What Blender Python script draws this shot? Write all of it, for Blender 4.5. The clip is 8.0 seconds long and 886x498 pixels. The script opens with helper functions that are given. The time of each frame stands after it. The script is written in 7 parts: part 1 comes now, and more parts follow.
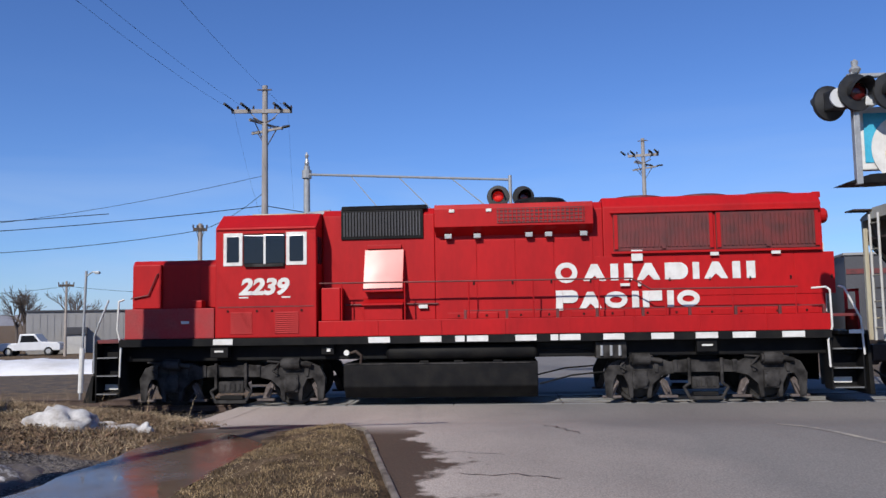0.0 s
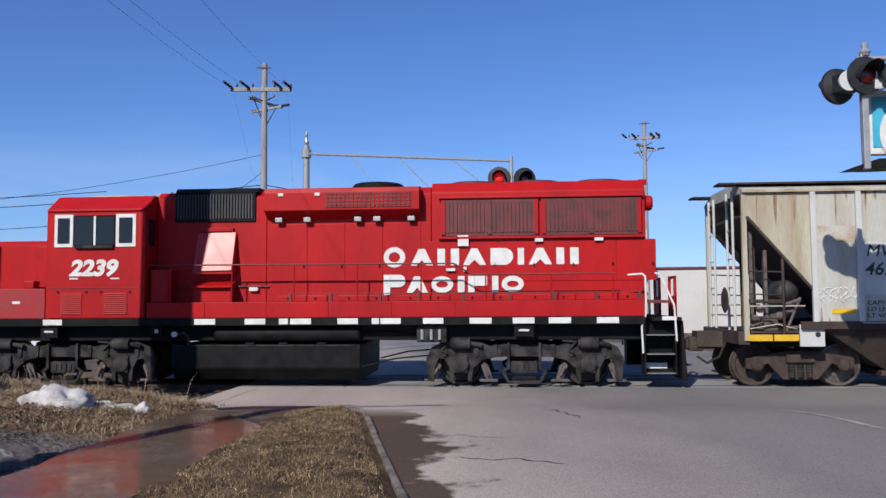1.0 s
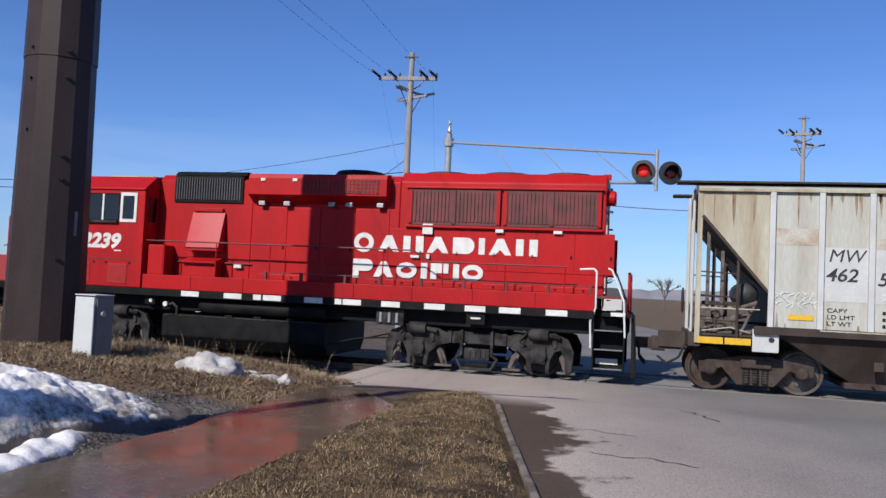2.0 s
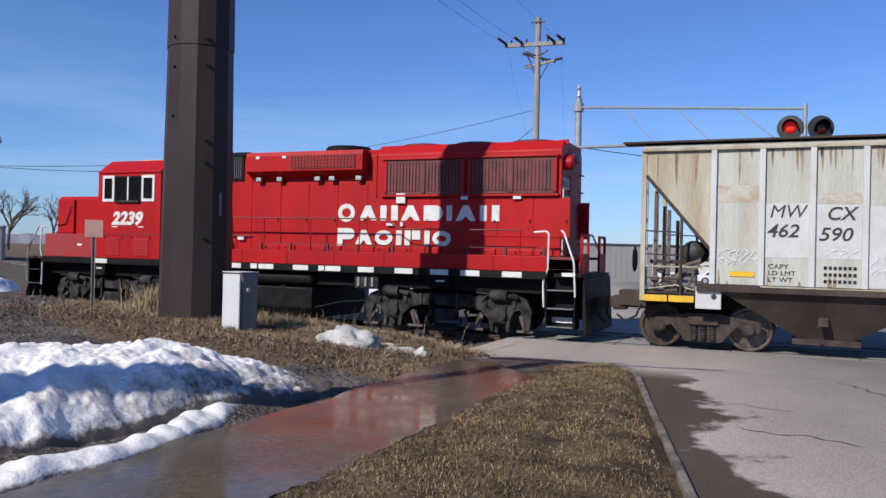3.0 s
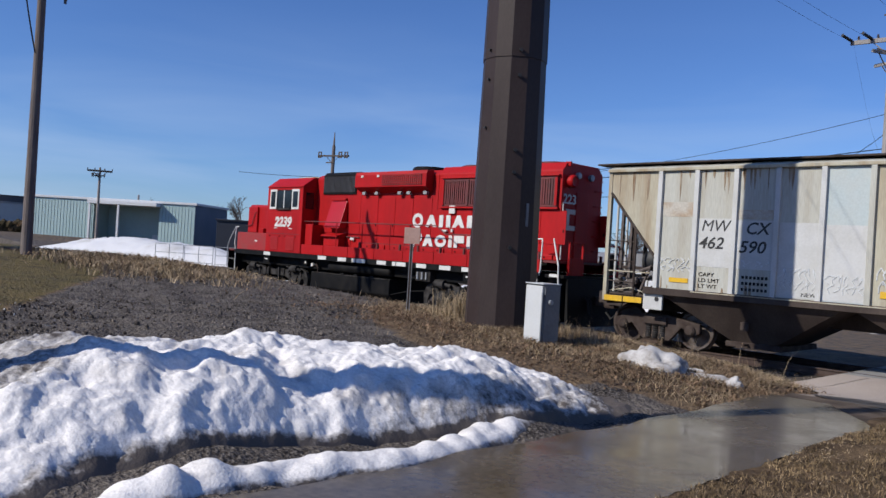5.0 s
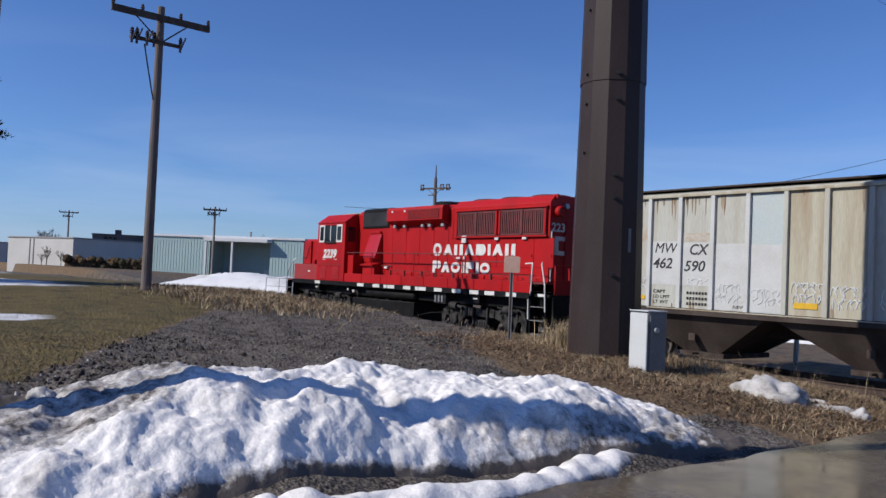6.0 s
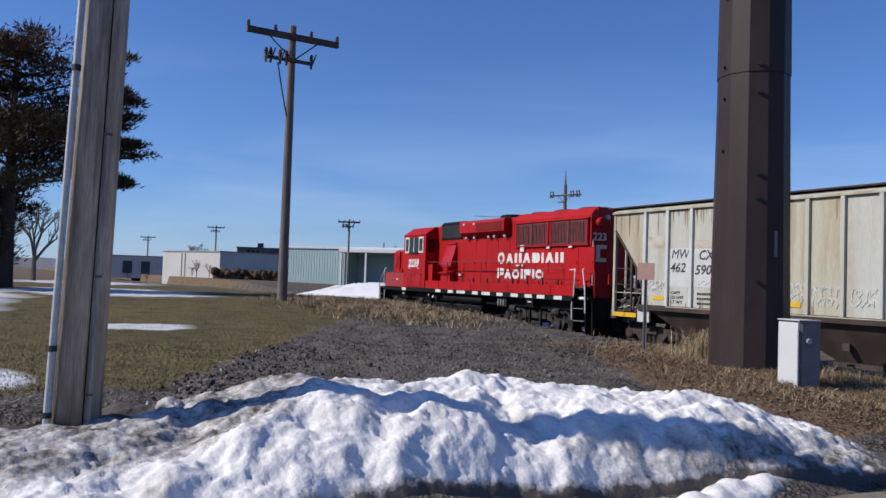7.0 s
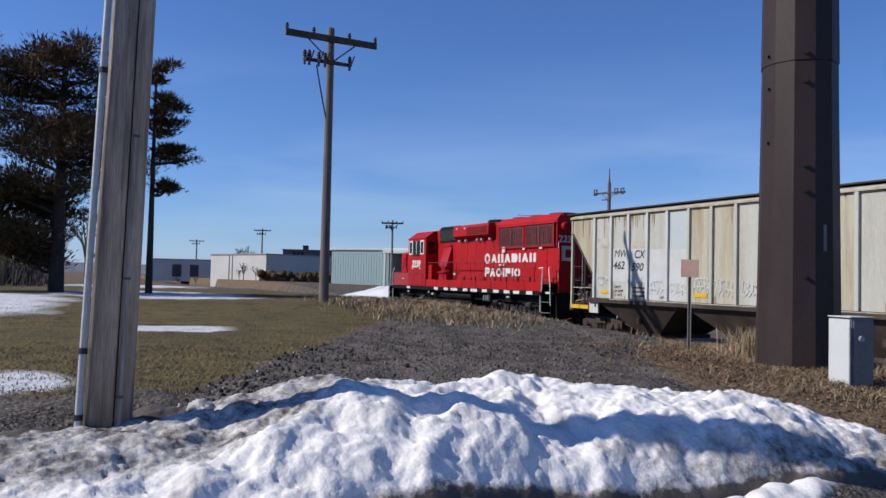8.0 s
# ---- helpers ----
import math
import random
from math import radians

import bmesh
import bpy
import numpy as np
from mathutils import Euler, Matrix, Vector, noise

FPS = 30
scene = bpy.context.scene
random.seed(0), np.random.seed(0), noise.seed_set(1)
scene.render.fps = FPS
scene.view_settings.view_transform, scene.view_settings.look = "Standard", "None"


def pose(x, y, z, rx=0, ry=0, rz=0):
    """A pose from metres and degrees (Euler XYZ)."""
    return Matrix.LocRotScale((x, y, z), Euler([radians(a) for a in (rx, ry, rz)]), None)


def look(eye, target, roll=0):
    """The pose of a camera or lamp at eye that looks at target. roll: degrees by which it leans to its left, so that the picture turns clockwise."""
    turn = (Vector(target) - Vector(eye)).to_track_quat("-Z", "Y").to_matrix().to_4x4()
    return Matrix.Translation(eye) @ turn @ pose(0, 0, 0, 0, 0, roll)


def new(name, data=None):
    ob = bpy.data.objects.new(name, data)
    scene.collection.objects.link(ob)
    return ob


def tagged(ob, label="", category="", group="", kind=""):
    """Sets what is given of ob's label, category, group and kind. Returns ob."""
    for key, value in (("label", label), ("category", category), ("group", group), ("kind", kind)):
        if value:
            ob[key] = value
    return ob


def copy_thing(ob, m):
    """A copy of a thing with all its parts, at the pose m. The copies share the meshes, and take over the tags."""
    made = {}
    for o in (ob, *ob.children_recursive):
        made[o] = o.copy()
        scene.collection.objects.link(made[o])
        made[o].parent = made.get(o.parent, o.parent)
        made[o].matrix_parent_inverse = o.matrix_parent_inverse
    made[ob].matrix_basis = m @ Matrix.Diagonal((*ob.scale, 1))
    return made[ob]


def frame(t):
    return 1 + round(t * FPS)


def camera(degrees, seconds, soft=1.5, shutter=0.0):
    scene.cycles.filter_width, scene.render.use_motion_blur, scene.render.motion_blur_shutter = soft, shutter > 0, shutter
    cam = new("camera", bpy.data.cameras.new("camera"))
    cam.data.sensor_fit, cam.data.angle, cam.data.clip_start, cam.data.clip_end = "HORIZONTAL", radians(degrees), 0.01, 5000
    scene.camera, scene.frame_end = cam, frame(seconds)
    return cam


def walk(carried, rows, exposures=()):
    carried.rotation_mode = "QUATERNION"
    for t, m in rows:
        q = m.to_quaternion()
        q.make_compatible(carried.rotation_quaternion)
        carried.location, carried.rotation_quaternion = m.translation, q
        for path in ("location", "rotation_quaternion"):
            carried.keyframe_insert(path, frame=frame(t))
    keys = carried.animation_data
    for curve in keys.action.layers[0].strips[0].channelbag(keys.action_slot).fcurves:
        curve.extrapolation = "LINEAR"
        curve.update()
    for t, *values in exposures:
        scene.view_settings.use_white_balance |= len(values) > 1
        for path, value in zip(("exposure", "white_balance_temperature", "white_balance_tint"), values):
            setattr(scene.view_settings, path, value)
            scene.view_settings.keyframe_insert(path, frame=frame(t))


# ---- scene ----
from collections import namedtuple

cam = camera(57.5, 8.0, soft=1.5)
# seconds, x, y, z, heading to the left, tilt up, lean
PATH = [
    (0.0, 0.228, -0.574, 1.919, 4.46, 4.81, -0.95), (0.5, 0.222, -0.445, 1.918, 3.44, 5.59, -2.24),
    (1.0, 0.174, -0.424, 1.932, 4.38, 3.48, -0.37), (1.2, 0.172, -0.42, 1.92, 6.75, 2.85, 0.3),
    (2.3, 0.155, -0.400, 1.90, 16.40, 2.63, 2.14), (2.5, 0.125, -0.345, 1.919, 18.22, 2.46, 1.13),
    (3.0, 0.100, -0.270, 1.928, 23.29, 0.17, 1.29), (3.5, 0.120, -0.200, 1.921, 30.53, 0.51, 2.72),
    (4.0, 0.068, -0.004, 1.95, 35.73, 0.15, 1.84), (4.5, -0.002, 0.126, 1.947, 40.87, 0.81, 2.16),
    (4.7, -0.035, 0.149, 1.95, 42.83, 0.32, 2.99), (5.8, -0.045, 0.270, 1.925, 51.0, 1.75, 2.6),
    (6.0, -0.060, 0.302, 1.92, 52.73, 1.92, 2.48), (6.5, -0.198, 0.402, 1.92, 56.96, 2.54, 1.46),
    (7.0, -0.306, 0.547, 1.92, 62.01, 2.19, 1.92), (7.5, -0.335, 0.670, 1.915, 65.03, 2.30, 1.86),
    (8.0, -0.381, 0.718, 1.91, 65.16, 2.12, 1.31)]


def eye_pose(x, y, z, yaw, tilt, lean):
    a, b = radians(yaw), radians(tilt)
    way = Vector((-math.sin(a) * math.cos(b), math.cos(a) * math.cos(b), math.sin(b)))
    eye = Vector((x, y, z))
    return look(eye, eye + way, lean)


walk(cam, [(r[0], eye_pose(*r[1:])) for r in PATH], [(0.0, 0.0), (1.2, 0.03), (2.5, 0.07), (4.0, 0.03), (4.7, -0.05), (5.8, -0.10), (6.5, -0.08), (7.5, -0.02), (8.0, -0.02)])

# ---- light ----
SUN_AZ, SUN_EL = 20.5, 36.0      # the light travels towards +y, this far turned to +x; its height
world = bpy.data.worlds.new("sky")
scene.world = world
world.use_nodes = True
wn = world.node_tree
sky = wn.nodes.new("ShaderNodeTexSky")
sky.sky_type, sky.sun_disc = "NISHITA", False
sky.sun_elevation, sky.sun_rotation = radians(SUN_EL), radians(180 + SUN_AZ)
sky.air_density, sky.dust_density, sky.ozone_density, sky.altitude = 1.0, 0.25, 5.0, 300
tint = wn.nodes.new("ShaderNodeMix")
tint.data_type, tint.blend_type = "RGBA", "MULTIPLY"
tint.inputs[0].default_value = 1.0
tint.inputs[7].default_value = (0.665, 0.85, 1.22, 1)
wn.links.new(sky.outputs[0], tint.inputs[6])
# thin haze and wisps of high cloud low over the horizon
way, dirn, wisp, low, mixn, haze = wn.nodes.new("ShaderNodeTexCoord"), wn.nodes.new("ShaderNodeSeparateXYZ"), wn.nodes.new("ShaderNodeTexNoise"), wn.nodes.new("ShaderNodeMapRange"), wn.nodes.new("ShaderNodeMath"), wn.nodes.new("ShaderNodeMix")
squash = wn.nodes.new("ShaderNodeMapping")
squash.inputs["Scale"].default_value = (1.6, 1.6, 11.0)
wn.links.new(way.outputs["Generated"], squash.inputs[0])
wn.links.new(squash.outputs[0], wisp.inputs[0])
wisp.inputs["Scale"].default_value, wisp.inputs["Detail"].default_value, wisp.inputs["Distortion"].default_value = 1.5, 6, 0.6
wn.links.new(way.outputs["Generated"], dirn.inputs[0])
low.interpolation_type = "SMOOTHSTEP"
low.inputs[1].default_value, low.inputs[2].default_value, low.inputs[3].default_value, low.inputs[4].default_value = 0.0, 0.30, 1.0, 0.0
wn.links.new(dirn.outputs[2], low.inputs[0])
mixn.operation = "MULTIPLY"
thin = wn.nodes.new("ShaderNodeMapRange")
thin.inputs[1].default_value, thin.inputs[2].default_value, thin.inputs[3].default_value, thin.inputs[4].default_value = 0.40, 0.70, 0.05, 0.62
wn.links.new(wisp.outputs[0], thin.inputs[0])
wn.links.new(thin.outputs[0], mixn.inputs[0])
wn.links.new(low.outputs[0], mixn.inputs[1])
haze.data_type = "RGBA"
haze.inputs[7].default_value = (4.2, 5.7, 8.4, 1)
wn.links.new(mixn.outputs[0], haze.inputs[0])
wn.links.new(tint.outputs[2], haze.inputs[6])
wn.links.new(haze.outputs[2], wn.nodes["Background"].inputs[0])
wn.nodes["Background"].inputs[1].default_value = 0.103
sun = new("sun", bpy.data.lights.new("sun", "SUN"))
sun.data.energy, sun.data.angle, sun.data.color = 5.0, radians(0.53), (1.0, 0.95, 0.87)
sun.matrix_world = look((0, 0, 0), (math.sin(radians(SUN_AZ)) * math.cos(radians(SUN_EL)), math.cos(radians(SUN_AZ)) * math.cos(radians(SUN_EL)), -math.sin(radians(SUN_EL))))
scene.view_settings.exposure = 0.0


# ---- materials ----
def material(name, base, rough=0.6, metal=0.0, second=None, amount=0.5, scale=2.0, fine=30.0, bump=0.15, spec=0.5, stretch=(1, 1, 1), coat=0.0, fine_amount=0.12, low=0.4, high=0.65, dist=0.01):
    """A surface whose base colour drifts to a second colour in large patches, with fine grain and relief."""
    m = bpy.data.materials.new(name)
    m.use_nodes = True
    t, n = m.node_tree, m.node_tree.nodes
    p = n["Principled BSDF"]
    co = n.new("ShaderNodeTexCoord")
    mp = n.new("ShaderNodeMapping")
    mp.inputs["Scale"].default_value = stretch
    t.links.new(co.outputs["Object"], mp.inputs[0])
    big, small = n.new("ShaderNodeTexNoise"), n.new("ShaderNodeTexNoise")
    big.inputs["Scale"].default_value, small.inputs["Scale"].default_value = scale, fine
    big.inputs["Detail"].default_value, small.inputs["Detail"].default_value = 6, 4
    for k in (big, small):
        t.links.new(mp.outputs[0], k.inputs[0])
    ramp = n.new("ShaderNodeMapRange")
    ramp.inputs[1].default_value, ramp.inputs[2].default_value = low, high
    ramp.inputs[3].default_value, ramp.inputs[4].default_value = 0.0, amount
    t.links.new(big.outputs[0], ramp.inputs[0])
    mix = n.new("ShaderNodeMix")
    mix.data_type = "RGBA"
    second = second or tuple(c * 0.55 for c in base)
    mix.inputs[6].default_value, mix.inputs[7].default_value = (*base, 1), (*second, 1)
    t.links.new(ramp.outputs[0], mix.inputs[0])
    grain = n.new("ShaderNodeMapRange")
    grain.inputs[1].default_value, grain.inputs[2].default_value = 0.3, 0.7
    grain.inputs[3].default_value, grain.inputs[4].default_value = 1 - fine_amount, 1 + fine_amount
    t.links.new(small.outputs[0], grain.inputs[0])
    mul = n.new("ShaderNodeVectorMath")
    mul.operation = "SCALE"
    t.links.new(mix.outputs[2], mul.inputs[0])
    t.links.new(grain.outputs[0], mul.inputs["Scale"])
    t.links.new(mul.outputs[0], p.inputs["Base Color"])
    rr = n.new("ShaderNodeMapRange")
    rr.inputs[3].default_value, rr.inputs[4].default_value = max(0.02, rough - 0.12), min(1, rough + 0.15)
    t.links.new(big.outputs[0], rr.inputs[0])
    t.links.new(rr.outputs[0], p.inputs["Roughness"])
    p.inputs["Metallic"].default_value = metal
    p.inputs["Specular IOR Level"].default_value = spec
    p.inputs["Coat Weight"].default_value = coat
    if bump:
        b = n.new("ShaderNodeBump")
        b.inputs["Strength"].default_value, b.inputs["Distance"].default_value = bump, dist
        t.links.new(small.outputs[0], b.inputs["Height"])
        t.links.new(b.outputs[0], p.inputs["Normal"])
    return m


def glow(name, colour, strength):
    m = bpy.data.materials.new(name)
    m.use_nodes = True
    p = m.node_tree.nodes["Principled BSDF"]
    p.inputs["Base Color"].default_value = (*colour, 1)
    p.inputs["Emission Color"].default_value = (*colour, 1)
    p.inputs["Emission Strength"].default_value = strength
    return m


RED = material("red_enamel", (0.371, 0.00632, 0.0079), 0.5, second=(0.269, 0.00474, 0.00711), amount=0.8, scale=0.9, fine=12, bump=0.03, spec=0.2, fine_amount=0.07, stretch=(1, 1, 0.35))
RED_GLOSS = material("glossy_red_enamel", (0.395, 0.0079, 0.00948), 0.32, second=(0.332, 0.0079, 0.00948), amount=0.5, scale=0.9, fine=12, bump=0.0, spec=0.4, coat=0.15, fine_amount=0.04)
RED_DUSTY = material("dusty_red_enamel", (0.3, 0.0253, 0.0284), 0.6, second=(0.237, 0.0435, 0.0435), amount=0.9, scale=2.5, fine=20, bump=0.05, fine_amount=0.1, spec=0.25)
RED_DARK = material("dirty_and_shadow_red", (0.126, 0.0174, 0.0174), 0.6, second=(0.0553, 0.0158, 0.0158), amount=0.8, scale=3, fine=30, bump=0.1)
BLACK = material("sooty_black_paint", (0.00553, 0.00553, 0.00632), 0.6, second=(0.0134, 0.0126, 0.0118), amount=0.8, scale=3, fine=25, bump=0.15, spec=0.12)
TRUCK_GREY = material("grimy_cast_steel", (0.044, 0.041, 0.040), 0.75, second=(0.00711, 0.00632, 0.00632), amount=0.9, scale=4, fine=35, bump=0.25, spec=0.15)
WHEEL_DARK = material("grimy_wheel_steel", (0.0355, 0.0332, 0.0316), 0.6, 0.3, second=(0.0118, 0.0103, 0.00948), amount=0.8, scale=4, fine=40)
STEEL = material("worn_wheel_steel", (0.158, 0.134, 0.122), 0.5, 0.6, second=(0.0632, 0.0435, 0.0355), amount=0.8, scale=4, fine=40)
RUSTY = material("rusty_steel", (0.062, 0.047, 0.04), 0.8, second=(0.0355, 0.0237, 0.0205), amount=0.9, scale=4, fine=40, bump=0.3, spec=0.2)
WHITE = material("white_paint", (0.616, 0.608, 0.585), 0.5, second=(0.435, 0.411, 0.379), amount=0.5, scale=5, fine=40, bump=0.05, fine_amount=0.06)
GLASS_DARK = material("dark_window_glass", (0.00632, 0.00711, 0.00869), 0.06, second=(0.00948, 0.00948, 0.0111), bump=0, fine_amount=0.05)
HOPPER = material("weathered_pale_grey_paint", (0.419, 0.419, 0.379), 0.65, second=(0.316, 0.284, 0.225), amount=0.6, scale=1.3, fine=25, bump=0.08, fine_amount=0.10, stretch=(2.2, 1, 0.22), spec=0.2)
HOPPER_B = material("rust_streaked_cream_paint", (0.395, 0.371, 0.292), 0.65, second=(0.261, 0.186, 0.111), amount=0.7, scale=1.4, fine=25, bump=0.08, fine_amount=0.12, stretch=(2.6, 1, 0.22), spec=0.2)
PATCH_WHITE = material("fresh_white_patch_paint", (0.474, 0.478, 0.474), 0.6, second=(0.379, 0.371, 0.348), amount=0.5, scale=2, fine=25, bump=0.04, fine_amount=0.05)
PATCH_BLUE = material("pale_blue_patch_paint", (0.371, 0.427, 0.435), 0.6, second=(0.411, 0.435, 0.419), amount=0.6, scale=2, fine=25, bump=0.04, fine_amount=0.06)
HOPPER_DIRT_SHADE = material("brown_grimed_and_shaded_steel", (0.0411, 0.03, 0.0261), 0.75, second=(0.079, 0.0616, 0.0521), amount=0.7, scale=1.5, fine=30, bump=0.15, stretch=(1, 1, 0.5), spec=0.2)
YELLOW = material("yellow_reflective_tape", (0.632, 0.371, 0.0118), 0.45, second=(0.474, 0.284, 0.0237), amount=0.6, scale=8, bump=0)
INK = material("black_lettering", (0.0158, 0.0158, 0.0174), 0.6, second=(0.0553, 0.0553, 0.0553), amount=0.5, scale=6, bump=0)
GRAFFITI = material("white_chalky_spray_paint", (0.569, 0.585, 0.593), 0.8, second=(0.435, 0.442, 0.435), amount=0.6, scale=7, bump=0)
BROWN_STEEL = material("dark_brown_painted_steel", (0.030, 0.020, 0.0185), 0.5, second=(0.043, 0.031, 0.029), amount=0.7, scale=1.6, fine=30, bump=0.08, spec=0.2, stretch=(1, 1, 0.4))
GALV = material("galvanised_steel", (0.332, 0.34, 0.348), 0.5, 0.4, second=(0.237, 0.245, 0.253), amount=0.6, scale=6, fine=40)
CABINET = material("silver_painted_aluminium", (0.50, 0.51, 0.51), 0.55, 0.0, second=(0.42, 0.425, 0.43), amount=0.4, scale=3, fine=30, bump=0.02, fine_amount=0.03)
WOOD_POLE = material("weathered_grey_pole_wood", (0.37, 0.325, 0.29), 0.85, second=(0.19, 0.16, 0.14), amount=0.9, scale=7, fine=45, bump=0.7, stretch=(2.2, 2.2, 0.16), fine_amount=0.24, dist=0.02, spec=0.2)
POLE_PALE = material("pale_weathered_pole_wood", (0.284, 0.265, 0.257), 0.85, second=(0.198, 0.182, 0.174), amount=0.8, scale=5, fine=30, bump=0.3, stretch=(2, 2, 0.2))
POLE_GREY = material("grey_brown_pole_wood", (0.166, 0.138, 0.126), 0.85, second=(0.103, 0.0829, 0.0774), amount=0.8, scale=5, fine=30, bump=0.3, stretch=(2, 2, 0.2), spec=0.2)
WOOD_DARK = material("dark_weathered_crossarm_wood", (0.0909, 0.0672, 0.0521), 0.85, second=(0.0474, 0.0355, 0.03), amount=0.8, scale=5, fine=40, bump=0.3, stretch=(1, 1, 0.4))
PVC = material("pale_plastic_conduit", (0.435, 0.442, 0.45), 0.45, second=(0.332, 0.332, 0.332), amount=0.5, scale=4, bump=0)
INSULATOR = material("brown_glazed_insulator", (0.079, 0.0592, 0.0553), 0.25, bump=0)
ASPHALT = material("worn_grey_asphalt", (0.194, 0.179, 0.167), 0.85, second=(0.146, 0.134, 0.126), amount=0.8, scale=0.35, fine=60, bump=0.25, fine_amount=0.22, stretch=(1.0, 0.45, 1), dist=0.006, spec=0.2)
ASPHALT_WET = material("wet_dark_asphalt", (0.0395, 0.0316, 0.0292), 0.55, second=(0.0672, 0.0553, 0.0506), amount=0.8, scale=2.2, fine=50, bump=0.06, fine_amount=0.2)
KERB = material("pale_kerb_concrete", (0.20, 0.17, 0.145), 0.9, second=(0.07, 0.055, 0.045), amount=0.9, scale=3, fine=45, bump=0.3, spec=0.2)
CONCRETE = material("old_kerb_concrete", (0.0988, 0.0751, 0.0585), 0.9, second=(0.0355, 0.0269, 0.0213), amount=0.8, scale=3, fine=45, bump=0.3, spec=0.2)
CROSSING = material("crossing_panel_concrete", (0.261, 0.257, 0.253), 0.85, second=(0.19, 0.186, 0.182), amount=0.8, scale=1.2, fine=45, bump=0.2, spec=0.2)
WATER = material("muddy_standing_water", (0.088, 0.068, 0.044), 0.10, second=(0.125, 0.098, 0.068), amount=1.0, scale=0.9, fine=14, bump=0.10, fine_amount=0.2, spec=0.22)


def shoals(m):
    """Where the water thins out, wet grit breaks its mirror."""
    t, n = m.node_tree, m.node_tree.nodes
    p = n["Principled BSDF"]
    co, nz, rng = n.new("ShaderNodeTexCoord"), n.new("ShaderNodeTexNoise"), n.new("ShaderNodeMapRange")
    nz.inputs["Scale"].default_value, nz.inputs["Detail"].default_value, nz.inputs["Roughness"].default_value = 0.75, 8, 0.6
    t.links.new(co.outputs["Object"], nz.inputs[0])
    rng.inputs[1].default_value, rng.inputs[2].default_value, rng.inputs[3].default_value, rng.inputs[4].default_value = 0.42, 0.68, 0.05, 0.36
    t.links.new(nz.outputs[0], rng.inputs[0])
    t.links.new(rng.outputs[0], p.inputs["Roughness"])


shoals(WATER)


def bleach(m, colour):
    """The road's older, paler paving along its kerb side gives way to greyer asphalt across the road."""
    t, n = m.node_tree, m.node_tree.nodes
    p = n["Principled BSDF"]
    src = p.inputs["Base Color"].links[0].from_socket
    co, sep, k, nz, add, rng, mix = n.new("ShaderNodeTexCoord"), n.new("ShaderNodeSeparateXYZ"), n.new("ShaderNodeMath"), n.new("ShaderNodeTexNoise"), n.new("ShaderNodeMath"), n.new("ShaderNodeMapRange"), n.new("ShaderNodeMix")
    t.links.new(co.outputs["Object"], sep.inputs[0])
    k.operation, add.operation = "MULTIPLY_ADD", "MULTIPLY_ADD"
    t.links.new(sep.outputs[1], k.inputs[0])
    k.inputs[1].default_value = 0.238
    t.links.new(sep.outputs[0], k.inputs[2])
    nz.inputs["Scale"].default_value = 0.7
    t.links.new(co.outputs["Object"], nz.inputs[0])
    t.links.new(nz.outputs[0], add.inputs[0])
    add.inputs[1].default_value = 2.0
    t.links.new(k.outputs[0], add.inputs[2])
    rng.inputs[1].default_value, rng.inputs[2].default_value = 2.2, 6.0
    rng.inputs[3].default_value, rng.inputs[4].default_value = 1.0, 0.0
    t.links.new(add.outputs[0], rng.inputs[0])
    mul = n.new("ShaderNodeMix")
    mul.data_type, mul.blend_type = "RGBA", "MULTIPLY"
    mul.inputs[7].default_value = (*colour, 1)
    t.links.new(rng.outputs[0], mul.inputs[0])
    t.links.new(src, mul.inputs[6])
    # meltwater soaks a ragged strip along the kerb, up to where the kerb ends
    w1, w2, a1, a2, wet, ylim, both = n.new("ShaderNodeTexNoise"), n.new("ShaderNodeTexNoise"), n.new("ShaderNodeMath"), n.new("ShaderNodeMath"), n.new("ShaderNodeMapRange"), n.new("ShaderNodeMapRange"), n.new("ShaderNodeMath")
    w1.inputs["Scale"].default_value, w2.inputs["Scale"].default_value = 1.1, 5.5
    w2.inputs["Detail"].default_value = 7
    for q in (w1, w2):
        t.links.new(co.outputs["Object"], q.inputs[0])
    a1.operation, a2.operation, both.operation = "MULTIPLY_ADD", "MULTIPLY_ADD", "MULTIPLY"
    t.links.new(w1.outputs[0], a1.inputs[0])
    a1.inputs[1].default_value = -2.6
    t.links.new(k.outputs[0], a1.inputs[2])
    t.links.new(w2.outputs[0], a2.inputs[0])
    a2.inputs[1].default_value = -0.9
    t.links.new(a1.outputs[0], a2.inputs[2])
    wet.inputs[1].default_value, wet.inputs[2].default_value, wet.inputs[3].default_value, wet.inputs[4].default_value = -0.42, -0.20, 1.0, 0.0
    t.links.new(a2.outputs[0], wet.inputs[0])
    ylim.inputs[1].default_value, ylim.inputs[2].default_value, ylim.inputs[3].default_value, ylim.inputs[4].default_value = 11.0, 12.4, 1.0, 0.0
    t.links.new(sep.outputs[1], ylim.inputs[0])
    t.links.new(wet.outputs[0], both.inputs[0])
    t.links.new(ylim.outputs[0], both.inputs[1])
    soak = n.new("ShaderNodeMix")
    soak.data_type, soak.blend_type = "RGBA", "MULTIPLY"
    soak.inputs[7].default_value = (0.20, 0.168, 0.135, 1)
    t.links.new(both.outputs[0], soak.inputs[0])
    t.links.new(mul.outputs[2], soak.inputs[6])
    t.links.new(soak.outputs[2], p.inputs["Base Color"])
    gloss = n.new("ShaderNodeMapRange")
    gloss.inputs[3].default_value, gloss.inputs[4].default_value = 0.9, 0.72
    t.links.new(both.outputs[0], gloss.inputs[0])
    t.links.new(gloss.outputs[0], p.inputs["Roughness"])


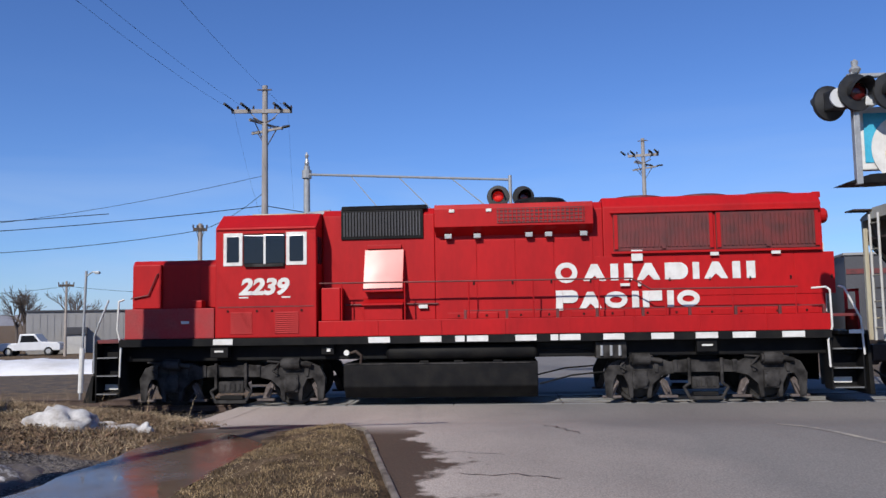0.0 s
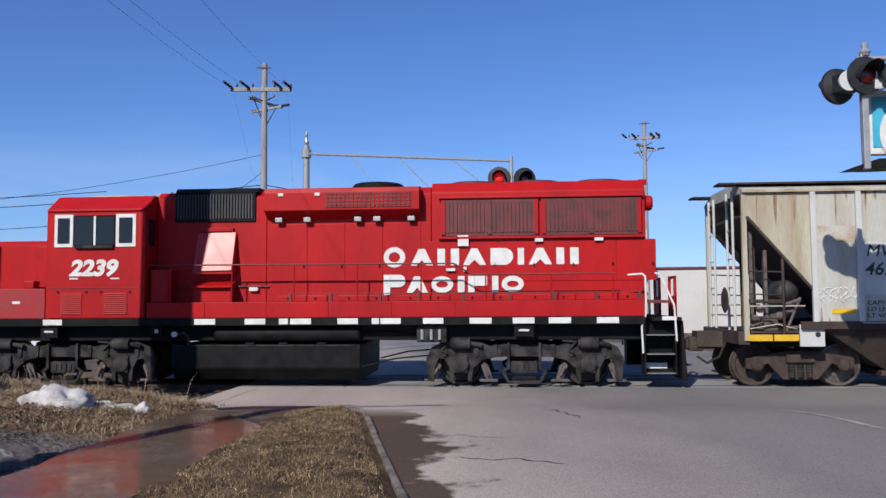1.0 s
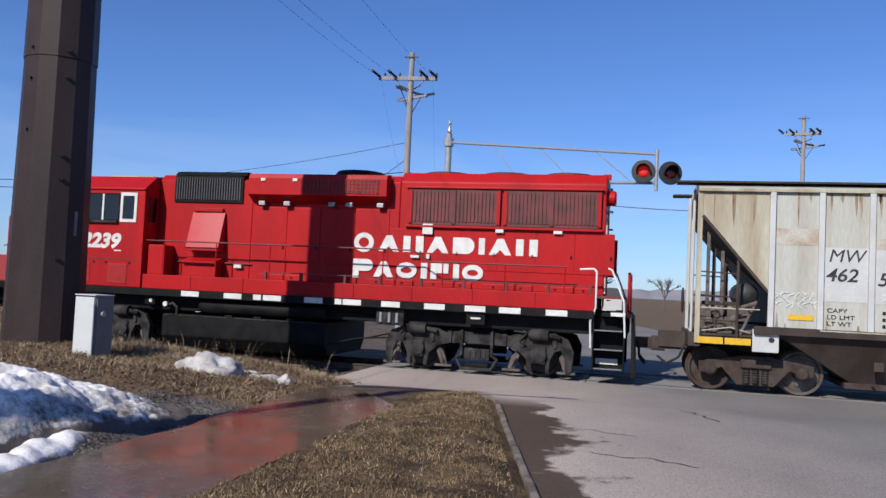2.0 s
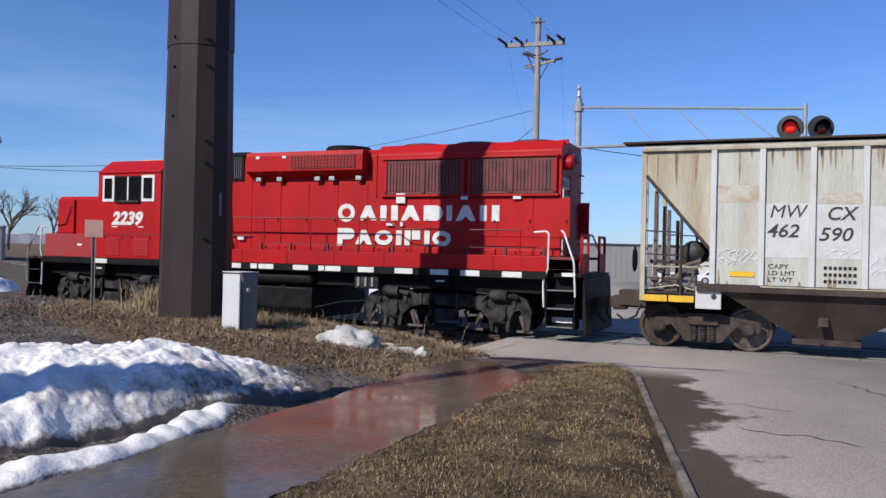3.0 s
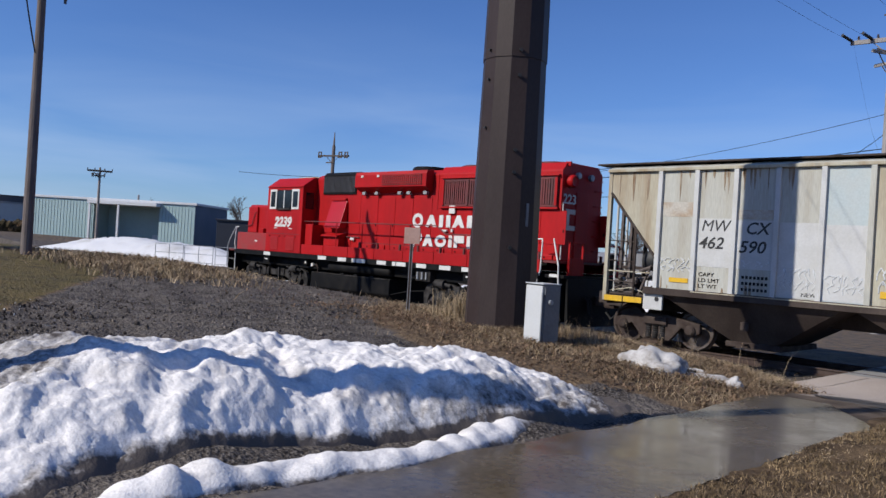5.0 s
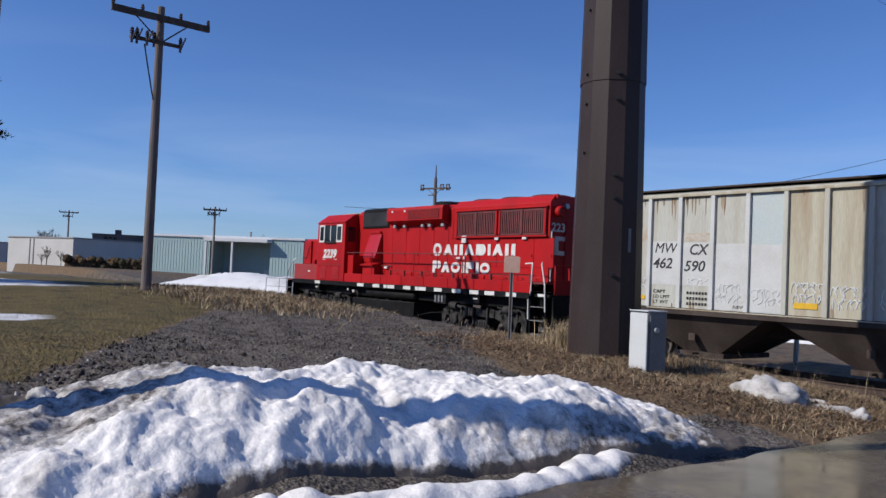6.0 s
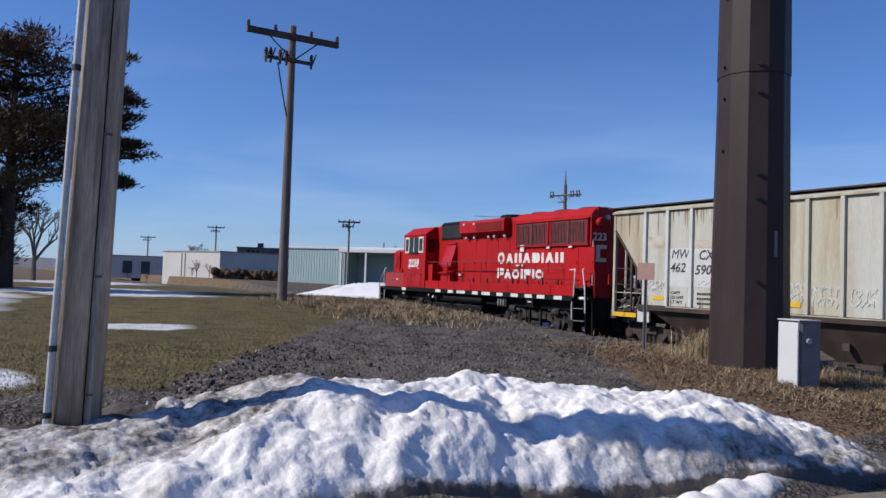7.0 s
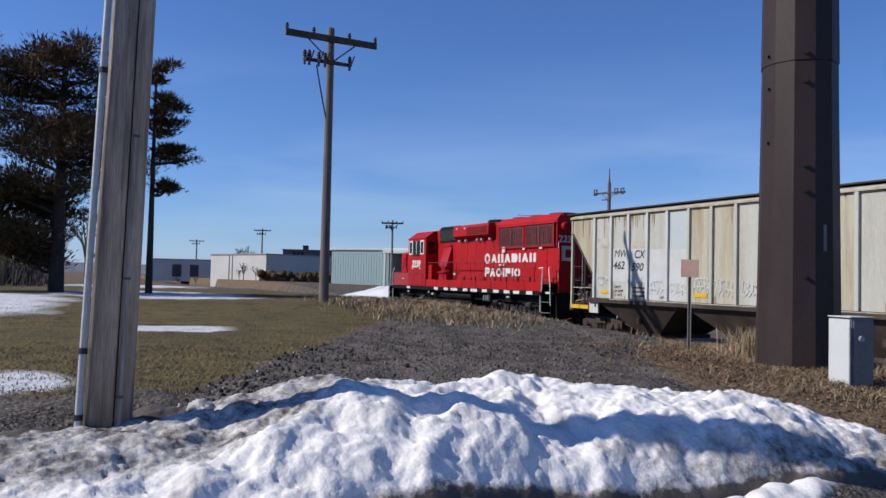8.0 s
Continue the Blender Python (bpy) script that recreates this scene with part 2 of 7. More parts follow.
bleach(ASPHALT, (2.06, 1.89, 1.76))
ROAD_PAINT = material("worn_road_paint", (0.363, 0.316, 0.253), 0.8, second=(0.198, 0.186, 0.174), amount=1.0, scale=5, bump=0.1)
BALLAST = material("grey_crushed_stone", (0.138, 0.117, 0.101), 0.9, second=(0.0672, 0.0553, 0.0474), amount=0.9, scale=5, fine=22, bump=1.0, fine_amount=0.5, dist=0.04, spec=0.2)
RAIL = material("rail_steel", (0.0869, 0.0592, 0.0474), 0.6, 0.5, second=(0.0553, 0.0355, 0.03), amount=0.8, scale=3, fine=30)
TIE = material("creosoted_sleeper_wood", (0.0474, 0.0379, 0.0316), 0.85, second=(0.0869, 0.0711, 0.0592), amount=0.7, scale=4, fine=30, bump=0.4, stretch=(0.4, 2, 1), spec=0.2)
STRAW = material("dry_straw_grass", (0.36, 0.275, 0.175), 0.85, second=(0.155, 0.105, 0.066), amount=0.9, scale=1.2, fine=3, bump=0, fine_amount=0.3)
LAWN_BLADE = material("dormant_lawn_blades", (0.215, 0.152, 0.085), 0.85, second=(0.078, 0.055, 0.032), amount=0.9, scale=1.5, fine=4, bump=0, fine_amount=0.35)
TEAL = material("pale_teal_metal_siding", (0.316, 0.427, 0.427), 0.6, second=(0.284, 0.395, 0.395), amount=0.6, scale=0.3, fine=8, bump=0.05, fine_amount=0.05)
END_WALL_SHADE = material("shade_blue_metal_siding", (0.0435, 0.0672, 0.118), 0.6, second=(0.0355, 0.0553, 0.0948), amount=0.6, scale=0.3, fine=8, bump=0.05, fine_amount=0.05)
PALE_WALL = material("pale_block_wall", (0.49, 0.474, 0.45), 0.8, second=(0.411, 0.395, 0.371), amount=0.6, scale=0.3, fine=8, bump=0.05, fine_amount=0.05)
GREY_WALL = material("grey_metal_siding", (0.261, 0.253, 0.249), 0.7, second=(0.213, 0.209, 0.205), amount=0.6, scale=0.3, fine=8, bump=0.05, fine_amount=0.05)
DARK_WALL = material("dark_grey_wall", (0.0553, 0.0553, 0.0632), 0.7, amount=0.5, scale=0.3, fine=8, bump=0.05)
ROOF = material("white_roof_edge", (0.569, 0.577, 0.593), 0.6, second=(0.49, 0.498, 0.514), amount=0.5, scale=0.5, fine=10, bump=0)
BARK = material("dark_pine_bark", (0.0435, 0.0316, 0.0253), 0.95, second=(0.0237, 0.0174, 0.0142), amount=0.8, scale=5, fine=25, bump=0.8, stretch=(1, 1, 0.3))
NEEDLES = material("dark_pine_needles", (0.0435, 0.0363, 0.0174), 0.8, second=(0.134, 0.0727, 0.0395), amount=0.9, scale=0.35, fine=6, bump=0, fine_amount=0.4)
TWIGS = material("bare_grey_brown_twigs", (0.103, 0.0829, 0.0711), 0.95, second=(0.0711, 0.0553, 0.0474), amount=0.8, scale=1, fine=6, bump=0)
SIGNAL_BLACK = material("matt_black_signal_paint", (0.0111, 0.0111, 0.0118), 0.55, second=(0.0237, 0.0237, 0.0237), amount=0.6, scale=6, bump=0.03)
LENS_DARK = material("dark_red_lens", (0.09, 0.006, 0.006), 0.15, bump=0)
LENS_LIT = glow("lit_red_lens", (0.5, 0.008, 0.005), 0.45)
CAR_WHITE = material("white_car_paint", (0.593, 0.6, 0.616), 0.3, amount=0.2, bump=0, coat=0.4)
RUBBER = material("black_tyre_rubber", (0.0158, 0.0158, 0.0158), 0.85, bump=0.1)
SIGN_BACK = material("faded_sign_sheet", (0.569, 0.356, 0.284), 0.6, second=(0.49, 0.284, 0.221), amount=0.7, scale=4, bump=0.03)
SKY_PICTURE = material("sky_blue_printed_panel", (0.0395, 0.332, 0.49), 0.4, second=(0.0632, 0.395, 0.553), amount=0.6, scale=2, bump=0)
NAVY_WALL = material("dark_navy_metal_siding", (0.0174, 0.0221, 0.0355), 0.6, second=(0.0126, 0.0158, 0.0253), amount=0.6, scale=0.3, fine=8, bump=0.05, fine_amount=0.05)
CABINET_SIDE = material("dull_and_shaded_aluminium", (0.158, 0.162, 0.166), 0.6, 0.1, second=(0.111, 0.111, 0.115), amount=0.5, scale=3, fine=30, bump=0.02)
RUST_RUN = material("rust_run_over_paint", (0.158, 0.0909, 0.049), 0.85, second=(0.316, 0.261, 0.198), amount=1.0, scale=5, fine=30, bump=0.1, stretch=(3, 1, 0.5), low=0.3, high=0.65, spec=0.1)
MUD = material("dark_wet_clods", (0.0269, 0.0205, 0.0174), 0.85, second=(0.0592, 0.0474, 0.0395), amount=0.9, scale=4, fine=30, bump=0.6, dist=0.02, spec=0.2)
EXCAVATOR_YELLOW = material("yellow_machine_paint", (0.514, 0.316, 0.0158), 0.5, amount=0.5, scale=2, bump=0.05)


def add_grit(m, colour):
    """Grit lies on the snow where the mesh's grit layer says so, broken up by fine noise."""
    t, n = m.node_tree, m.node_tree.nodes
    p = n["Principled BSDF"]
    src = p.inputs["Base Color"].links[0].from_socket
    lay, co, nz, k, rng, mix = n.new("ShaderNodeVertexColor"), n.new("ShaderNodeTexCoord"), n.new("ShaderNodeTexNoise"), n.new("ShaderNodeMath"), n.new("ShaderNodeMapRange"), n.new("ShaderNodeMix")
    lay.layer_name = "grit"
    nz.inputs["Scale"].default_value, nz.inputs["Detail"].default_value, nz.inputs["Roughness"].default_value = 9, 8, 0.75
    t.links.new(co.outputs["Object"], nz.inputs[0])
    k.operation = "ADD"
    t.links.new(lay.outputs[0], k.inputs[0])
    t.links.new(nz.outputs[0], k.inputs[1])
    rng.inputs[1].default_value, rng.inputs[2].default_value = 0.72, 1.06
    t.links.new(k.outputs[0], rng.inputs[0])
    mix.data_type = "RGBA"
    mix.inputs[7].default_value = (*colour, 1)
    t.links.new(rng.outputs[0], mix.inputs[0])
    t.links.new(src, mix.inputs[6])
    # loose specks of soot all over
    sp, sr, sm = n.new("ShaderNodeTexNoise"), n.new("ShaderNodeMapRange"), n.new("ShaderNodeMix")
    sp.inputs["Scale"].default_value, sp.inputs["Detail"].default_value, sp.inputs["Roughness"].default_value = 34, 6, 0.8
    t.links.new(co.outputs["Object"], sp.inputs[0])
    sr.inputs[1].default_value, sr.inputs[2].default_value, sr.inputs[4].default_value = 0.60, 0.74, 0.75
    t.links.new(sp.outputs[0], sr.inputs[0])
    sm.data_type = "RGBA"
    sm.inputs[7].default_value = (0.16, 0.14, 0.125, 1)
    t.links.new(sr.outputs[0], sm.inputs[0])
    t.links.new(mix.outputs[2], sm.inputs[6])
    t.links.new(sm.outputs[2], p.inputs["Base Color"])


def snow_material(name, clean, dirty, level, scale):
    m = material(name, clean, 0.6, second=dirty, amount=1.0, scale=scale, fine=40, bump=0.30, fine_amount=0.10, low=level, high=level + 0.22, dist=0.022, spec=0.2)
    p = m.node_tree.nodes["Principled BSDF"]
    p.inputs["Subsurface Weight"].default_value = 0.0
    return m




def vary(m, amount):
    """Every blade or leaf gets its own shade."""
    t, n = m.node_tree, m.node_tree.nodes
    p = n["Principled BSDF"]
    src = p.inputs["Base Color"].links[0].from_socket
    geo, rng, mul = n.new("ShaderNodeNewGeometry"), n.new("ShaderNodeMapRange"), n.new("ShaderNodeVectorMath")
    t.links.new(geo.outputs["Random Per Island"], rng.inputs[0])
    rng.inputs[3].default_value, rng.inputs[4].default_value = 1 - amount, 1 + amount
    mul.operation = "SCALE"
    t.links.new(src, mul.inputs[0])
    t.links.new(rng.outputs[0], mul.inputs["Scale"])
    t.links.new(mul.outputs[0], p.inputs["Base Color"])
    p.inputs["Specular IOR Level"].default_value = 0.2


vary(STRAW, 0.55), vary(LAWN_BLADE, 0.55), vary(NEEDLES, 0.5), vary(BALLAST, 0.5)
SNOW = snow_material("granular_dirty_snow", (0.458, 0.442, 0.431), (0.237, 0.217, 0.198), 0.47, 4.5)
SNOW_BANK = snow_material("gritty_snowbank", (0.745, 0.715, 0.695), (0.395, 0.367, 0.348), 0.55, 2.6)
add_grit(SNOW_BANK, (0.092, 0.078, 0.07))
LEAVES = material("fallen_brown_leaves", (0.20, 0.128, 0.078), 0.85, second=(0.07, 0.045, 0.03), amount=0.9, scale=3, fine=9, bump=0, fine_amount=0.4, spec=0.2)
vary(LEAVES, 0.6), vary(MUD, 0.55)
SNOW_FAR = snow_material("old_packed_snow", (0.632, 0.632, 0.648), (0.474, 0.458, 0.435), 0.55, 0.6)


# ---- mesh helpers ----
def box(bm, x0, x1, y0, y1, z0, z1, bevel=0.0):
    v = [bm.verts.new((x, y, z)) for x in (x0, x1) for y in (y0, y1) for z in (z0, z1)]
    f = [bm.faces.new([v[i] for i in q]) for q in ((0, 1, 3, 2), (4, 6, 7, 5), (0, 4, 5, 1), (2, 3, 7, 6), (0, 2, 6, 4), (1, 5, 7, 3))]
    if bevel:
        bmesh.ops.bevel(bm, geom=list({e for q in f for e in q.edges}), offset=bevel, segments=2, affect="EDGES", profile=0.6)
    return bm


def prism(bm, outline, lo, hi, axis="y", bevel=0.0):
    """A flat outline pushed through from lo to hi along an axis. The outline's pairs are the two other axes in order."""
    def at(a, b, c):
        return {"x": (c, a, b), "y": (a, c, b), "z": (a, b, c)}[axis]
    n = len(outline)
    v0, v1 = [bm.verts.new(at(a, b, lo)) for a, b in outline], [bm.verts.new(at(a, b, hi)) for a, b in outline]
    f = [bm.faces.new(v0), bm.faces.new(v1[::-1])]
    f += [bm.faces.new((v0[i], v1[i], v1[(i + 1) % n], v0[(i + 1) % n])) for i in range(n)]
    bmesh.ops.recalc_face_normals(bm, faces=f)
    if bevel:
        bmesh.ops.bevel(bm, geom=list({e for q in f for e in q.edges}), offset=bevel, segments=2, affect="EDGES", profile=0.6)
    return bm


def rod(bm, a, b, r0, r1=None, sides=10):
    a, b = Vector(a), Vector(b)
    r1 = r0 if r1 is None else r1
    turn = (b - a).to_track_quat("Z", "Y").to_matrix().to_4x4()
    bmesh.ops.create_cone(bm, cap_ends=True, segments=sides, radius1=r0, radius2=r1, depth=(b - a).length, matrix=Matrix.Translation((a + b) / 2) @ turn)
    return bm


def tube(bm, points, r, sides=8):
    for a, b in zip(points, points[1:]):
        rod(bm, a, b, r, sides=sides)
    for p in points[1:-1]:
        bmesh.ops.create_icosphere(bm, subdivisions=1, radius=r * 1.02, matrix=Matrix.Translation(p))
    return bm


def lathe(bm, profile, centre, axis="y", sides=28):
    """A turned solid: pairs of radius and place along the axis."""
    rings = []
    for r, h in profile:
        ring = []
        for i in range(sides):
            a = 2 * math.pi * i / sides
            c, s = max(r, 1e-4) * math.cos(a), max(r, 1e-4) * math.sin(a)
            d = {"x": (h, c, s), "y": (c, h, s), "z": (c, s, h)}[axis]
            ring.append(bm.verts.new(Vector(centre) + Vector(d)))
        rings.append(ring)
    f = []
    for p, q in zip(rings, rings[1:]):
        f += [bm.faces.new((p[i], p[(i + 1) % sides], q[(i + 1) % sides], q[i])) for i in range(sides)]
    f += [bm.faces.new(rings[0][::-1]), bm.faces.new(rings[-1])]
    bmesh.ops.recalc_face_normals(bm, faces=f)
    return bm


def finish(name, bm, mat, smooth=False):
    me = bpy.data.meshes.new(name)
    bm.to_mesh(me)
    bm.free()
    me.materials.append(mat)
    if smooth:
        me.shade_smooth()
    return me


def part(name, bm, mat, parent, label="", smooth=False):
    ob = new(name, finish(name, bm, mat, smooth))
    ob.parent = parent
    return tagged(ob, label) if label else ob


def thing(name, label, category, m=None, group="", kind=""):
    ob = new(name)
    ob.empty_display_size = 0.2
    if m is not None:
        ob.matrix_basis = m
    return tagged(ob, label, category, group, kind)


def solid(name, bm, mat, label, category="", group="", kind="", smooth=False, m=None):
    ob = new(name, finish(name, bm, mat, smooth))
    if m is not None:
        ob.matrix_basis = m
    return tagged(ob, label, category, group, kind)


def B(*a, bevel=0.0):
    return box(bmesh.new(), *a, bevel=bevel)


def lettering(name, text, size, mat, parent, m, shear=0.0, stretch=1.0, bold=0.0):
    """Flat raised letters as one mesh, standing at the pose m in the parent's space."""
    cu = bpy.data.curves.new(name, "FONT")
    cu.body, cu.size, cu.shear, cu.extrude, cu.offset, cu.resolution_u = text, size, shear, 0.004, bold, 3
    tmp = bpy.data.objects.new(name, cu)
    scene.collection.objects.link(tmp)
    me = bpy.data.meshes.new_from_object(tmp)
    bpy.data.objects.remove(tmp)
    me.transform(m @ Matrix.Diagonal((stretch, 1, 1, 1)))
    me.materials.clear()
    me.materials.append(mat)
    ob = new(name, me)
    ob.parent = parent
    return ob


def clamp(v, a=0.0, b=1.0):
    return max(a, min(b, v))


def ease(v, a, b):
    k = clamp((v - a) / (b - a))
    return k * k * (3 - 2 * k)


def ramp(v, knots):
    return float(np.interp(v, [k[0] for k in knots], [k[1] for k in knots]))


# ---- ground ----
TRACK_Y = 18.43


def road_edge(y):
    """x of the kerb on the near side of the crossing road."""
    return -1.83 - 0.238 * (y - 11.25)


def ground_z(x, y):
    road = 0.25 * (1 - ease(y, 11.0, 15.0)) - 0.03
    bank = ramp(x, [(-260, 0.6), (-95, 0.6), (-60, 0.9), (-24, 1.12), (-14, 0.72), (-9, 0.66), (-5.2, 0.36), (-4.4, 0.26)])
    bank = bank * (1 - ease(y, 11.8, 15.6)) - 0.32 * ease(y, 12.6, 15.8)
    bank += 0.27 * (1 - ease(y, 2.6, 5.6)) * ease(y, -6, -2) * math.exp(-((x + 7.5) / 1.3) ** 2)
    k = ease(-x, 3.9, 6.2)
    near = road * (1 - k) + bank * k
    far = -0.30 - 0.5 * ease(y, 21, 60) + 1.4 * ease(-x, 45, 90)
    f = ease(y, 19.5, 22)
    z = near * (1 - f) + far * f
    if abs(y - TRACK_Y) < 3.2 and (x < -5.9 or x > 9.5):
        z = min(z, -0.30)
    return z


def steps(knots):
    """Grid lines: (start, spacing) pairs, the last one closes."""
    out = []
    for (a, d), (b, _) in zip(knots, knots[1:]):
        n = max(1, round((b - a) / d))
        out += [a + (b - a) * i / n for i in range(n)]
    return out + [knots[-1][0]]


def ground_material():
    m = bpy.data.materials.new("winter_ground")
    m.use_nodes = True
    t, n = m.node_tree, m.node_tree.nodes
    p = n["Principled BSDF"]
    co, zone, sep = n.new("ShaderNodeTexCoord"), n.new("ShaderNodeVertexColor"), n.new("ShaderNodeSeparateColor")
    zone.layer_name = "zone"
    t.links.new(zone.outputs[0], sep.inputs[0])

    def noise_at(scale, detail=5):
        k = n.new("ShaderNodeTexNoise")
        k.inputs["Scale"].default_value, k.inputs["Detail"].default_value = scale, detail
        t.links.new(co.outputs["Object"], k.inputs[0])
        return k.outputs[0]

    def blend(fac, a, b):
        k = n.new("ShaderNodeMix")
        k.data_type = "RGBA"
        t.links.new(fac, k.inputs[0])
        for sock, v in ((k.inputs[6], a), (k.inputs[7], b)):
            if isinstance(v, tuple):
                sock.default_value = (*v, 1)
            else:
                t.links.new(v, sock)
        return k.outputs[2]

    def span(v, lo, hi):
        k = n.new("ShaderNodeMapRange")
        k.inputs[1].default_value, k.inputs[2].default_value = lo, hi
        t.links.new(v, k.inputs[0])
        return k.outputs[0]

    def edge(mask, rough):
        k = n.new("ShaderNodeMath")
        k.operation = "MULTIPLY_ADD"
        t.links.new(rough, k.inputs[0])
        k.inputs[1].default_value = 0.7
        t.links.new(mask, k.inputs[2])
        return span(k.outputs[0], 0.78, 0.98)

    big, mid, fine, grit = noise_at(0.45), noise_at(2.3), noise_at(14), noise_at(38, 3)
    straw = blend(span(mid, 0.35, 0.65), (0.15, 0.101, 0.0608), (0.0672, 0.0435, 0.0277))
    straw = blend(span(fine, 0.38, 0.75), straw, (0.213, 0.15, 0.0909))
    lawn = blend(span(big, 0.35, 0.65), (0.13, 0.0964, 0.0379), (0.0829, 0.0695, 0.0277))
    lawn = blend(span(mid, 0.5, 0.68), lawn, (0.0474, 0.0395, 0.0198))
    lawn = blend(span(fine, 0.45, 0.78), lawn, (0.15, 0.111, 0.0514))
    dirt = blend(span(mid, 0.40, 0.60), (0.0909, 0.0766, 0.0664), (0.0237, 0.0182, 0.0158))
    dirt = blend(span(grit, 0.42, 0.72), dirt, (0.198, 0.174, 0.154))
    snow = blend(span(mid, 0.5, 0.75), (0.632, 0.632, 0.656), (0.435, 0.419, 0.403))
    col = blend(edge(sep.outputs[0], mid), straw, lawn)
    col = blend(edge(sep.outputs[1], mid), col, dirt)
    col = blend(edge(sep.outputs[2], big), col, snow)
    t.links.new(col, p.inputs["Base Color"])
    p.inputs["Roughness"].default_value = 0.92
    p.inputs["Specular IOR Level"].default_value = 0.2
    b1, b2 = n.new("ShaderNodeBump"), n.new("ShaderNodeBump")
    b1.inputs["Strength"].default_value, b1.inputs["Distance"].default_value = 0.9, 0.09
    b2.inputs["Strength"].default_value, b2.inputs["Distance"].default_value = 0.8, 0.02
    t.links.new(fine, b1.inputs["Height"])
    t.links.new(grit, b2.inputs["Height"])
    t.links.new(b1.outputs[0], b2.inputs["Normal"])
    t.links.new(b2.outputs[0], p.inputs["Normal"])
    return m


def blob(x, y, cx, cy, rx, ry):
    return clamp(1.15 - math.hypot((x - cx) / rx, (y - cy) / ry))


def gravel_sides(x):
    """The two edges, in y, of the bare gravel ridge."""
    return ramp(-x, [(4.5, 1.0), (7.0, 1.7), (9.4, 2.3), (13.5, 4.5), (18.8, 8.0), (30, 13)]), ramp(-x, [(5, 6.8), (7.6, 7.6), (10, 8.5), (12.5, 10.4), (15, 13.4), (18.5, 13.8), (20.5, 10.2), (30, 12)])


def zones(x, y):
    """How much dormant lawn, bare gravelly dirt and old snow lies here."""
    a, b = gravel_sides(x)
    lawn = ease(-x, 5.5, 6.5) * (1 - ease(y - a, -0.7, 0.3)) * (1 - ease(-x, 60, 75))
    dirt = ease(-x, 5.2, 6.0) * (1 - ease(-x, 19, 24)) * ease(y - a, -0.8, 0.4) * (1 - ease(y - b, -0.5, 0.9))
    dirt = max(dirt, ease(y, 14.6, 15.6) * (1 - ease(y, 21, 22)), 0.55 * ease(y, 22, 24) * (1 - ease(y, 55, 80)))
    dirt = max(dirt, clamp(1.2 - abs(x + 64) / 30) * ease(y, 2, 14) * (1 - ease(y, 22, 30)), ease(-x, 4.3, 4.6) * (1 - ease(-x, 5.6, 6.2)) * (1 - ease(y, 8.4, 9.4)), 0.30 * blob(x, y, -6.6, 10.2, 3.4, 2.2), blob(x, y, -7.6, 0.8, 1.6, 2.4))
    snow = max(blob(x, y, -10.2, 0.0, 2.1, 1.2), blob(x, y, -16.8, 2.5, 0.9, 2.0), blob(x, y, -26, -2.2, 11, 4.4), blob(x, y, -33, 3.6, 11, 5.4), blob(x, y, -66, 4.5, 20, 8.5), blob(x, y, -9.6, -1.5, 2.4, 1.5), blob(x, y, -55, 55, 20, 7), blob(x, y, -28, 42, 22, 3.5))
    return lawn, dirt, snow


def relief(x, y):
    d = zones(x, y)[1]
    k = 0.035 + 0.075 * d
    if y > 15.3 or x > -3.0 or math.hypot(x, y) > 70:
        k *= 0.2
    return k * (noise.noise((x * 1.1, y * 1.1, 0.3)) + 0.6 * noise.noise((x * 3.7, y * 3.7, 4.0)) * (1 if math.hypot(x, y) < 30 else 0))


def surface_z(x, y):
    return ground_z(x, y) + relief(x, y)


def make_ground():
    xs = steps([(-2500, 500), (-500, 60), (-140, 12), (-60, 3), (-28, 0.5), (-14, 0.14), (-3.0, 0.3), (3, 2), (30, 20), (250, 250), (2500, 0)])
    ys = steps([(-800, 200), (-100, 20), (-12, 2), (-2, 0.14), (12.5, 0.25), (23, 2), (40, 8), (120, 40), (500, 250), (2500, 0)])
    verts = [(x, y, surface_z(x, y)) for y in ys for x in xs]
    nx = len(xs)
    faces = [(j * nx + i, j * nx + i + 1, (j + 1) * nx + i + 1, (j + 1) * nx + i) for j in range(len(ys) - 1) for i in range(nx - 1)]
    me = bpy.data.meshes.new("ground")
    me.from_pydata(verts, [], faces)
    layer = me.color_attributes.new("zone", "FLOAT_COLOR", "POINT")
    layer.data.foreach_set("color", np.array([(*zones(v[0], v[1]), 1.0) for v in verts]).ravel())
    me.materials.append(ground_material())
    me.shade_smooth()
    tagged(new("ground", me), "brown winter ground with dormant lawn, bare dirt and old snow patches", "ground", kind="structure")


def sheet(name, xs, ys, height, mat, label, category, kind="structure", smooth=True):
    """A strip that lies on a height function; xs may be a function of y that gives the two sides."""
    verts, faces = [], []
    n = 0
    for y in ys:
        row = xs(y) if callable(xs) else xs
        n = len(row)
        verts += [(x, y, height(x, y)) for x in row]
    faces = [(j * n + i, j * n + i + 1, (j + 1) * n + i + 1, (j + 1) * n + i) for j in range(len(ys) - 1) for i in range(n - 1)]
    me = bpy.data.meshes.new(name)
    me.from_pydata(verts, [], faces)
    me.materials.append(mat)
    if smooth:
        me.shade_smooth()
    return tagged(new(name, me), label, category, kind=kind)


def road_z(x, y):
    return 0.25 * (1 - ease(y, 11.0, 15.0)) + 0.012


def lerp(a, b, n):
    return [a + (b - a) * i / n for i in range(n + 1)]


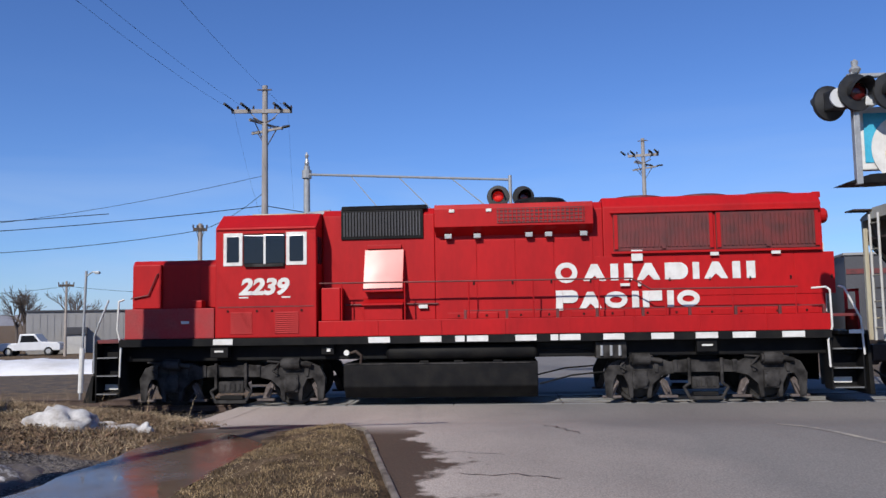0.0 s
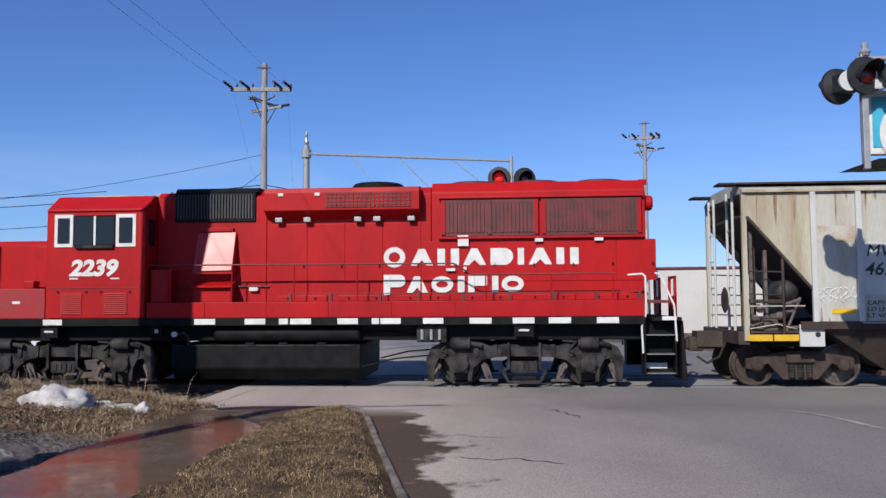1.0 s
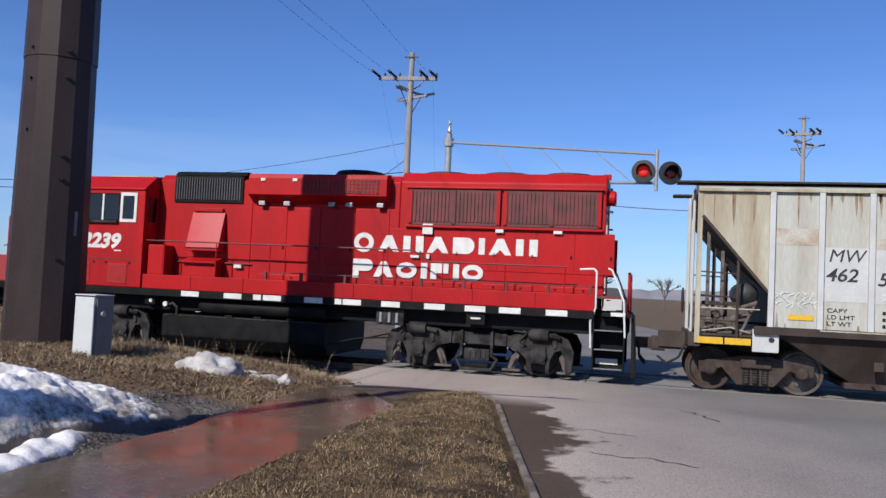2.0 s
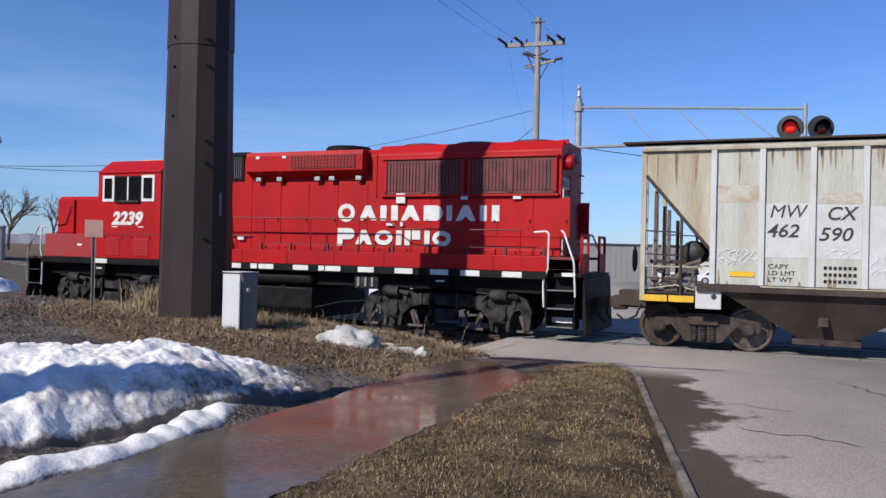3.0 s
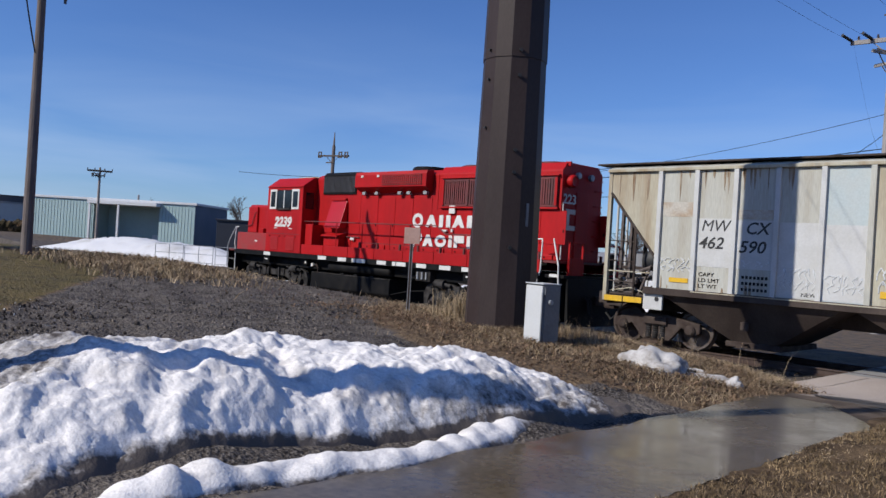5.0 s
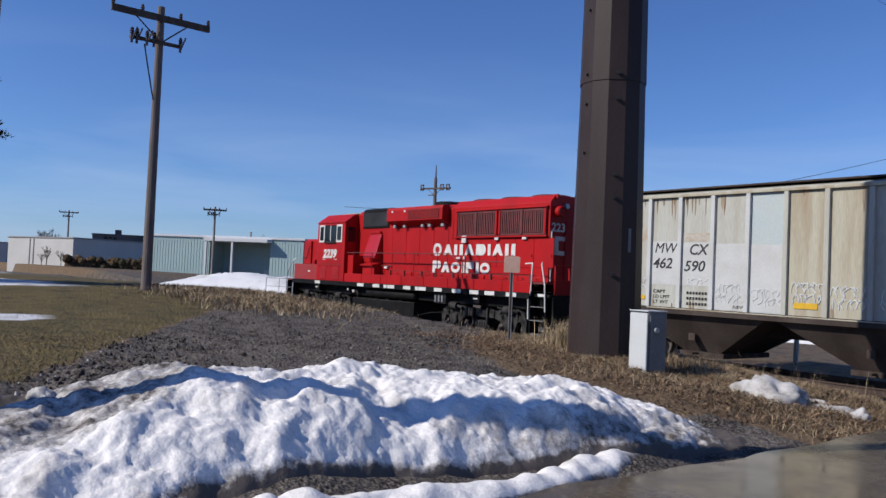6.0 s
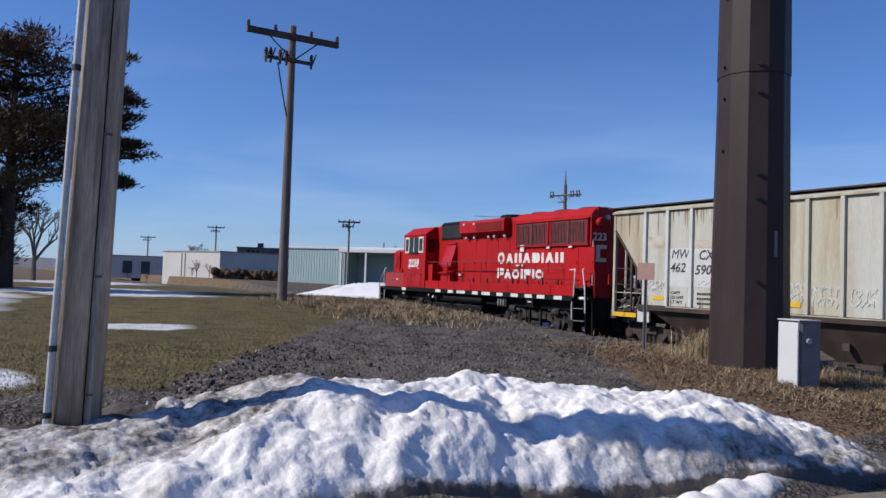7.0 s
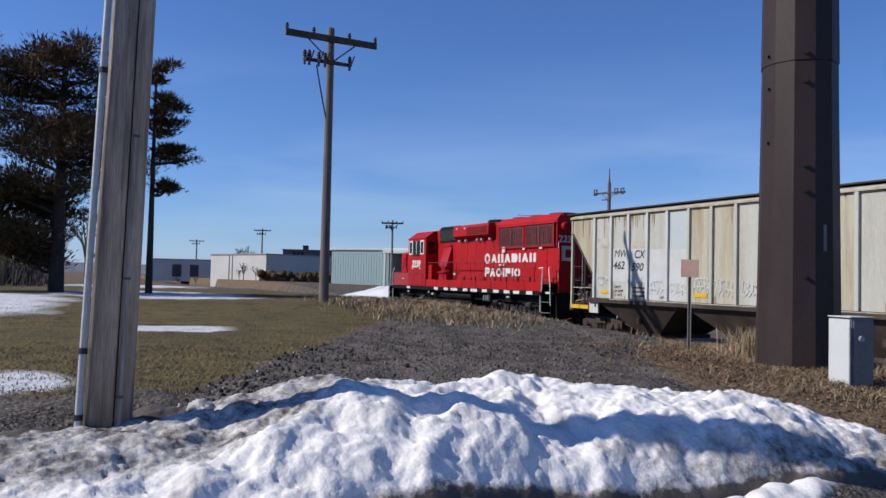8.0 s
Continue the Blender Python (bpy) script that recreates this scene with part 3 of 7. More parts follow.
def make_road():
    # the carriageway, whose edge widens past the kerb's end into the crossing
    def sides(y):
        left = road_edge(y)
        if y > 11.3:
            left = road_edge(11.3) - 3.4 * ease(y, 11.3, 14.4)
        if y > 22:
            left = -5.6 - 0.238 * (y - 22)
        return lerp(left, left + (13.0 if y < 11.3 else 17), 14)
    far_z = lambda x, y: road_z(x, y) if y < 20 else 0.012 + (ground_z(x, y) + 0.08) * ease(y, 21, 34)
    sheet("road", sides, steps([(-30, 3), (0, 0.5), (17.0, 1), (17.1, 0)]), road_z, ASPHALT, "worn grey asphalt road with wet edges", "road")
    sheet("road", sides, steps([(19.8, 0.6), (34, 4), (150, 0)]), far_z, ASPHALT, "worn grey asphalt road beyond the railway", "road")
    # asphalt patch between walk and crossing
    def apron(y):
        return lerp(-4.5 - 1.2 * ease(y, 12.5, 14.6) + 0.12 * noise.noise((0, y * 2, 0)), road_edge(11.3) - 3.4 * ease(y, 11.3, 14.4) + 0.05, 6)
    sheet("pavement", apron, steps([(11.62, 0.2), (17.0, 0)]), lambda x, y: road_z(x, y) + 0.006, ASPHALT, "grey asphalt apron beside the railway crossing", "pavement")
    for off, wide in ((6.4, 0.11),):
        sheet("trim", lambda y: [road_edge(y) + off, road_edge(y) + off + wide], steps([(-8, 1), (11.0, 0.4), (12.4, 0)]), lambda x, y: road_z(x, y) + 0.005, ROAD_PAINT, "worn pale centre line on the road", "road marking")


def make_cracks():
    """Thin tar-dark cracks that wander over the road."""
    for a, b, w in (((0.75, 12.6), (1.15, 10.9), 0.022), ((-0.35, 8.2), (0.8, 7.9), 0.02), ((-1.0, 9.6), (0.2, 9.3), 0.014)):
        n = 26
        verts, faces = [], []
        for i in range(n + 1):
            k = i / n
            x, y = a[0] + (b[0] - a[0]) * k, a[1] + (b[1] - a[1]) * k
            d = 0.16 * noise.noise((a[0] * 3 + k * 5, a[1], 2)) + 0.05 * noise.noise((k * 21, a[1], 4))
            e = w * (0.35 + abs(noise.noise((k * 9, a[0], 6)))) * clamp(8 * k) * clamp(8 * (1 - k))
            ux, uy = -(b[1] - a[1]), b[0] - a[0]
            l = math.hypot(ux, uy)
            for q in (d - e, d + e):
                px, py = x + ux / l * q, y + uy / l * q
                verts.append((px, py, road_z(px, py) + 0.004))
            if i:
                c = 2 * i
                faces.append((c - 2, c - 1, c + 1, c))
        me = bpy.data.meshes.new("crack")
        me.from_pydata(verts, [], faces)
        me.materials.append(ASPHALT_WET)
        tagged(new("trim", me), "thin tar-dark crack across the asphalt road", "road crack", kind="structure")


def make_crossing():
    # concrete panels between and beside the rails
    base = thing("crossing", "pale concrete level-crossing panels flush with the rails", "crossing", kind="structure")
    for x in np.arange(-5.8, 11.0, 2.4):
        for y0, y1 in ((TRACK_Y - 1.62, TRACK_Y - 0.80), (TRACK_Y - 0.64, TRACK_Y + 0.64), (TRACK_Y + 0.80, TRACK_Y + 1.6)):
            part("panel", B(x + 0.01, x + 2.39, y0, y1, -0.3, -0.012 + 0.006 * random.random(), bevel=0.012), CROSSING, base)


def make_track():
    prof = [(-0.068, -0.165), (0.068, -0.165), (0.068, -0.15), (0.012, -0.13), (0.012, -0.045), (0.036, -0.035), (0.036, -0.003), (-0.036, -0.003), (-0.036, -0.035), (-0.012, -0.045), (-0.012, -0.13), (-0.068, -0.15)]
    for y in (TRACK_Y - 0.7535, TRACK_Y + 0.7535):
        solid("rail", prism(bmesh.new(), [(y + a, b) for a, b in prof], -260, 120, "x"), RAIL, "rust-brown steel rail of a single track", "rail", "rails of the track")
    # ballast shoulder
    bm = prism(bmesh.new(), [(TRACK_Y - 2.7, -0.5), (TRACK_Y - 1.7, -0.20), (TRACK_Y + 1.7, -0.20), (TRACK_Y + 2.7, -0.5)], -260, -5.95, "x")
    solid("ground", bm, BALLAST, "grey crushed-stone ballast under the track", "ballast", kind="structure")
    bm = prism(bmesh.new(), [(TRACK_Y - 2.7, -0.5), (TRACK_Y - 1.7, -0.20), (TRACK_Y + 1.7, -0.20), (TRACK_Y + 2.7, -0.5)], 11.2, 120, "x")
    solid("ground", bm, BALLAST, "grey crushed-stone ballast under the track", "ballast", kind="structure")
    me = finish("sleeper", B(-0.115, 0.115, -1.3, 1.3, -0.35, -0.165, bevel=0.012), TIE)
    for i in range(110):
        ob = new("sleeper", me)
        ob.location = (-6.4 - i * 0.53, TRACK_Y + random.uniform(-0.04, 0.04), random.uniform(-0.012, 0.004))
        ob.rotation_euler.z = random.uniform(-0.02, 0.02)
        tagged(ob, "dark creosoted wooden sleeper under the rails", "sleeper", "sleepers of the track")
    # loose stones on the shoulder
    stones = bmesh.new()
    for i in range(1500):
        x, y = random.uniform(-22, -5.9), TRACK_Y - random.uniform(0.9, 3.0)
        z = ramp(TRACK_Y - y, [(0.9, -0.2), (1.7, -0.2), (2.7, -0.38), (3.2, -0.34)])
        r = random.uniform(0.02, 0.05)
        bmesh.ops.create_icosphere(stones, subdivisions=1, radius=r, matrix=Matrix.Translation((x, y, z + r * 0.4)) @ Euler((random.random() * 3, random.random() * 3, 0)).to_matrix().to_4x4() @ Matrix.Diagonal((1, 0.75, 0.6, 1)))
    solid("ballast_stones", stones, BALLAST, "loose grey ballast stones beside the rail", "stones", kind="stuff")


def make_kerb():
    base = thing("kerb", "worn concrete kerb stones along the road", "kerb", kind="structure")
    y = -4.0
    while y < 11.2:
        y1 = min(y + 1.5, 11.28)
        xa, xb = road_edge(y + 0.006), road_edge(y1 - 0.006)
        o = [(xa - 0.07, y + 0.006), (xa, y + 0.006), (xb, y1 - 0.006), (xb - 0.07, y1 - 0.006)]
        part("kerb_stone", prism(bmesh.new(), o, 0.02, 0.315 + random.uniform(-0.02, 0.008), "z", bevel=0.018), KERB, base)
        y = y1
    part("kerb_stone", prism(bmesh.new(), [(road_edge(11.3) - 0.5, 11.31), (road_edge(11.3) - 0.02, 11.31), (road_edge(11.3) - 0.2, 11.5), (road_edge(11.3) - 0.5, 11.5)], 0.02, 0.33, "z", bevel=0.018), KERB, base)


def make_walk_and_lawn():
    # concrete slabs of the walk, then the meltwater over them
    base = thing("pavement", "flooded concrete pavement slabs between lawn and snowbank", "pavement", kind="structure")
    y = -2.0
    while y < 11.4:
        y1 = min(y + 1.45, 11.6)
        part("slab", B(-4.52, -3.02, y + 0.008, y1 - 0.008, 0.05, 0.285 + random.uniform(-0.012, 0.006), bevel=0.012), CONCRETE, base)
        y = y1

    def pool(y):
        a = -4.55 - 0.12 * noise.noise((0.2, y * 1.3, 1.0)) - 0.25 * (1 - ease(y, 1, 4))
        b = -2.92 + 0.14 * noise.noise((3.2, y * 1.1, 2.0)) + 0.07 * noise.noise((1.0, y * 6, 2.0))
        k = ease(y, 9.6, 11.2)
        return lerp(a, a + (b - a) * (1 - 0.55 * k), 4)
    sheet("water", pool, steps([(-2, 0.1), (11.0, 0)]), lambda x, y: 0.300, WATER, "shallow muddy meltwater flooding the pavement", "puddle")

    def mire(y):
        k = math.sin(math.pi * clamp((y - 11.3) / 1.5))
        return lerp(-4.3 + 0.35 * noise.noise((0.4, y * 3, 5)) + 0.9 * (1 - k), -2.15 + 0.4 * noise.noise((0.9, y * 4, 8)) - 0.7 * (1 - k), 6)
    sheet("ground", mire, steps([(11.33, 0.08), (12.75, 0)]), lambda x, y: road_z(x, y) + 0.022, ASPHALT_WET, "dark wet mud between the lawn and the crossing", "mud")

    def verge(y):
        return lerp(-3.30 - 0.04 * noise.noise((2.0, y * 3, 0)), road_edge(y) - 0.055, 40)
    hump = lambda x, y: 0.262 + 0.108 * clamp((x + 3.25) / 1.0) * clamp((road_edge(y) - 0.1 - x) / 0.25) + 0.03 * noise.noise((x * 2.2, y * 2.2, 7)) * clamp((x + 3.3) / 0.4) + 0.016 * noise.noise((x * 9, y * 9, 7))
    soil = material("thin_brown_turf", (0.126, 0.0853, 0.0498), 0.95, second=(0.0537, 0.0355, 0.0221), amount=1.0, scale=2.6, fine=28, bump=1.0, fine_amount=0.5, dist=0.03, spec=0.1)
    sheet("ground", verge, steps([(-4, 0.12), (11.35, 0)]), hump, soil, "thin brown dormant turf of the verge", "verge")
    spot = lambda: (lambda y: (random.uniform(-2.95, road_edge(y) - 0.17), y))(1.5 + 9.8 * random.random())
    blades(LAWN_BLADE, "short dormant brown and green lawn blades", 30000, spot, hump, 0.018, 0.05, 0.0045, 1.1, "grass_blades", lambda x, y: noise.noise((x * 1.7, y * 1.7, 3)) + 0.5 * noise.noise((x * 5, y * 5, 1)) > -0.22)
    blades(STRAW, "bleached dead grass scraps lying on the verge", 7000, spot, hump, 0.012, 0.03, 0.004, 2.6, "dead_grass", lambda x, y: noise.noise((x * 1.1, y * 1.1, 9)) > -0.15)


def blades(mat, label, count, place, height, lo, hi, wide, lean, name="grass_blades", keep=lambda x, y: True):
    verts, faces = [], []
    for i in range(count):
        x, y = place()
        if not keep(x, y):
            continue
        z = height(x, y) - 0.006
        h, a = random.uniform(lo, hi), random.uniform(0, 2 * math.pi)
        dx, dy = math.cos(a) * wide, math.sin(a) * wide
        b, l = random.uniform(0, 2 * math.pi), h * random.uniform(0.1, lean)
        lx, ly = math.cos(b) * l, math.sin(b) * l
        k = len(verts)
        verts += [(x - dx, y - dy, z), (x + dx, y + dy, z), (x + lx * 0.4 + dx * 0.7, y + ly * 0.4 + dy * 0.7, z + h * 0.6), (x + lx * 0.4 - dx * 0.7, y + ly * 0.4 - dy * 0.7, z + h * 0.6), (x + lx, y + ly, z + h * 0.95)]
        faces += [(k, k + 1, k + 2, k + 3), (k + 3, k + 2, k + 4)]
    me = bpy.data.meshes.new(name)
    me.from_pydata(verts, [], faces)
    me.materials.append(mat)
    return tagged(new(name, me), label, "grass", kind="stuff")


# ---- snow ----
def bank_height(x, y):
    """The ploughed bank: a long broad ridge with a lumpy flat back, a gap, and a low rippled roll at its foot."""
    crest = -6.05 + 0.16 * math.sin(y * 1.3 + 0.6) - 0.05 * (y - 3.5) + 0.75 * ease(y, 5.2, 8.4) + 0.5 * (1 - ease(y, -0.6, 1.6))
    near = 0.80 + 0.10 * noise.noise((0.3, y * 1.5, 6)) + 0.15 * ease(y, 4.8, 6.2)
    wide = near if x > crest else 1.75
    k = max(0.0, 1 - abs((x - crest) / wide) ** (2.0 if x > crest else 2.6))
    top = ramp(y, [(-3.2, 0.0), (-2.2, 0.15), (0.0, 0.17), (1.2, 0.19), (1.9, 0.24), (2.6, 0.40), (4.4, 0.49), (5.4, 0.50), (6.6, 0.45), (7.6, 0.26), (8.5, 0.0)])
    h = top * k ** 0.7 * (1 + 0.40 * noise.noise((x * 0.9, y * 0.9, 1)))
    lump = 0.06 * noise.noise((x * 1.9, y * 1.5, 3)) + 0.034 * noise.noise((x * 5.0, y * 4.2, 5)) + 0.022 * noise.noise((x * 11 + y * 4, y * 7, 8)) + 0.014 * noise.noise((x * 27, y * 24, 2)) + 0.008 * noise.noise((x * 55, y * 50, 4))
    pits = -0.11 * max(0.0, noise.noise((x * 3.0, y * 2.6, 12)) - 0.12)
    # sun cups: sharp-rimmed little hollows
    cups = -0.030 * (0.45 - abs(noise.noise((x * 8.5, y * 7.5, 21)))) - 0.016 * (0.45 - abs(noise.noise((x * 17, y * 16, 31))))
    return h + (lump + pits + cups) * clamp(h / 0.16) - 0.05


def roll_height(x, y):
    """The low rippled roll that a plough left along the pavement."""
    foot = -4.86 + 0.07 * math.sin(y * 1.7) - 0.10 * ease(y, 4.5, 6.5) + 0.05 * noise.noise((0, y * 2.4, 3))
    q = max(0.0, 1 - ((x - foot) / 0.20) ** 2)
    top = 0.135 + 0.014 * math.sin(y * 15 + 3 * math.sin(y * 2.3)) + 0.05 * noise.noise((1, y * 1.6, 3)) + 0.02 * noise.noise((x * 6, y * 6, 3))
    return top * q ** 0.6 * ease(y, -1.5, 0.5) * (1 - ease(y, 5.6, 6.9)) + 0.012 * noise.noise((x * 14, y * 14, 3)) - 0.04


def bank_grit(x, y):
    """Road grit: along the foot, on the low left end, and in melted hollows."""
    h = bank_height(x, y)
    g = 0.66 * (1 - ease(h, 0.02, 0.05 + 0.12 * ease(y, 0.5, 3.0)))
    near = ease(x, -5.85, -5.3) * ease(y, 3.0, 6.0) * 0.37
    end = 0.40 * (1 - ease(y + 1.1 * (x + 5.95), 1.5, 2.9)) * ease(-x, 5.75, 6.2) + 0.04 * (1 - ease(y, 0, 2.4))
    return clamp(max(g, near, end) + 0.22 * max(0.0, noise.noise((x * 3.6, y * 3.6, 12))) + 0.10 * noise.noise((x * 1.3, y * 1.3, 9)))


def bank_mesh(name, label, xs, ys, rise):
    verts = [(x, y, max(surface_z(x, y), 0.25) + rise(x, y)) for y in ys for x in xs]
    nx = len(xs)
    faces = [(j * nx + i, j * nx + i + 1, (j + 1) * nx + i + 1, (j + 1) * nx + i) for j in range(len(ys) - 1) for i in range(nx - 1)]
    me = bpy.data.meshes.new(name)
    me.from_pydata(verts, [], faces)
    layer = me.color_attributes.new("grit", "FLOAT_COLOR", "POINT")
    grit = bank_grit if rise is bank_height else (lambda x, y: 0.55 * (1 - ease(roll_height(x, y), 0.0, 0.06)))
    layer.data.foreach_set("color", np.array([(*(grit(v[0], v[1]),) * 3, 1.0) for v in verts]).ravel())
    me.materials.append(SNOW_BANK)
    me.shade_smooth()
    tagged(new(name, me), label, "snowbank")


def make_snow():
    for nm, label, xs, ys, rise in (("snowbank", "long lumpy ploughed snowbank with grey grit", lerp(-8.0, -4.7, 170), lerp(-3.2, 8.6, 600), bank_height), ("snow_ridge", "low rippled roll of snow along the flooded pavement", lerp(-5.2, -4.55, 26), lerp(-1.8, 7.0, 300), roll_height)):
        bank_mesh(nm, label, xs, ys, rise)
    for cx, cy, rx, ry, h, label in ((-6.2, 10.75, 0.52, 0.36, 0.33, "rounded lump of old snow in dry grass"), (-5.05, 10.95, 0.13, 0.12, 0.17, "small pale chunk of snow in dry grass"), (-5.5, 11.1, 0.42, 0.22, 0.10, "thin melting snow patch in dry grass"), (-7.3, 1.75, 0.16, 0.12, 0.12, "small snow lump by the pole"), (-5.95, 11.35, 0.3, 0.12, 0.08, "thin melting snow patch in dry grass")):
        bm = bmesh.new()
        bmesh.ops.create_icosphere(bm, subdivisions=4, radius=1.0)
        for v in bm.verts:
            d = 1 + 0.34 * noise.noise(v.co * 1.6 + Vector((cx, cy, 0))) + 0.20 * noise.noise(v.co * 4.0 + Vector((cx, cy, 2))) + 0.08 * noise.noise(v.co * 10 + Vector((cx, cy, 5)))
            v.co = Vector((v.co.x * rx * d, v.co.y * ry * d, v.co.z * h * d))
        solid("snow_lump", bm, SNOW, label, "snow", smooth=True, m=Matrix.Translation((cx, cy, surface_z(cx, cy) - 0.03)))
    # the heap far along the track
    bm = bmesh.new()
    bmesh.ops.create_grid(bm, x_segments=70, y_segments=24, size=1)
    for v in bm.verts:
        a, b = v.co.x, v.co.y
        h = max(0, 1 - a * a) ** 0.6 * max(0, 1 - b * b) ** 0.7
        v.co = Vector((a * 7.5, b * 2.6, h * (1.15 + 0.4 * noise.noise((a * 4, b * 2, 1))) + 0.12 * noise.noise((a * 16, b * 6, 3)) * h - 0.1))
    pile = solid("snow_mound", bm, SNOW_FAR, "ploughed pile of white snow before the teal building", "snow", smooth=True, m=pose(-52.5, 24.6, ground_z(-52.5, 24.6) + 0.45, 0, 0, 32) @ Matrix.Diagonal((1.15, 1, 1.15, 1)))
    near = copy_thing(pile, pose(-35.2, 24.4, -0.45, 0, 0, 38))
    tagged(near, "rough heap of ploughed snow beyond the track")
    near.scale = (0.42, 0.7, 1.15)
    far = copy_thing(pile, pose(-25, 37, -0.55, 0, 0, 14))
    tagged(far, "long white snow windrow beyond the track")
    far.scale = (1.5, 0.9, 0.75)


def litter():
    """Curled fallen leaves, each a small bent blade lying on the ground."""
    verts, faces = [], []
    for i in range(17000):
        if random.random() < 0.7:
            x, y = random.uniform(-9.8, -4.4), random.gauss(10.6, 1.0)
        else:
            x, y = random.gauss(-10.8, 1.6), random.gauss(10.6, 0.9)
        if y < 8.4 or y > 13.6 or (x > -4.55 and y < 11.6) or (y < 9.3 and x > -5.2 - 0.4 * (9.3 - y)):
            continue
        z = surface_z(x, y) + random.uniform(0.0, 0.05)
        a, l, w = random.uniform(0, 6.28), random.uniform(0.02, 0.05), random.uniform(0.008, 0.02)
        c, s = math.cos(a), math.sin(a)
        t1, t2 = random.uniform(-0.02, 0.03), random.uniform(-0.02, 0.04)
        k = len(verts)
        verts += [(x - c * l, y - s * l, z + t1), (x + s * w, y - c * w, z + 0.012), (x + c * l, y + s * l, z + t2), (x - s * w, y + c * w, z + 0.012)]
        faces += [(k, k + 1, k + 3), (k + 1, k + 2, k + 3)]
    me = bpy.data.meshes.new("leaf_litter")
    me.from_pydata(verts, [], faces)
    me.materials.append(LEAVES)
    tagged(new("leaf_litter", me), "curled fallen brown leaves among dry weeds", "leaves", kind="stuff")


def make_weeds():
    def tangle():
        k = random.random()
        if k < 0.55:
            return random.uniform(-9.5, -4.5), random.gauss(11.4, 1.1)
        if k < 0.93:
            return random.gauss(-10.4, 1.3), random.gauss(12.2, 0.9)
        return random.uniform(-30, -18), 9.0 + random.gauss(2.4, 1.4)
    ok = lambda x, y: y < 15.4 and not (y < 9.0 and x > -8) and (x < -4.9 or y < 11.3)
    blades(STRAW, "matted dry straw-coloured weeds", 46000, tangle, surface_z, 0.03, 0.14, 0.0042, 2.0, "dry_weeds", ok)
    bm_keep = lambda x, y: y < 15.6
    blades(STRAW, "tall thin dry weed stalks beside the track", 260, lambda: (random.uniform(-11.5, -5.2), random.gauss(13.2, 1.0)), surface_z, 0.2, 0.55, 0.0028, 0.9, "weed_stalks", bm_keep)
    for cx, cy, r, h, cnt in ((-10.6, 11.4, 0.42, 0.62, 700), (-9.9, 11.6, 0.4, 0.4, 500), (-8.0, 11.4, 0.5, 0.3, 400)):
        blades(STRAW, "tuft of tall dry grass by the steel pole", cnt, lambda: (random.gauss(cx, r * 0.5), random.gauss(cy, r * 0.5)), surface_z, h * 0.4, h, 0.006, 0.8, "grass_tuft")
    blades(STRAW, "dry pale grass along the far track edge", 9000, lambda: (random.uniform(-34, -14), random.uniform(7.5, 14)), surface_z, 0.03, 0.12, 0.008, 2.2, "dry_grass", lambda x, y: x < -17.5 and y > 7.6 + 0.12 * (-x - 20) and y < 14.6)
    blades(LAWN_BLADE, "low dormant lawn blades on the bank", 9000, lambda: (-8.2 - 6 * random.random() ** 1.2, random.uniform(-3, 6)), surface_z, 0.02, 0.05, 0.006, 1.2, "grass_blades", lambda x, y: zones(x, y)[0] > 0.5)
    blades(STRAW, "thick pale dead grass on the mound by the track", 11000, lambda: (random.gauss(-21.5, 1.9), random.gauss(9.7, 0.8)), surface_z, 0.07, 0.24, 0.011, 1.5, "dry_grass", lambda x, y: y < 13.6)
    crumbs = bmesh.new()
    for i in range(40):
        x = -7.4 - 7.5 * random.random() ** 1.2
        y = gravel_sides(x)[0] + random.gauss(-0.1, 0.16)
        r = random.uniform(0.008, 0.02)
        bmesh.ops.create_icosphere(crumbs, subdivisions=1, radius=r, matrix=Matrix.Translation((x, y, surface_z(x, y) + r * 0.3)) @ Euler((random.random() * 3, random.random() * 3, 0)).to_matrix().to_4x4() @ Matrix.Diagonal((1.5, 0.9, 0.7, 1)))
    solid("snow_crumbs", crumbs, SNOW, "melting crumbs of snow along the lawn edge", "snow", kind="stuff")
    litter()
    # clods and gravel on the bare ridge
    stones = bmesh.new()
    for i in range(2600):
        x = -6.9 - 14 * random.random() ** 1.3
        y = random.uniform(*gravel_sides(x))
        if zones(x, y)[1] < 0.3:
            continue
        r = random.uniform(0.012, 0.036) * (1.5 if random.random() < 0.06 else 0.85)
        bmesh.ops.create_icosphere(stones, subdivisions=1, radius=r, matrix=Matrix.Translation((x, y, surface_z(x, y) + r * 0.3)) @ Euler((random.random() * 3, random.random() * 3, 0)).to_matrix().to_4x4() @ Matrix.Diagonal((1, 0.8, 0.65, 1)))
    solid("gravel_stones", stones, BALLAST, "loose grey gravel and clods on bare dirt", "stones", kind="stuff")
    clods = bmesh.new()
    for i in range(420):
        x = -7.9 - 6.5 * random.random() ** 1.2
        y = gravel_sides(x)[0] + abs(random.gauss(0, 1.1)) - 0.25
        if y > gravel_sides(x)[1]:
            continue
        r = random.uniform(0.010, 0.032)
        bmesh.ops.create_icosphere(clods, subdivisions=1, radius=r, matrix=Matrix.Translation((x, y, surface_z(x, y) + r * 0.15)) @ Euler((random.random() * 3, random.random() * 3, 0)).to_matrix().to_4x4() @ Matrix.Diagonal((1.3, 0.9, 0.7, 1)))
    solid("mud_clods", clods, MUD, "dark wet clods churned up beside the lawn", "clods", kind="stuff")


make_ground()
make_road()
make_cracks()
make_crossing()
make_track()
make_kerb()
make_walk_and_lawn()
make_snow()
make_weeds()


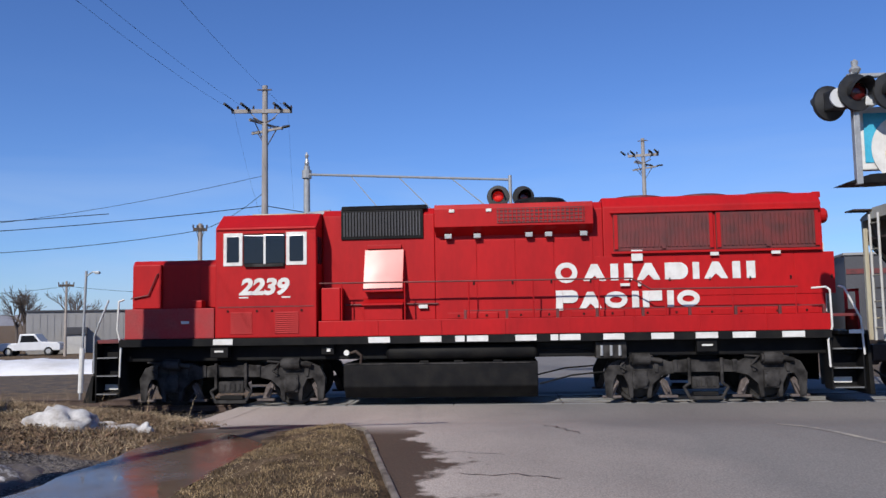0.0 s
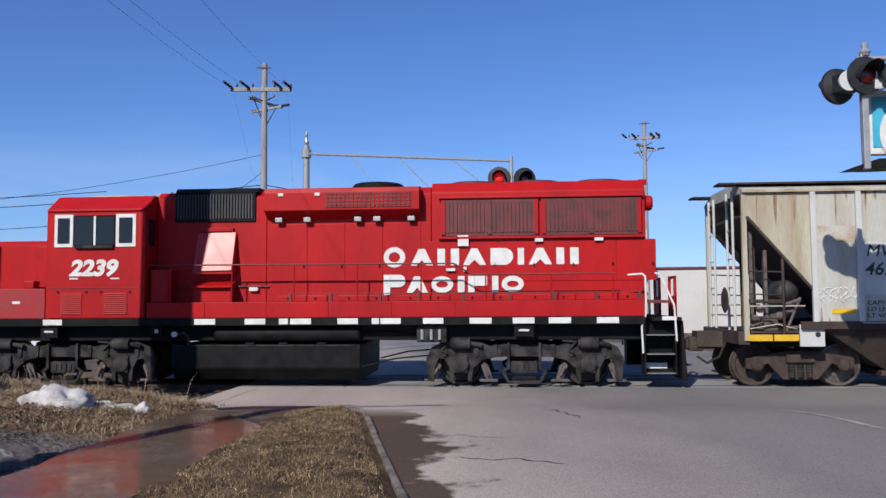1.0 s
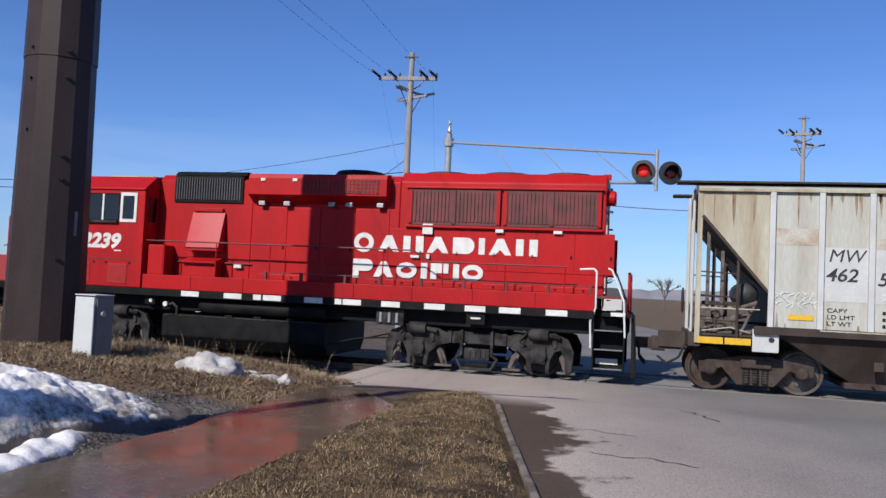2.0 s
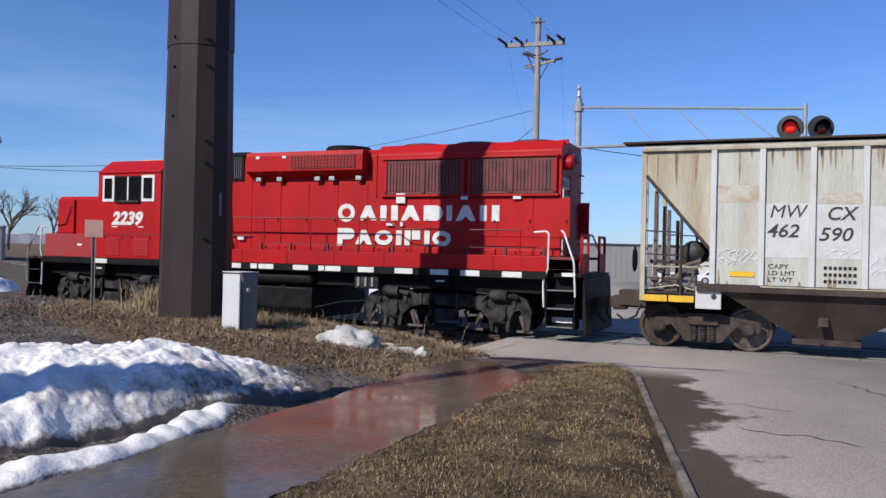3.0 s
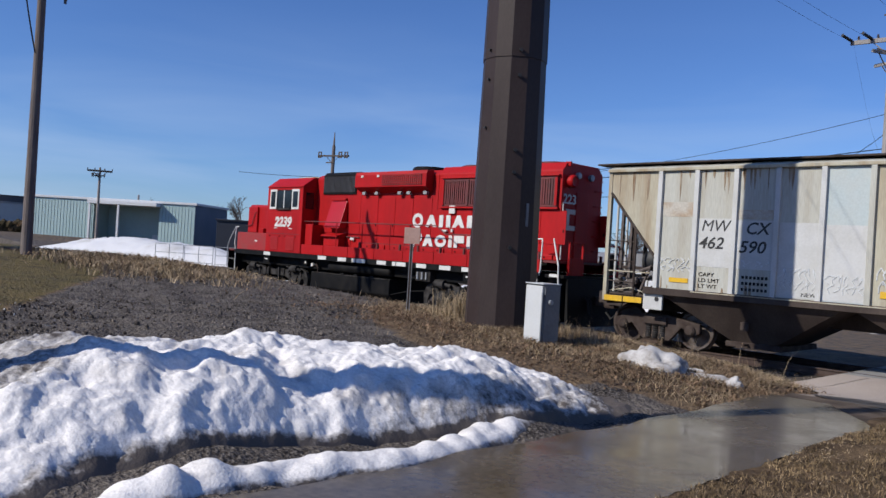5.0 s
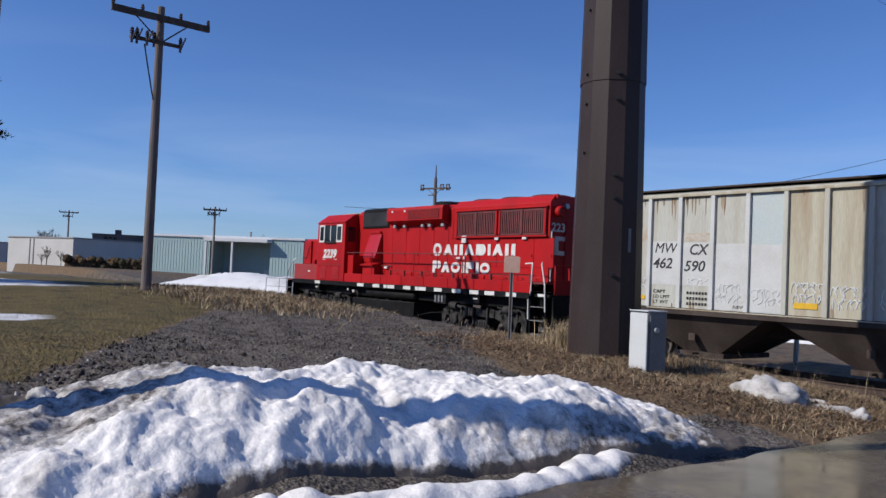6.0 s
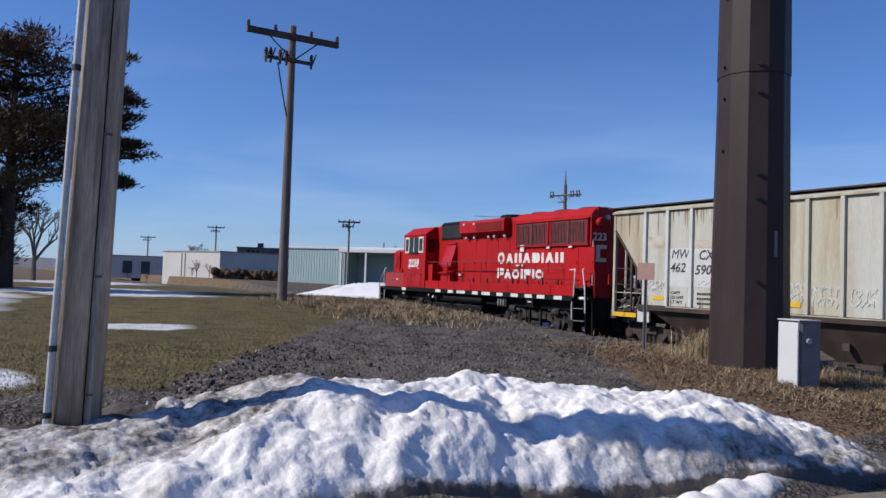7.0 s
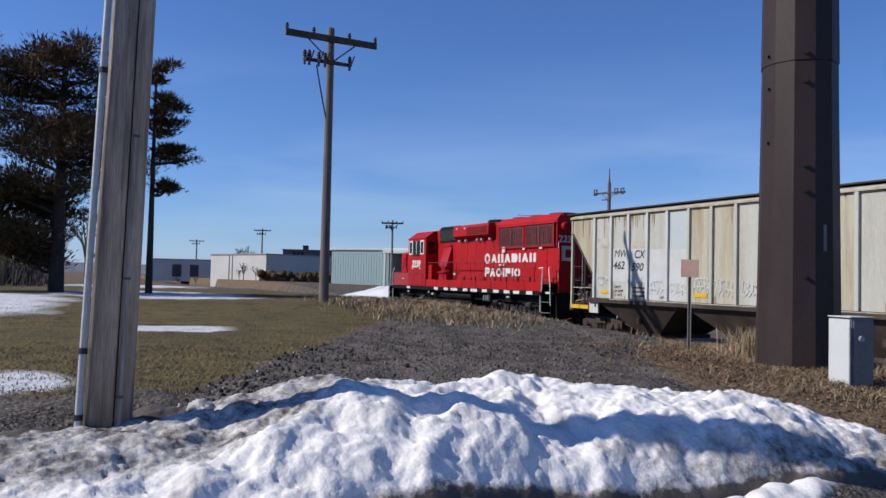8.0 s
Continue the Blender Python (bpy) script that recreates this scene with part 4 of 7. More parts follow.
# ---- poles, signals, signs ----
def make_steel_pole():
    t = thing("steel_sign_pole", "dark brown twelve-sided steel sign pole with bolted joint", "pole", pose(-9.48, 11.04, 0.40))
    def shaft(z0, z1, r0, r1):
        bm = bmesh.new()
        bmesh.ops.create_cone(bm, cap_ends=True, segments=12, radius1=r0, radius2=r1, depth=z1 - z0, matrix=Matrix.Translation((0, 0, (z0 + z1) / 2)) @ Matrix.Rotation(radians(4.5), 4, "Z"))
        return bm
    part("lower_shaft", shaft(-0.4, 4.98, 0.632, 0.558), BROWN_STEEL, t)
    part("upper_shaft", shaft(4.95, 11.0, 0.572, 0.50), BROWN_STEEL, t)
    for a, heights in ((-39.5, (1.67, 2.96, 3.34, 4.62, 5.06)), (-99.5, (3.73, 4.57, 5.08, 6.2))):
        for z in heights:
            r = (0.626 - 0.0138 * z + (0.012 if z > 4.95 else 0)) * 0.968
            c, q = math.cos(radians(a)), math.sin(radians(a))
            part("bolt", rod(bmesh.new(), (c * (r - 0.02), q * (r - 0.02), z), (c * (r + 0.045), q * (r + 0.045), z), 0.036 if a > -90 else 0.022, sides=6), SIGNAL_BLACK, t)
    plate = part("plate", B(0.562, 0.585, -0.028, 0.028, 2.05, 2.45, bevel=0.004), CABINET_SIDE, t, "small scratched steel plate")
    plate.data.transform(Matrix.Rotation(radians(-9.5), 4, "Z"))


def make_cabinet():
    t = thing("signal_cabinet", "silver aluminium signal cabinet beside the steel pole", "cabinet", pose(-8.05, 10.42, 0.44, 0, 0, -9))
    # pale door, darker body and side: sun and shade are put into the colours
    part("body", B(-0.20, 0.20, -0.17, 0.19, 0, 1.07, bevel=0.012), CABINET_SIDE, t, "cabinet body in a grey darkened for its shaded side")
    part("door", B(-0.195, 0.185, -0.192, -0.173, 0.02, 1.05, bevel=0.006), CABINET, t, "pale silver cabinet door")
    part("lid", B(-0.21, 0.21, -0.20, 0.20, 1.074, 1.09, bevel=0.006), CABINET, t)
    part("side_panel", B(0.203, 0.216, -0.15, 0.17, 0.04, 1.03, bevel=0.006), CABINET_SIDE, t)
    part("handle", rod(bmesh.new(), (0.222, -0.05, 0.80), (0.262, -0.05, 0.80), 0.04), GALV, t)
    part("hinge", rod(bmesh.new(), (0.195, -0.195, 0.2), (0.195, -0.195, 0.95), 0.012), GALV, t)


def make_small_sign():
    t = thing("track_sign", "faded square sign plate on a thin steel post", "sign", pose(-11.8, 10.95, ground_z(-11.8, 10.95) - 0.1, 0, 0, 46))
    part("post", B(-0.020, 0.020, -0.02, 0.0, 0, 1.62, bevel=0.005), RUSTY, t, "thin rusty steel post")
    for q in (-1, 1):
        part("flange", B(q * 0.026 - 0.006, q * 0.026 + 0.006, -0.02, 0.012, 0, 1.60), GALV, t)
    part("plate", B(-0.155, 0.155, -0.034, -0.024, 1.45, 1.77, bevel=0.004), SIGN_BACK, t, "faded pinkish sign plate")


def taper(bm, h, r0, r1, sides=14, lean=0.0):
    return rod(bm, (0, 0, -0.5), (lean, 0, h), r0, r1, sides)


def insulator(bm, x, y, z, s=1.0):
    lathe(bm, [(0.02 * s, 0), (0.05 * s, 0.02 * s), (0.03 * s, 0.05 * s), (0.055 * s, 0.07 * s), (0.03 * s, 0.10 * s), (0.045 * s, 0.12 * s), (0.02 * s, 0.16 * s)], (x, y, z), "z", 10)
    return bm


def make_wood_pole():
    t = thing("utility_pole", "thick weathered grey wooden utility pole with conduits", "pole", pose(-7.17, 1.03, 0.45, -1.4, 0, 0))
    part("shaft", taper(bmesh.new(), 9.2, 0.183, 0.125, 36), WOOD_POLE, t, smooth=True)
    turned = Matrix.Rotation(radians(30), 4, "Z")
    def aloft(name, bm, mat, label=""):
        part(name, bm, mat, t, label).data.transform(turned)
    aloft("crossarm", B(-1.6, 2.1, -0.26, -0.14, 8.62, 8.76, bevel=0.012), WOOD_DARK, "dark wooden crossarm")
    for q in (-1, 1):
        aloft("brace", rod(bmesh.new(), (q * 0.75, -0.15, 8.64), (q * 0.10, -0.13, 8.0), 0.02, sides=6), GALV)
        for x in (0.7, 1.5):
            aloft("insulator", insulator(bmesh.new(), q * x, -0.20, 8.76, 1.1), INSULATOR)
    part("conduit", tube(bmesh.new(), [(0.09, -0.215, 0.0), (0.075, -0.18, 6), (0.07, -0.16, 8.4)], 0.027, 12), PVC, t, "pale plastic conduit strapped to the pole")
    part("ground_moulding", rod(bmesh.new(), (0.172, 0.068, 0.0), (0.155, 0.060, 2.55), 0.017), WOOD_POLE, t, "grey ground-wire moulding")
    part("ground_wire", rod(bmesh.new(), (0.182, 0.03, 0.0), (0.126, 0.02, 9.0), 0.005, sides=6), BLACK, t)
    for z in (0.35, 0.85, 3.0, 5.0):
        part("strap", rod(bmesh.new(), (0.09, -0.215 + 0.006 * z, z - 0.022), (0.09, -0.215 + 0.006 * z, z + 0.022), 0.034), SIGNAL_BLACK, t)
    for z in (0.5, 1.4, 2.5, 3.6):
        part("staple", B(0.14, 0.190 - 0.0065 * z, 0.04, 0.09, z, z + 0.02, bevel=0.004), STEEL, t)


def cross_pole(name, label, x, y, h, arm, turn, second, r0=0.16, r1=0.10, gz=None, m2=None, arm_mat=None, skew=1.0, drop=0.0):
    z = ground_z(x, y) if gz is None else gz
    t = thing(name, label, "pole", pose(x, y, z, 0, 0, turn), "utility poles")
    part("shaft", taper(bmesh.new(), h - z, r0, r1), m2 or WOOD_POLE, t)
    top = h - z - drop
    aw = arm / 2
    am = arm_mat or WOOD_DARK
    part("crossarm", B(-aw * skew, aw, -0.17, -0.06, top - 0.46, top - 0.27, bevel=0.01), am, t)
    for s in (-1, 1):
        part("brace", rod(bmesh.new(), (s * aw * 0.55, -0.12, top - 0.42), (s * 0.06, -0.12, top - 1.05), 0.022, sides=6), am, t)
    for k in (-0.97, -0.4, 0.38, 0.97):
        part("insulator", insulator(bmesh.new(), k * aw, -0.115, top - 0.275, 1.2), INSULATOR, t)
    if second:
        zz = top - second
        part("lower_crossarm", B(-aw * 0.62, aw * 0.42, -0.17, -0.07, zz, zz + 0.10, bevel=0.01), am, t)
        for k in (-0.60, -0.50, -0.30, -0.16, 0.38):
            bm = insulator(bmesh.new(), k * aw, -0.2, zz + 0.10, 1.3)
            rod(bm, (k * aw, -0.2, zz - 0.14), (k * aw, -0.2, zz + 0.12), 0.04, sides=8)
            rod(bm, (k * aw, -0.2, zz - 0.10), (k * aw + 0.10, -0.34, zz + 0.30), 0.025, sides=6)
            part("cutout", bm, INSULATOR, t, "fuse cutout on a bracket")
    return t


def dead_end_gear(t, top, aw):
    """Buck arms turned across the main arm, Y-braces, and strain insulators that run out along the line."""
    for zz, turn_, l in ((top - 1.0, 58, 0.95), (top - 1.35, -35, 1.05)):
        m = Matrix.Rotation(radians(turn_), 4, "Z")
        part("buck_arm", B(-l, l, 0.08, 0.18, zz, zz + 0.11, bevel=0.01), POLE_PALE, t).data.transform(m)
        for q in (-1, 1):
            part("brace", rod(bmesh.new(), (q * l * 0.6, 0.13, zz), (q * 0.07, 0.1, zz - 0.7), 0.025, sides=6), WOOD_DARK, t).data.transform(m)
            part("strain_insulator", lathe(bmesh.new(), [(0.03 + 0.045 * (k % 2), k * 0.05) for k in range(11)], (q * l, 0.13, zz + 0.08), "x", 8), SIGNAL_BLACK, t).data.transform(m)
    for k in (-1.15, -0.55, 0.62, 0.98):
        bm = lathe(bmesh.new(), [(0.03 + 0.05 * (i % 2), -0.06 * i) for i in range(12)], (0, 0, 0), "y", 8)
        part("strain_insulator", bm, SIGNAL_BLACK, t).data.transform(Matrix.Translation((k * aw, -0.17, top - 0.30)) @ Matrix.Rotation(radians(-25), 4, "Z") @ Matrix.Rotation(radians(-14), 4, "X"))
    for q in (-1, 1):
        part("jumper_bracket", rod(bmesh.new(), (0, -0.1, top - 0.95), (q * 0.55, -0.2, top - 0.72), 0.03, sides=6), WOOD_DARK, t)
    part("top_pin", B(-0.35, 0.35, -0.16, -0.10, top + 0.68, top + 0.74), WOOD_DARK, t)


def spike_pole(x, y, h):
    """A pole whose slim top stands well over one short arm with framed brackets at its ends."""
    z = ground_z(x, y)
    top = h - z
    t = thing("utility_pole", "grey utility pole with a spiked top and short arm", "pole", pose(x, y, z, 0, 0, 20), "utility poles")
    part("shaft", taper(bmesh.new(), top - 1.2, 0.20, 0.14), POLE_GREY, t)
    part("spike", rod(bmesh.new(), (0, 0, top - 1.25), (0, 0, top), 0.10, 0.03, 8), POLE_GREY, t)
    zz = top - 2.15
    part("crossarm", B(-1.45, 1.65, -0.19, -0.07, zz, zz + 0.14, bevel=0.01), WOOD_DARK, t)
    for a in (-1.4, 0.65, 1.25):
        bm = B(a, a + 0.36, -0.25, -0.19, zz - 0.12, zz - 0.03)
        box(bm, a, a + 0.36, -0.25, -0.19, zz + 0.33, zz + 0.42)
        box(bm, a, a + 0.09, -0.25, -0.19, zz - 0.12, zz + 0.42)
        box(bm, a + 0.27, a + 0.36, -0.25, -0.19, zz - 0.12, zz + 0.42)
        part("bracket", bm, WOOD_DARK, t)
    part("lower_arm", B(-0.6, 0.25, -0.19, -0.10, zz - 0.55, zz - 0.46), WOOD_DARK, t)
    for q in (-1, 1):
        part("brace", rod(bmesh.new(), (q * 0.6, -0.13, zz), (q * 0.08, -0.12, zz - 0.5), 0.025, sides=6), WOOD_DARK, t)
    part("riser", rod(bmesh.new(), (-0.24, -0.05, 0), (-0.20, -0.05, top * 0.62), 0.05, sides=8), POLE_PALE, t, "pale riser pipe")


def wire(name, points, sag, r=0.012, n=14, label="thin black overhead wire"):
    for a, b in zip(points, points[1:]):
        a, b = Vector(a), Vector(b)
        pts = [a.lerp(b, i / n) - Vector((0, 0, sag * 4 * (i / n) * (1 - i / n))) for i in range(n + 1)]
        bm = bmesh.new()
        side = (b - a).cross(Vector((0, 0, 1)))
        side = (side.normalized() if side.length > 1e-6 else Vector((1, 0, 0))) * r
        up = Vector((0, 0, r)) if abs((b - a).normalized().z) < 0.9 else Vector((0, r, 0))
        rings = [[bm.verts.new(p + d) for d in (side, up, -side, -up)] for p in pts]
        for p, q in zip(rings, rings[1:]):
            for k in range(4):
                bm.faces.new((p[k], p[(k + 1) % 4], q[(k + 1) % 4], q[k]))
        solid(name, bm, BLACK, label, "wire", "overhead wires")


def lamp_unit(t, x, y, z, turn, lit, r=0.36):
    """A crossing lamp: round background disc, hood, lens."""
    m = Matrix.Translation((x, y, z)) @ Matrix.Rotation(radians(turn), 4, "Z")
    def add(name, bm, mat, parent, label="", smooth=False):
        ob = part(name, bm, mat, parent, label, smooth)
        ob.data.transform(m)
        return ob
    disc = add("backplate", lathe(bmesh.new(), [(r * 0.5, 0.10), (r * 0.96, 0.05), (r, 0.0), (r * 0.97, -0.02), (r * 0.5, -0.03)], (0, 0, 0), "y", 30), SIGNAL_BLACK, t)
    bm = bmesh.new()
    rr, n = r * 0.60, 20
    for i in range(n):
        a0, a1 = radians(-20 + 220 * i / n), radians(-20 + 220 * (i + 1) / n)
        l0, l1 = -0.33 * (0.35 + 0.65 * math.sin(a0 * 0.82 + 0.3)), -0.33 * (0.35 + 0.65 * math.sin(a1 * 0.82 + 0.3))
        for q in ((1.0, 0.965),):
            o = [bm.verts.new((rr * c * math.cos(a), yy, rr * c * math.sin(a))) for c in q for a, yy in ((a0, -0.02), (a1, -0.02), (a1, l1), (a0, l0))]
            bm.faces.new(o[:4])
            bm.faces.new(o[7:3:-1])
            bm.faces.new((o[3], o[2], o[6], o[7]))
    add("hood", bm, SIGNAL_BLACK, t)
    add("lens", lathe(bmesh.new(), [(rr * 0.80, -0.025), (rr * 0.78, -0.05), (rr * 0.45, -0.075), (0.01, -0.085)], (0, 0, 0), "y", 24), LENS_LIT if lit else LENS_DARK, t, "lit red lens" if lit else "dark red lens", True)
    add("housing", B(-0.16, 0.16, 0.05, 0.30, -0.16, 0.16, bevel=0.03), SIGNAL_BLACK, t)


def make_far_cantilever():
    t = thing("crossing_signal", "galvanised cantilever crossing signal with two red lamps", "crossing signal")
    mx, my = -7.6, 30.7
    z0 = ground_z(mx, my)
    part("mast", rod(bmesh.new(), (mx, my, z0), (mx, my, 8.0), 0.17, 0.12, 14), GALV, t)
    part("finial", lathe(bmesh.new(), [(0.06, 0), (0.10, 0.1), (0.05, 0.3), (0.08, 0.42), (0.02, 0.55)], (mx, my, 8.0), "z", 10), GALV, t)
    a, b = Vector((mx, my, 7.66)), Vector((0.4, 25.65, 6.36))
    part("upper_arm", rod(bmesh.new(), a, b, 0.05, 0.04), GALV, t)
    c, d = Vector((mx, my, 6.1)), Vector((0.4, 25.65, 5.45))
    part("lower_arm", rod(bmesh.new(), c, d, 0.06, 0.05), GALV, t)
    for k in (0.25, 0.5, 0.75):
        part("strut", rod(bmesh.new(), a.lerp(b, k), c.lerp(d, k + 0.16), 0.018, sides=6), GALV, t)
    part("collar", rod(bmesh.new(), (mx, my, 7.5), (mx, my, 7.82), 0.19), GALV, t)
    part("post", rod(bmesh.new(), (0.42, 25.65, 5.2), (0.42, 25.65, 6.5), 0.06), GALV, t)
    lamp_unit(t, 0.02, 25.6, 5.80, -3, True, 0.37)
    lamp_unit(t, 0.84, 25.6, 5.76, 14, False, 0.37)


def make_near_signal():
    t = thing("crossing_signal", "black crossing signal lamps on a steel mast", "crossing signal")
    part("mast", rod(bmesh.new(), (6.98, 13.0, 0.2), (6.98, 13.0, 6.0), 0.12), GALV, t)
    part("upright", B(6.06, 6.16, 13.16, 13.28, 4.0, 5.9, bevel=0.01), GALV, t)
    part("crossarm", rod(bmesh.new(), (6.0, 13.2, 5.83), (7.4, 13.1, 5.80), 0.045), GALV, t)
    part("finial", lathe(bmesh.new(), [(0.07, 0), (0.10, 0.06), (0.05, 0.12), (0.06, 0.2), (0.01, 0.24)], (6.14, 13.2, 5.88), "z", 10), GALV, t)
    lamp_unit(t, 5.78, 13.45, 5.44, 196, False, 0.31)
    part("lamp_door", lathe(bmesh.new(), [(0.17, -0.02), (0.17, 0.02), (0.12, 0.05)], (5.84, 13.10, 5.45), "y", 24), CABINET, t, "pale round lamp door")
    lamp_unit(t, 6.10, 13.10, 5.53, 12, False, 0.32)
    lamp_unit(t, 6.62, 13.00, 5.50, 8, False, 0.32)
    part("clamp", B(6.22, 6.42, 13.1, 13.3, 5.3, 5.6, bevel=0.03), CABINET, t)
    s = thing("advertising_sign", "framed picture sign on a dark steel bracket", "sign")
    part("frame", B(6.20, 8.4, 13.45, 13.62, 4.28, 5.36, bevel=0.02), WHITE, s, "white sign frame")
    part("picture", B(6.33, 8.3, 13.435, 13.448, 4.40, 5.25), SKY_PICTURE, s, "blue printed picture panel")
    part("shape", lathe(bmesh.new(), [(0.62, -0.004), (0.62, 0.004)], (7.05, 13.425, 4.62), "y", 32), WHITE, s, "plain white round shape")
    part("shape", lathe(bmesh.new(), [(0.30, -0.004), (0.30, 0.004)], (6.95, 13.405, 4.52), "y", 32), YELLOW, s, "plain yellow round shape")
    part("bracket", prism(bmesh.new(), [(5.86, 4.02), (6.3, 4.17), (8.6, 4.27), (8.6, 4.17), (7.2, 4.05), (6.4, 4.02)], 13.2, 13.7, "y", bevel=0.01), BLACK, s)
    part("post", rod(bmesh.new(), (7.6, 13.55, 0.2), (7.6, 13.55, 4.3), 0.10), BLACK, s)


make_steel_pole()
make_cabinet()
make_small_sign()
make_wood_pole()
cross_pole("utility_pole", "dark wooden utility pole with a long crossarm on the bank", -24.35, 7.83, 9.58, 2.95, 93, 1.15, 0.155, 0.105, m2=POLE_GREY)
dead_end_gear(cross_pole("utility_pole", "tall weathered utility pole with crossed arms and wires", -11.5, 37.9, 13.5, 2.7, 6, 0, 0.20, 0.13, m2=POLE_PALE, arm_mat=POLE_PALE, skew=1.2, drop=0.95), 12.55 - ground_z(-11.5, 37.9), 1.35)
dead_end_gear(cross_pole("utility_pole", "pale utility pole with crossed arms behind the road", 10.4, 58.7, 14.7, 2.2, -10, 0, 0.2, 0.13, m2=POLE_PALE, arm_mat=POLE_PALE, drop=0.9), 13.8 - ground_z(10.4, 58.7), 1.1)
spike_pole(-56.2, 41.9, 11.55)
cross_pole("utility_pole", "utility pole before the teal building", -83.8, 33.1, 8.3, 2.4, 66, 0.9, 0.16, 0.11)
cross_pole("utility_pole", "distant utility pole beyond the lots", -147, 32.4, 10.3, 3.0, 70, 1.1, 0.2, 0.13)
cross_pole("utility_pole", "distant utility pole beyond the lots", -198, 28, 9.9, 3.4, 70, 1.1, 0.22, 0.15)
cross_pole("utility_pole", "distant utility pole beyond the lots", -215, 12, 9.0, 3.4, 70, 1.1, 0.22, 0.15)
make_far_cantilever()
make_near_signal()
# slack dead-end wires of the tall pole
wire("overhead_wire", [(-12.9, 37.4, 12.1), (-11.4, 38.2, 6.0)], 0.5, 0.012)
wire("overhead_wire", [(-10.4, 38.1, 12.2), (-10.0, 38.3, 5.0)], 0.2, 0.012)
for a, b in (((-13.0, 37.4, 12.2), (-8.3, 0.4, 9.2)), ((-12.2, 37.5, 12.2), (-7.9, 0.7, 9.2)), ((-10.3, 37.7, 12.2), (-5.8, 1.8, 9.2))):
    wire("overhead_wire", [a, b], 0.5, 0.006)
wire("overhead_wire", [(-56, 42, 7.6), (-11.5, 37.9, 7.5), (10.4, 58.7, 8.4)], 0.9, 0.02)
wire("overhead_wire", [(-70, 41, 8.4), (-20.5, 40, 7.6)], 0.8, 0.02)
wire("overhead_wire", [(-24.22, 7.36, 8.35), (-24.22, 7.70, 6.75)], 0.04, 0.022, 5, "pale slack cable on the pole")


# ---- locomotive: x along the track, y across (near side negative), z from the rail head ----
def wheelset(r, label_mat=STEEL, spokes=False):
    bm = bmesh.new()
    for s in (-1, 1):
        prof = [(0.10, 0.0), (0.16, -0.03), (r * 0.80, -0.015), (r * 0.86, -0.07), (r * 0.97, -0.07), (r, -0.055), (r * 1.0, 0.04), (r + 0.028, 0.055), (r + 0.02, 0.075), (r * 0.86, 0.07), (r * 0.8, 0.03), (0.1, 0.06)]
        lathe(bm, [(a, -s * b) for a, b in prof][::-s or 1], (0, s * 0.78, 0), "y", 36)
        for i in range(3):
            a = i * 2.094
            lathe(bm, [(0.045, s * 0.0), (0.045, s * 0.045)], (math.cos(a) * r * 0.52, s * 0.79, math.sin(a) * r * 0.52), "y", 10)
    rod(bm, (0, -1.0, 0), (0, 1.0, 0), 0.085, sides=14)
    return bm


RIGGING = material("pale_rusty_brake_steel", (0.11, 0.088, 0.08), 0.7, second=(0.05, 0.037, 0.033), amount=0.9, scale=7, fine=40, bump=0.2)


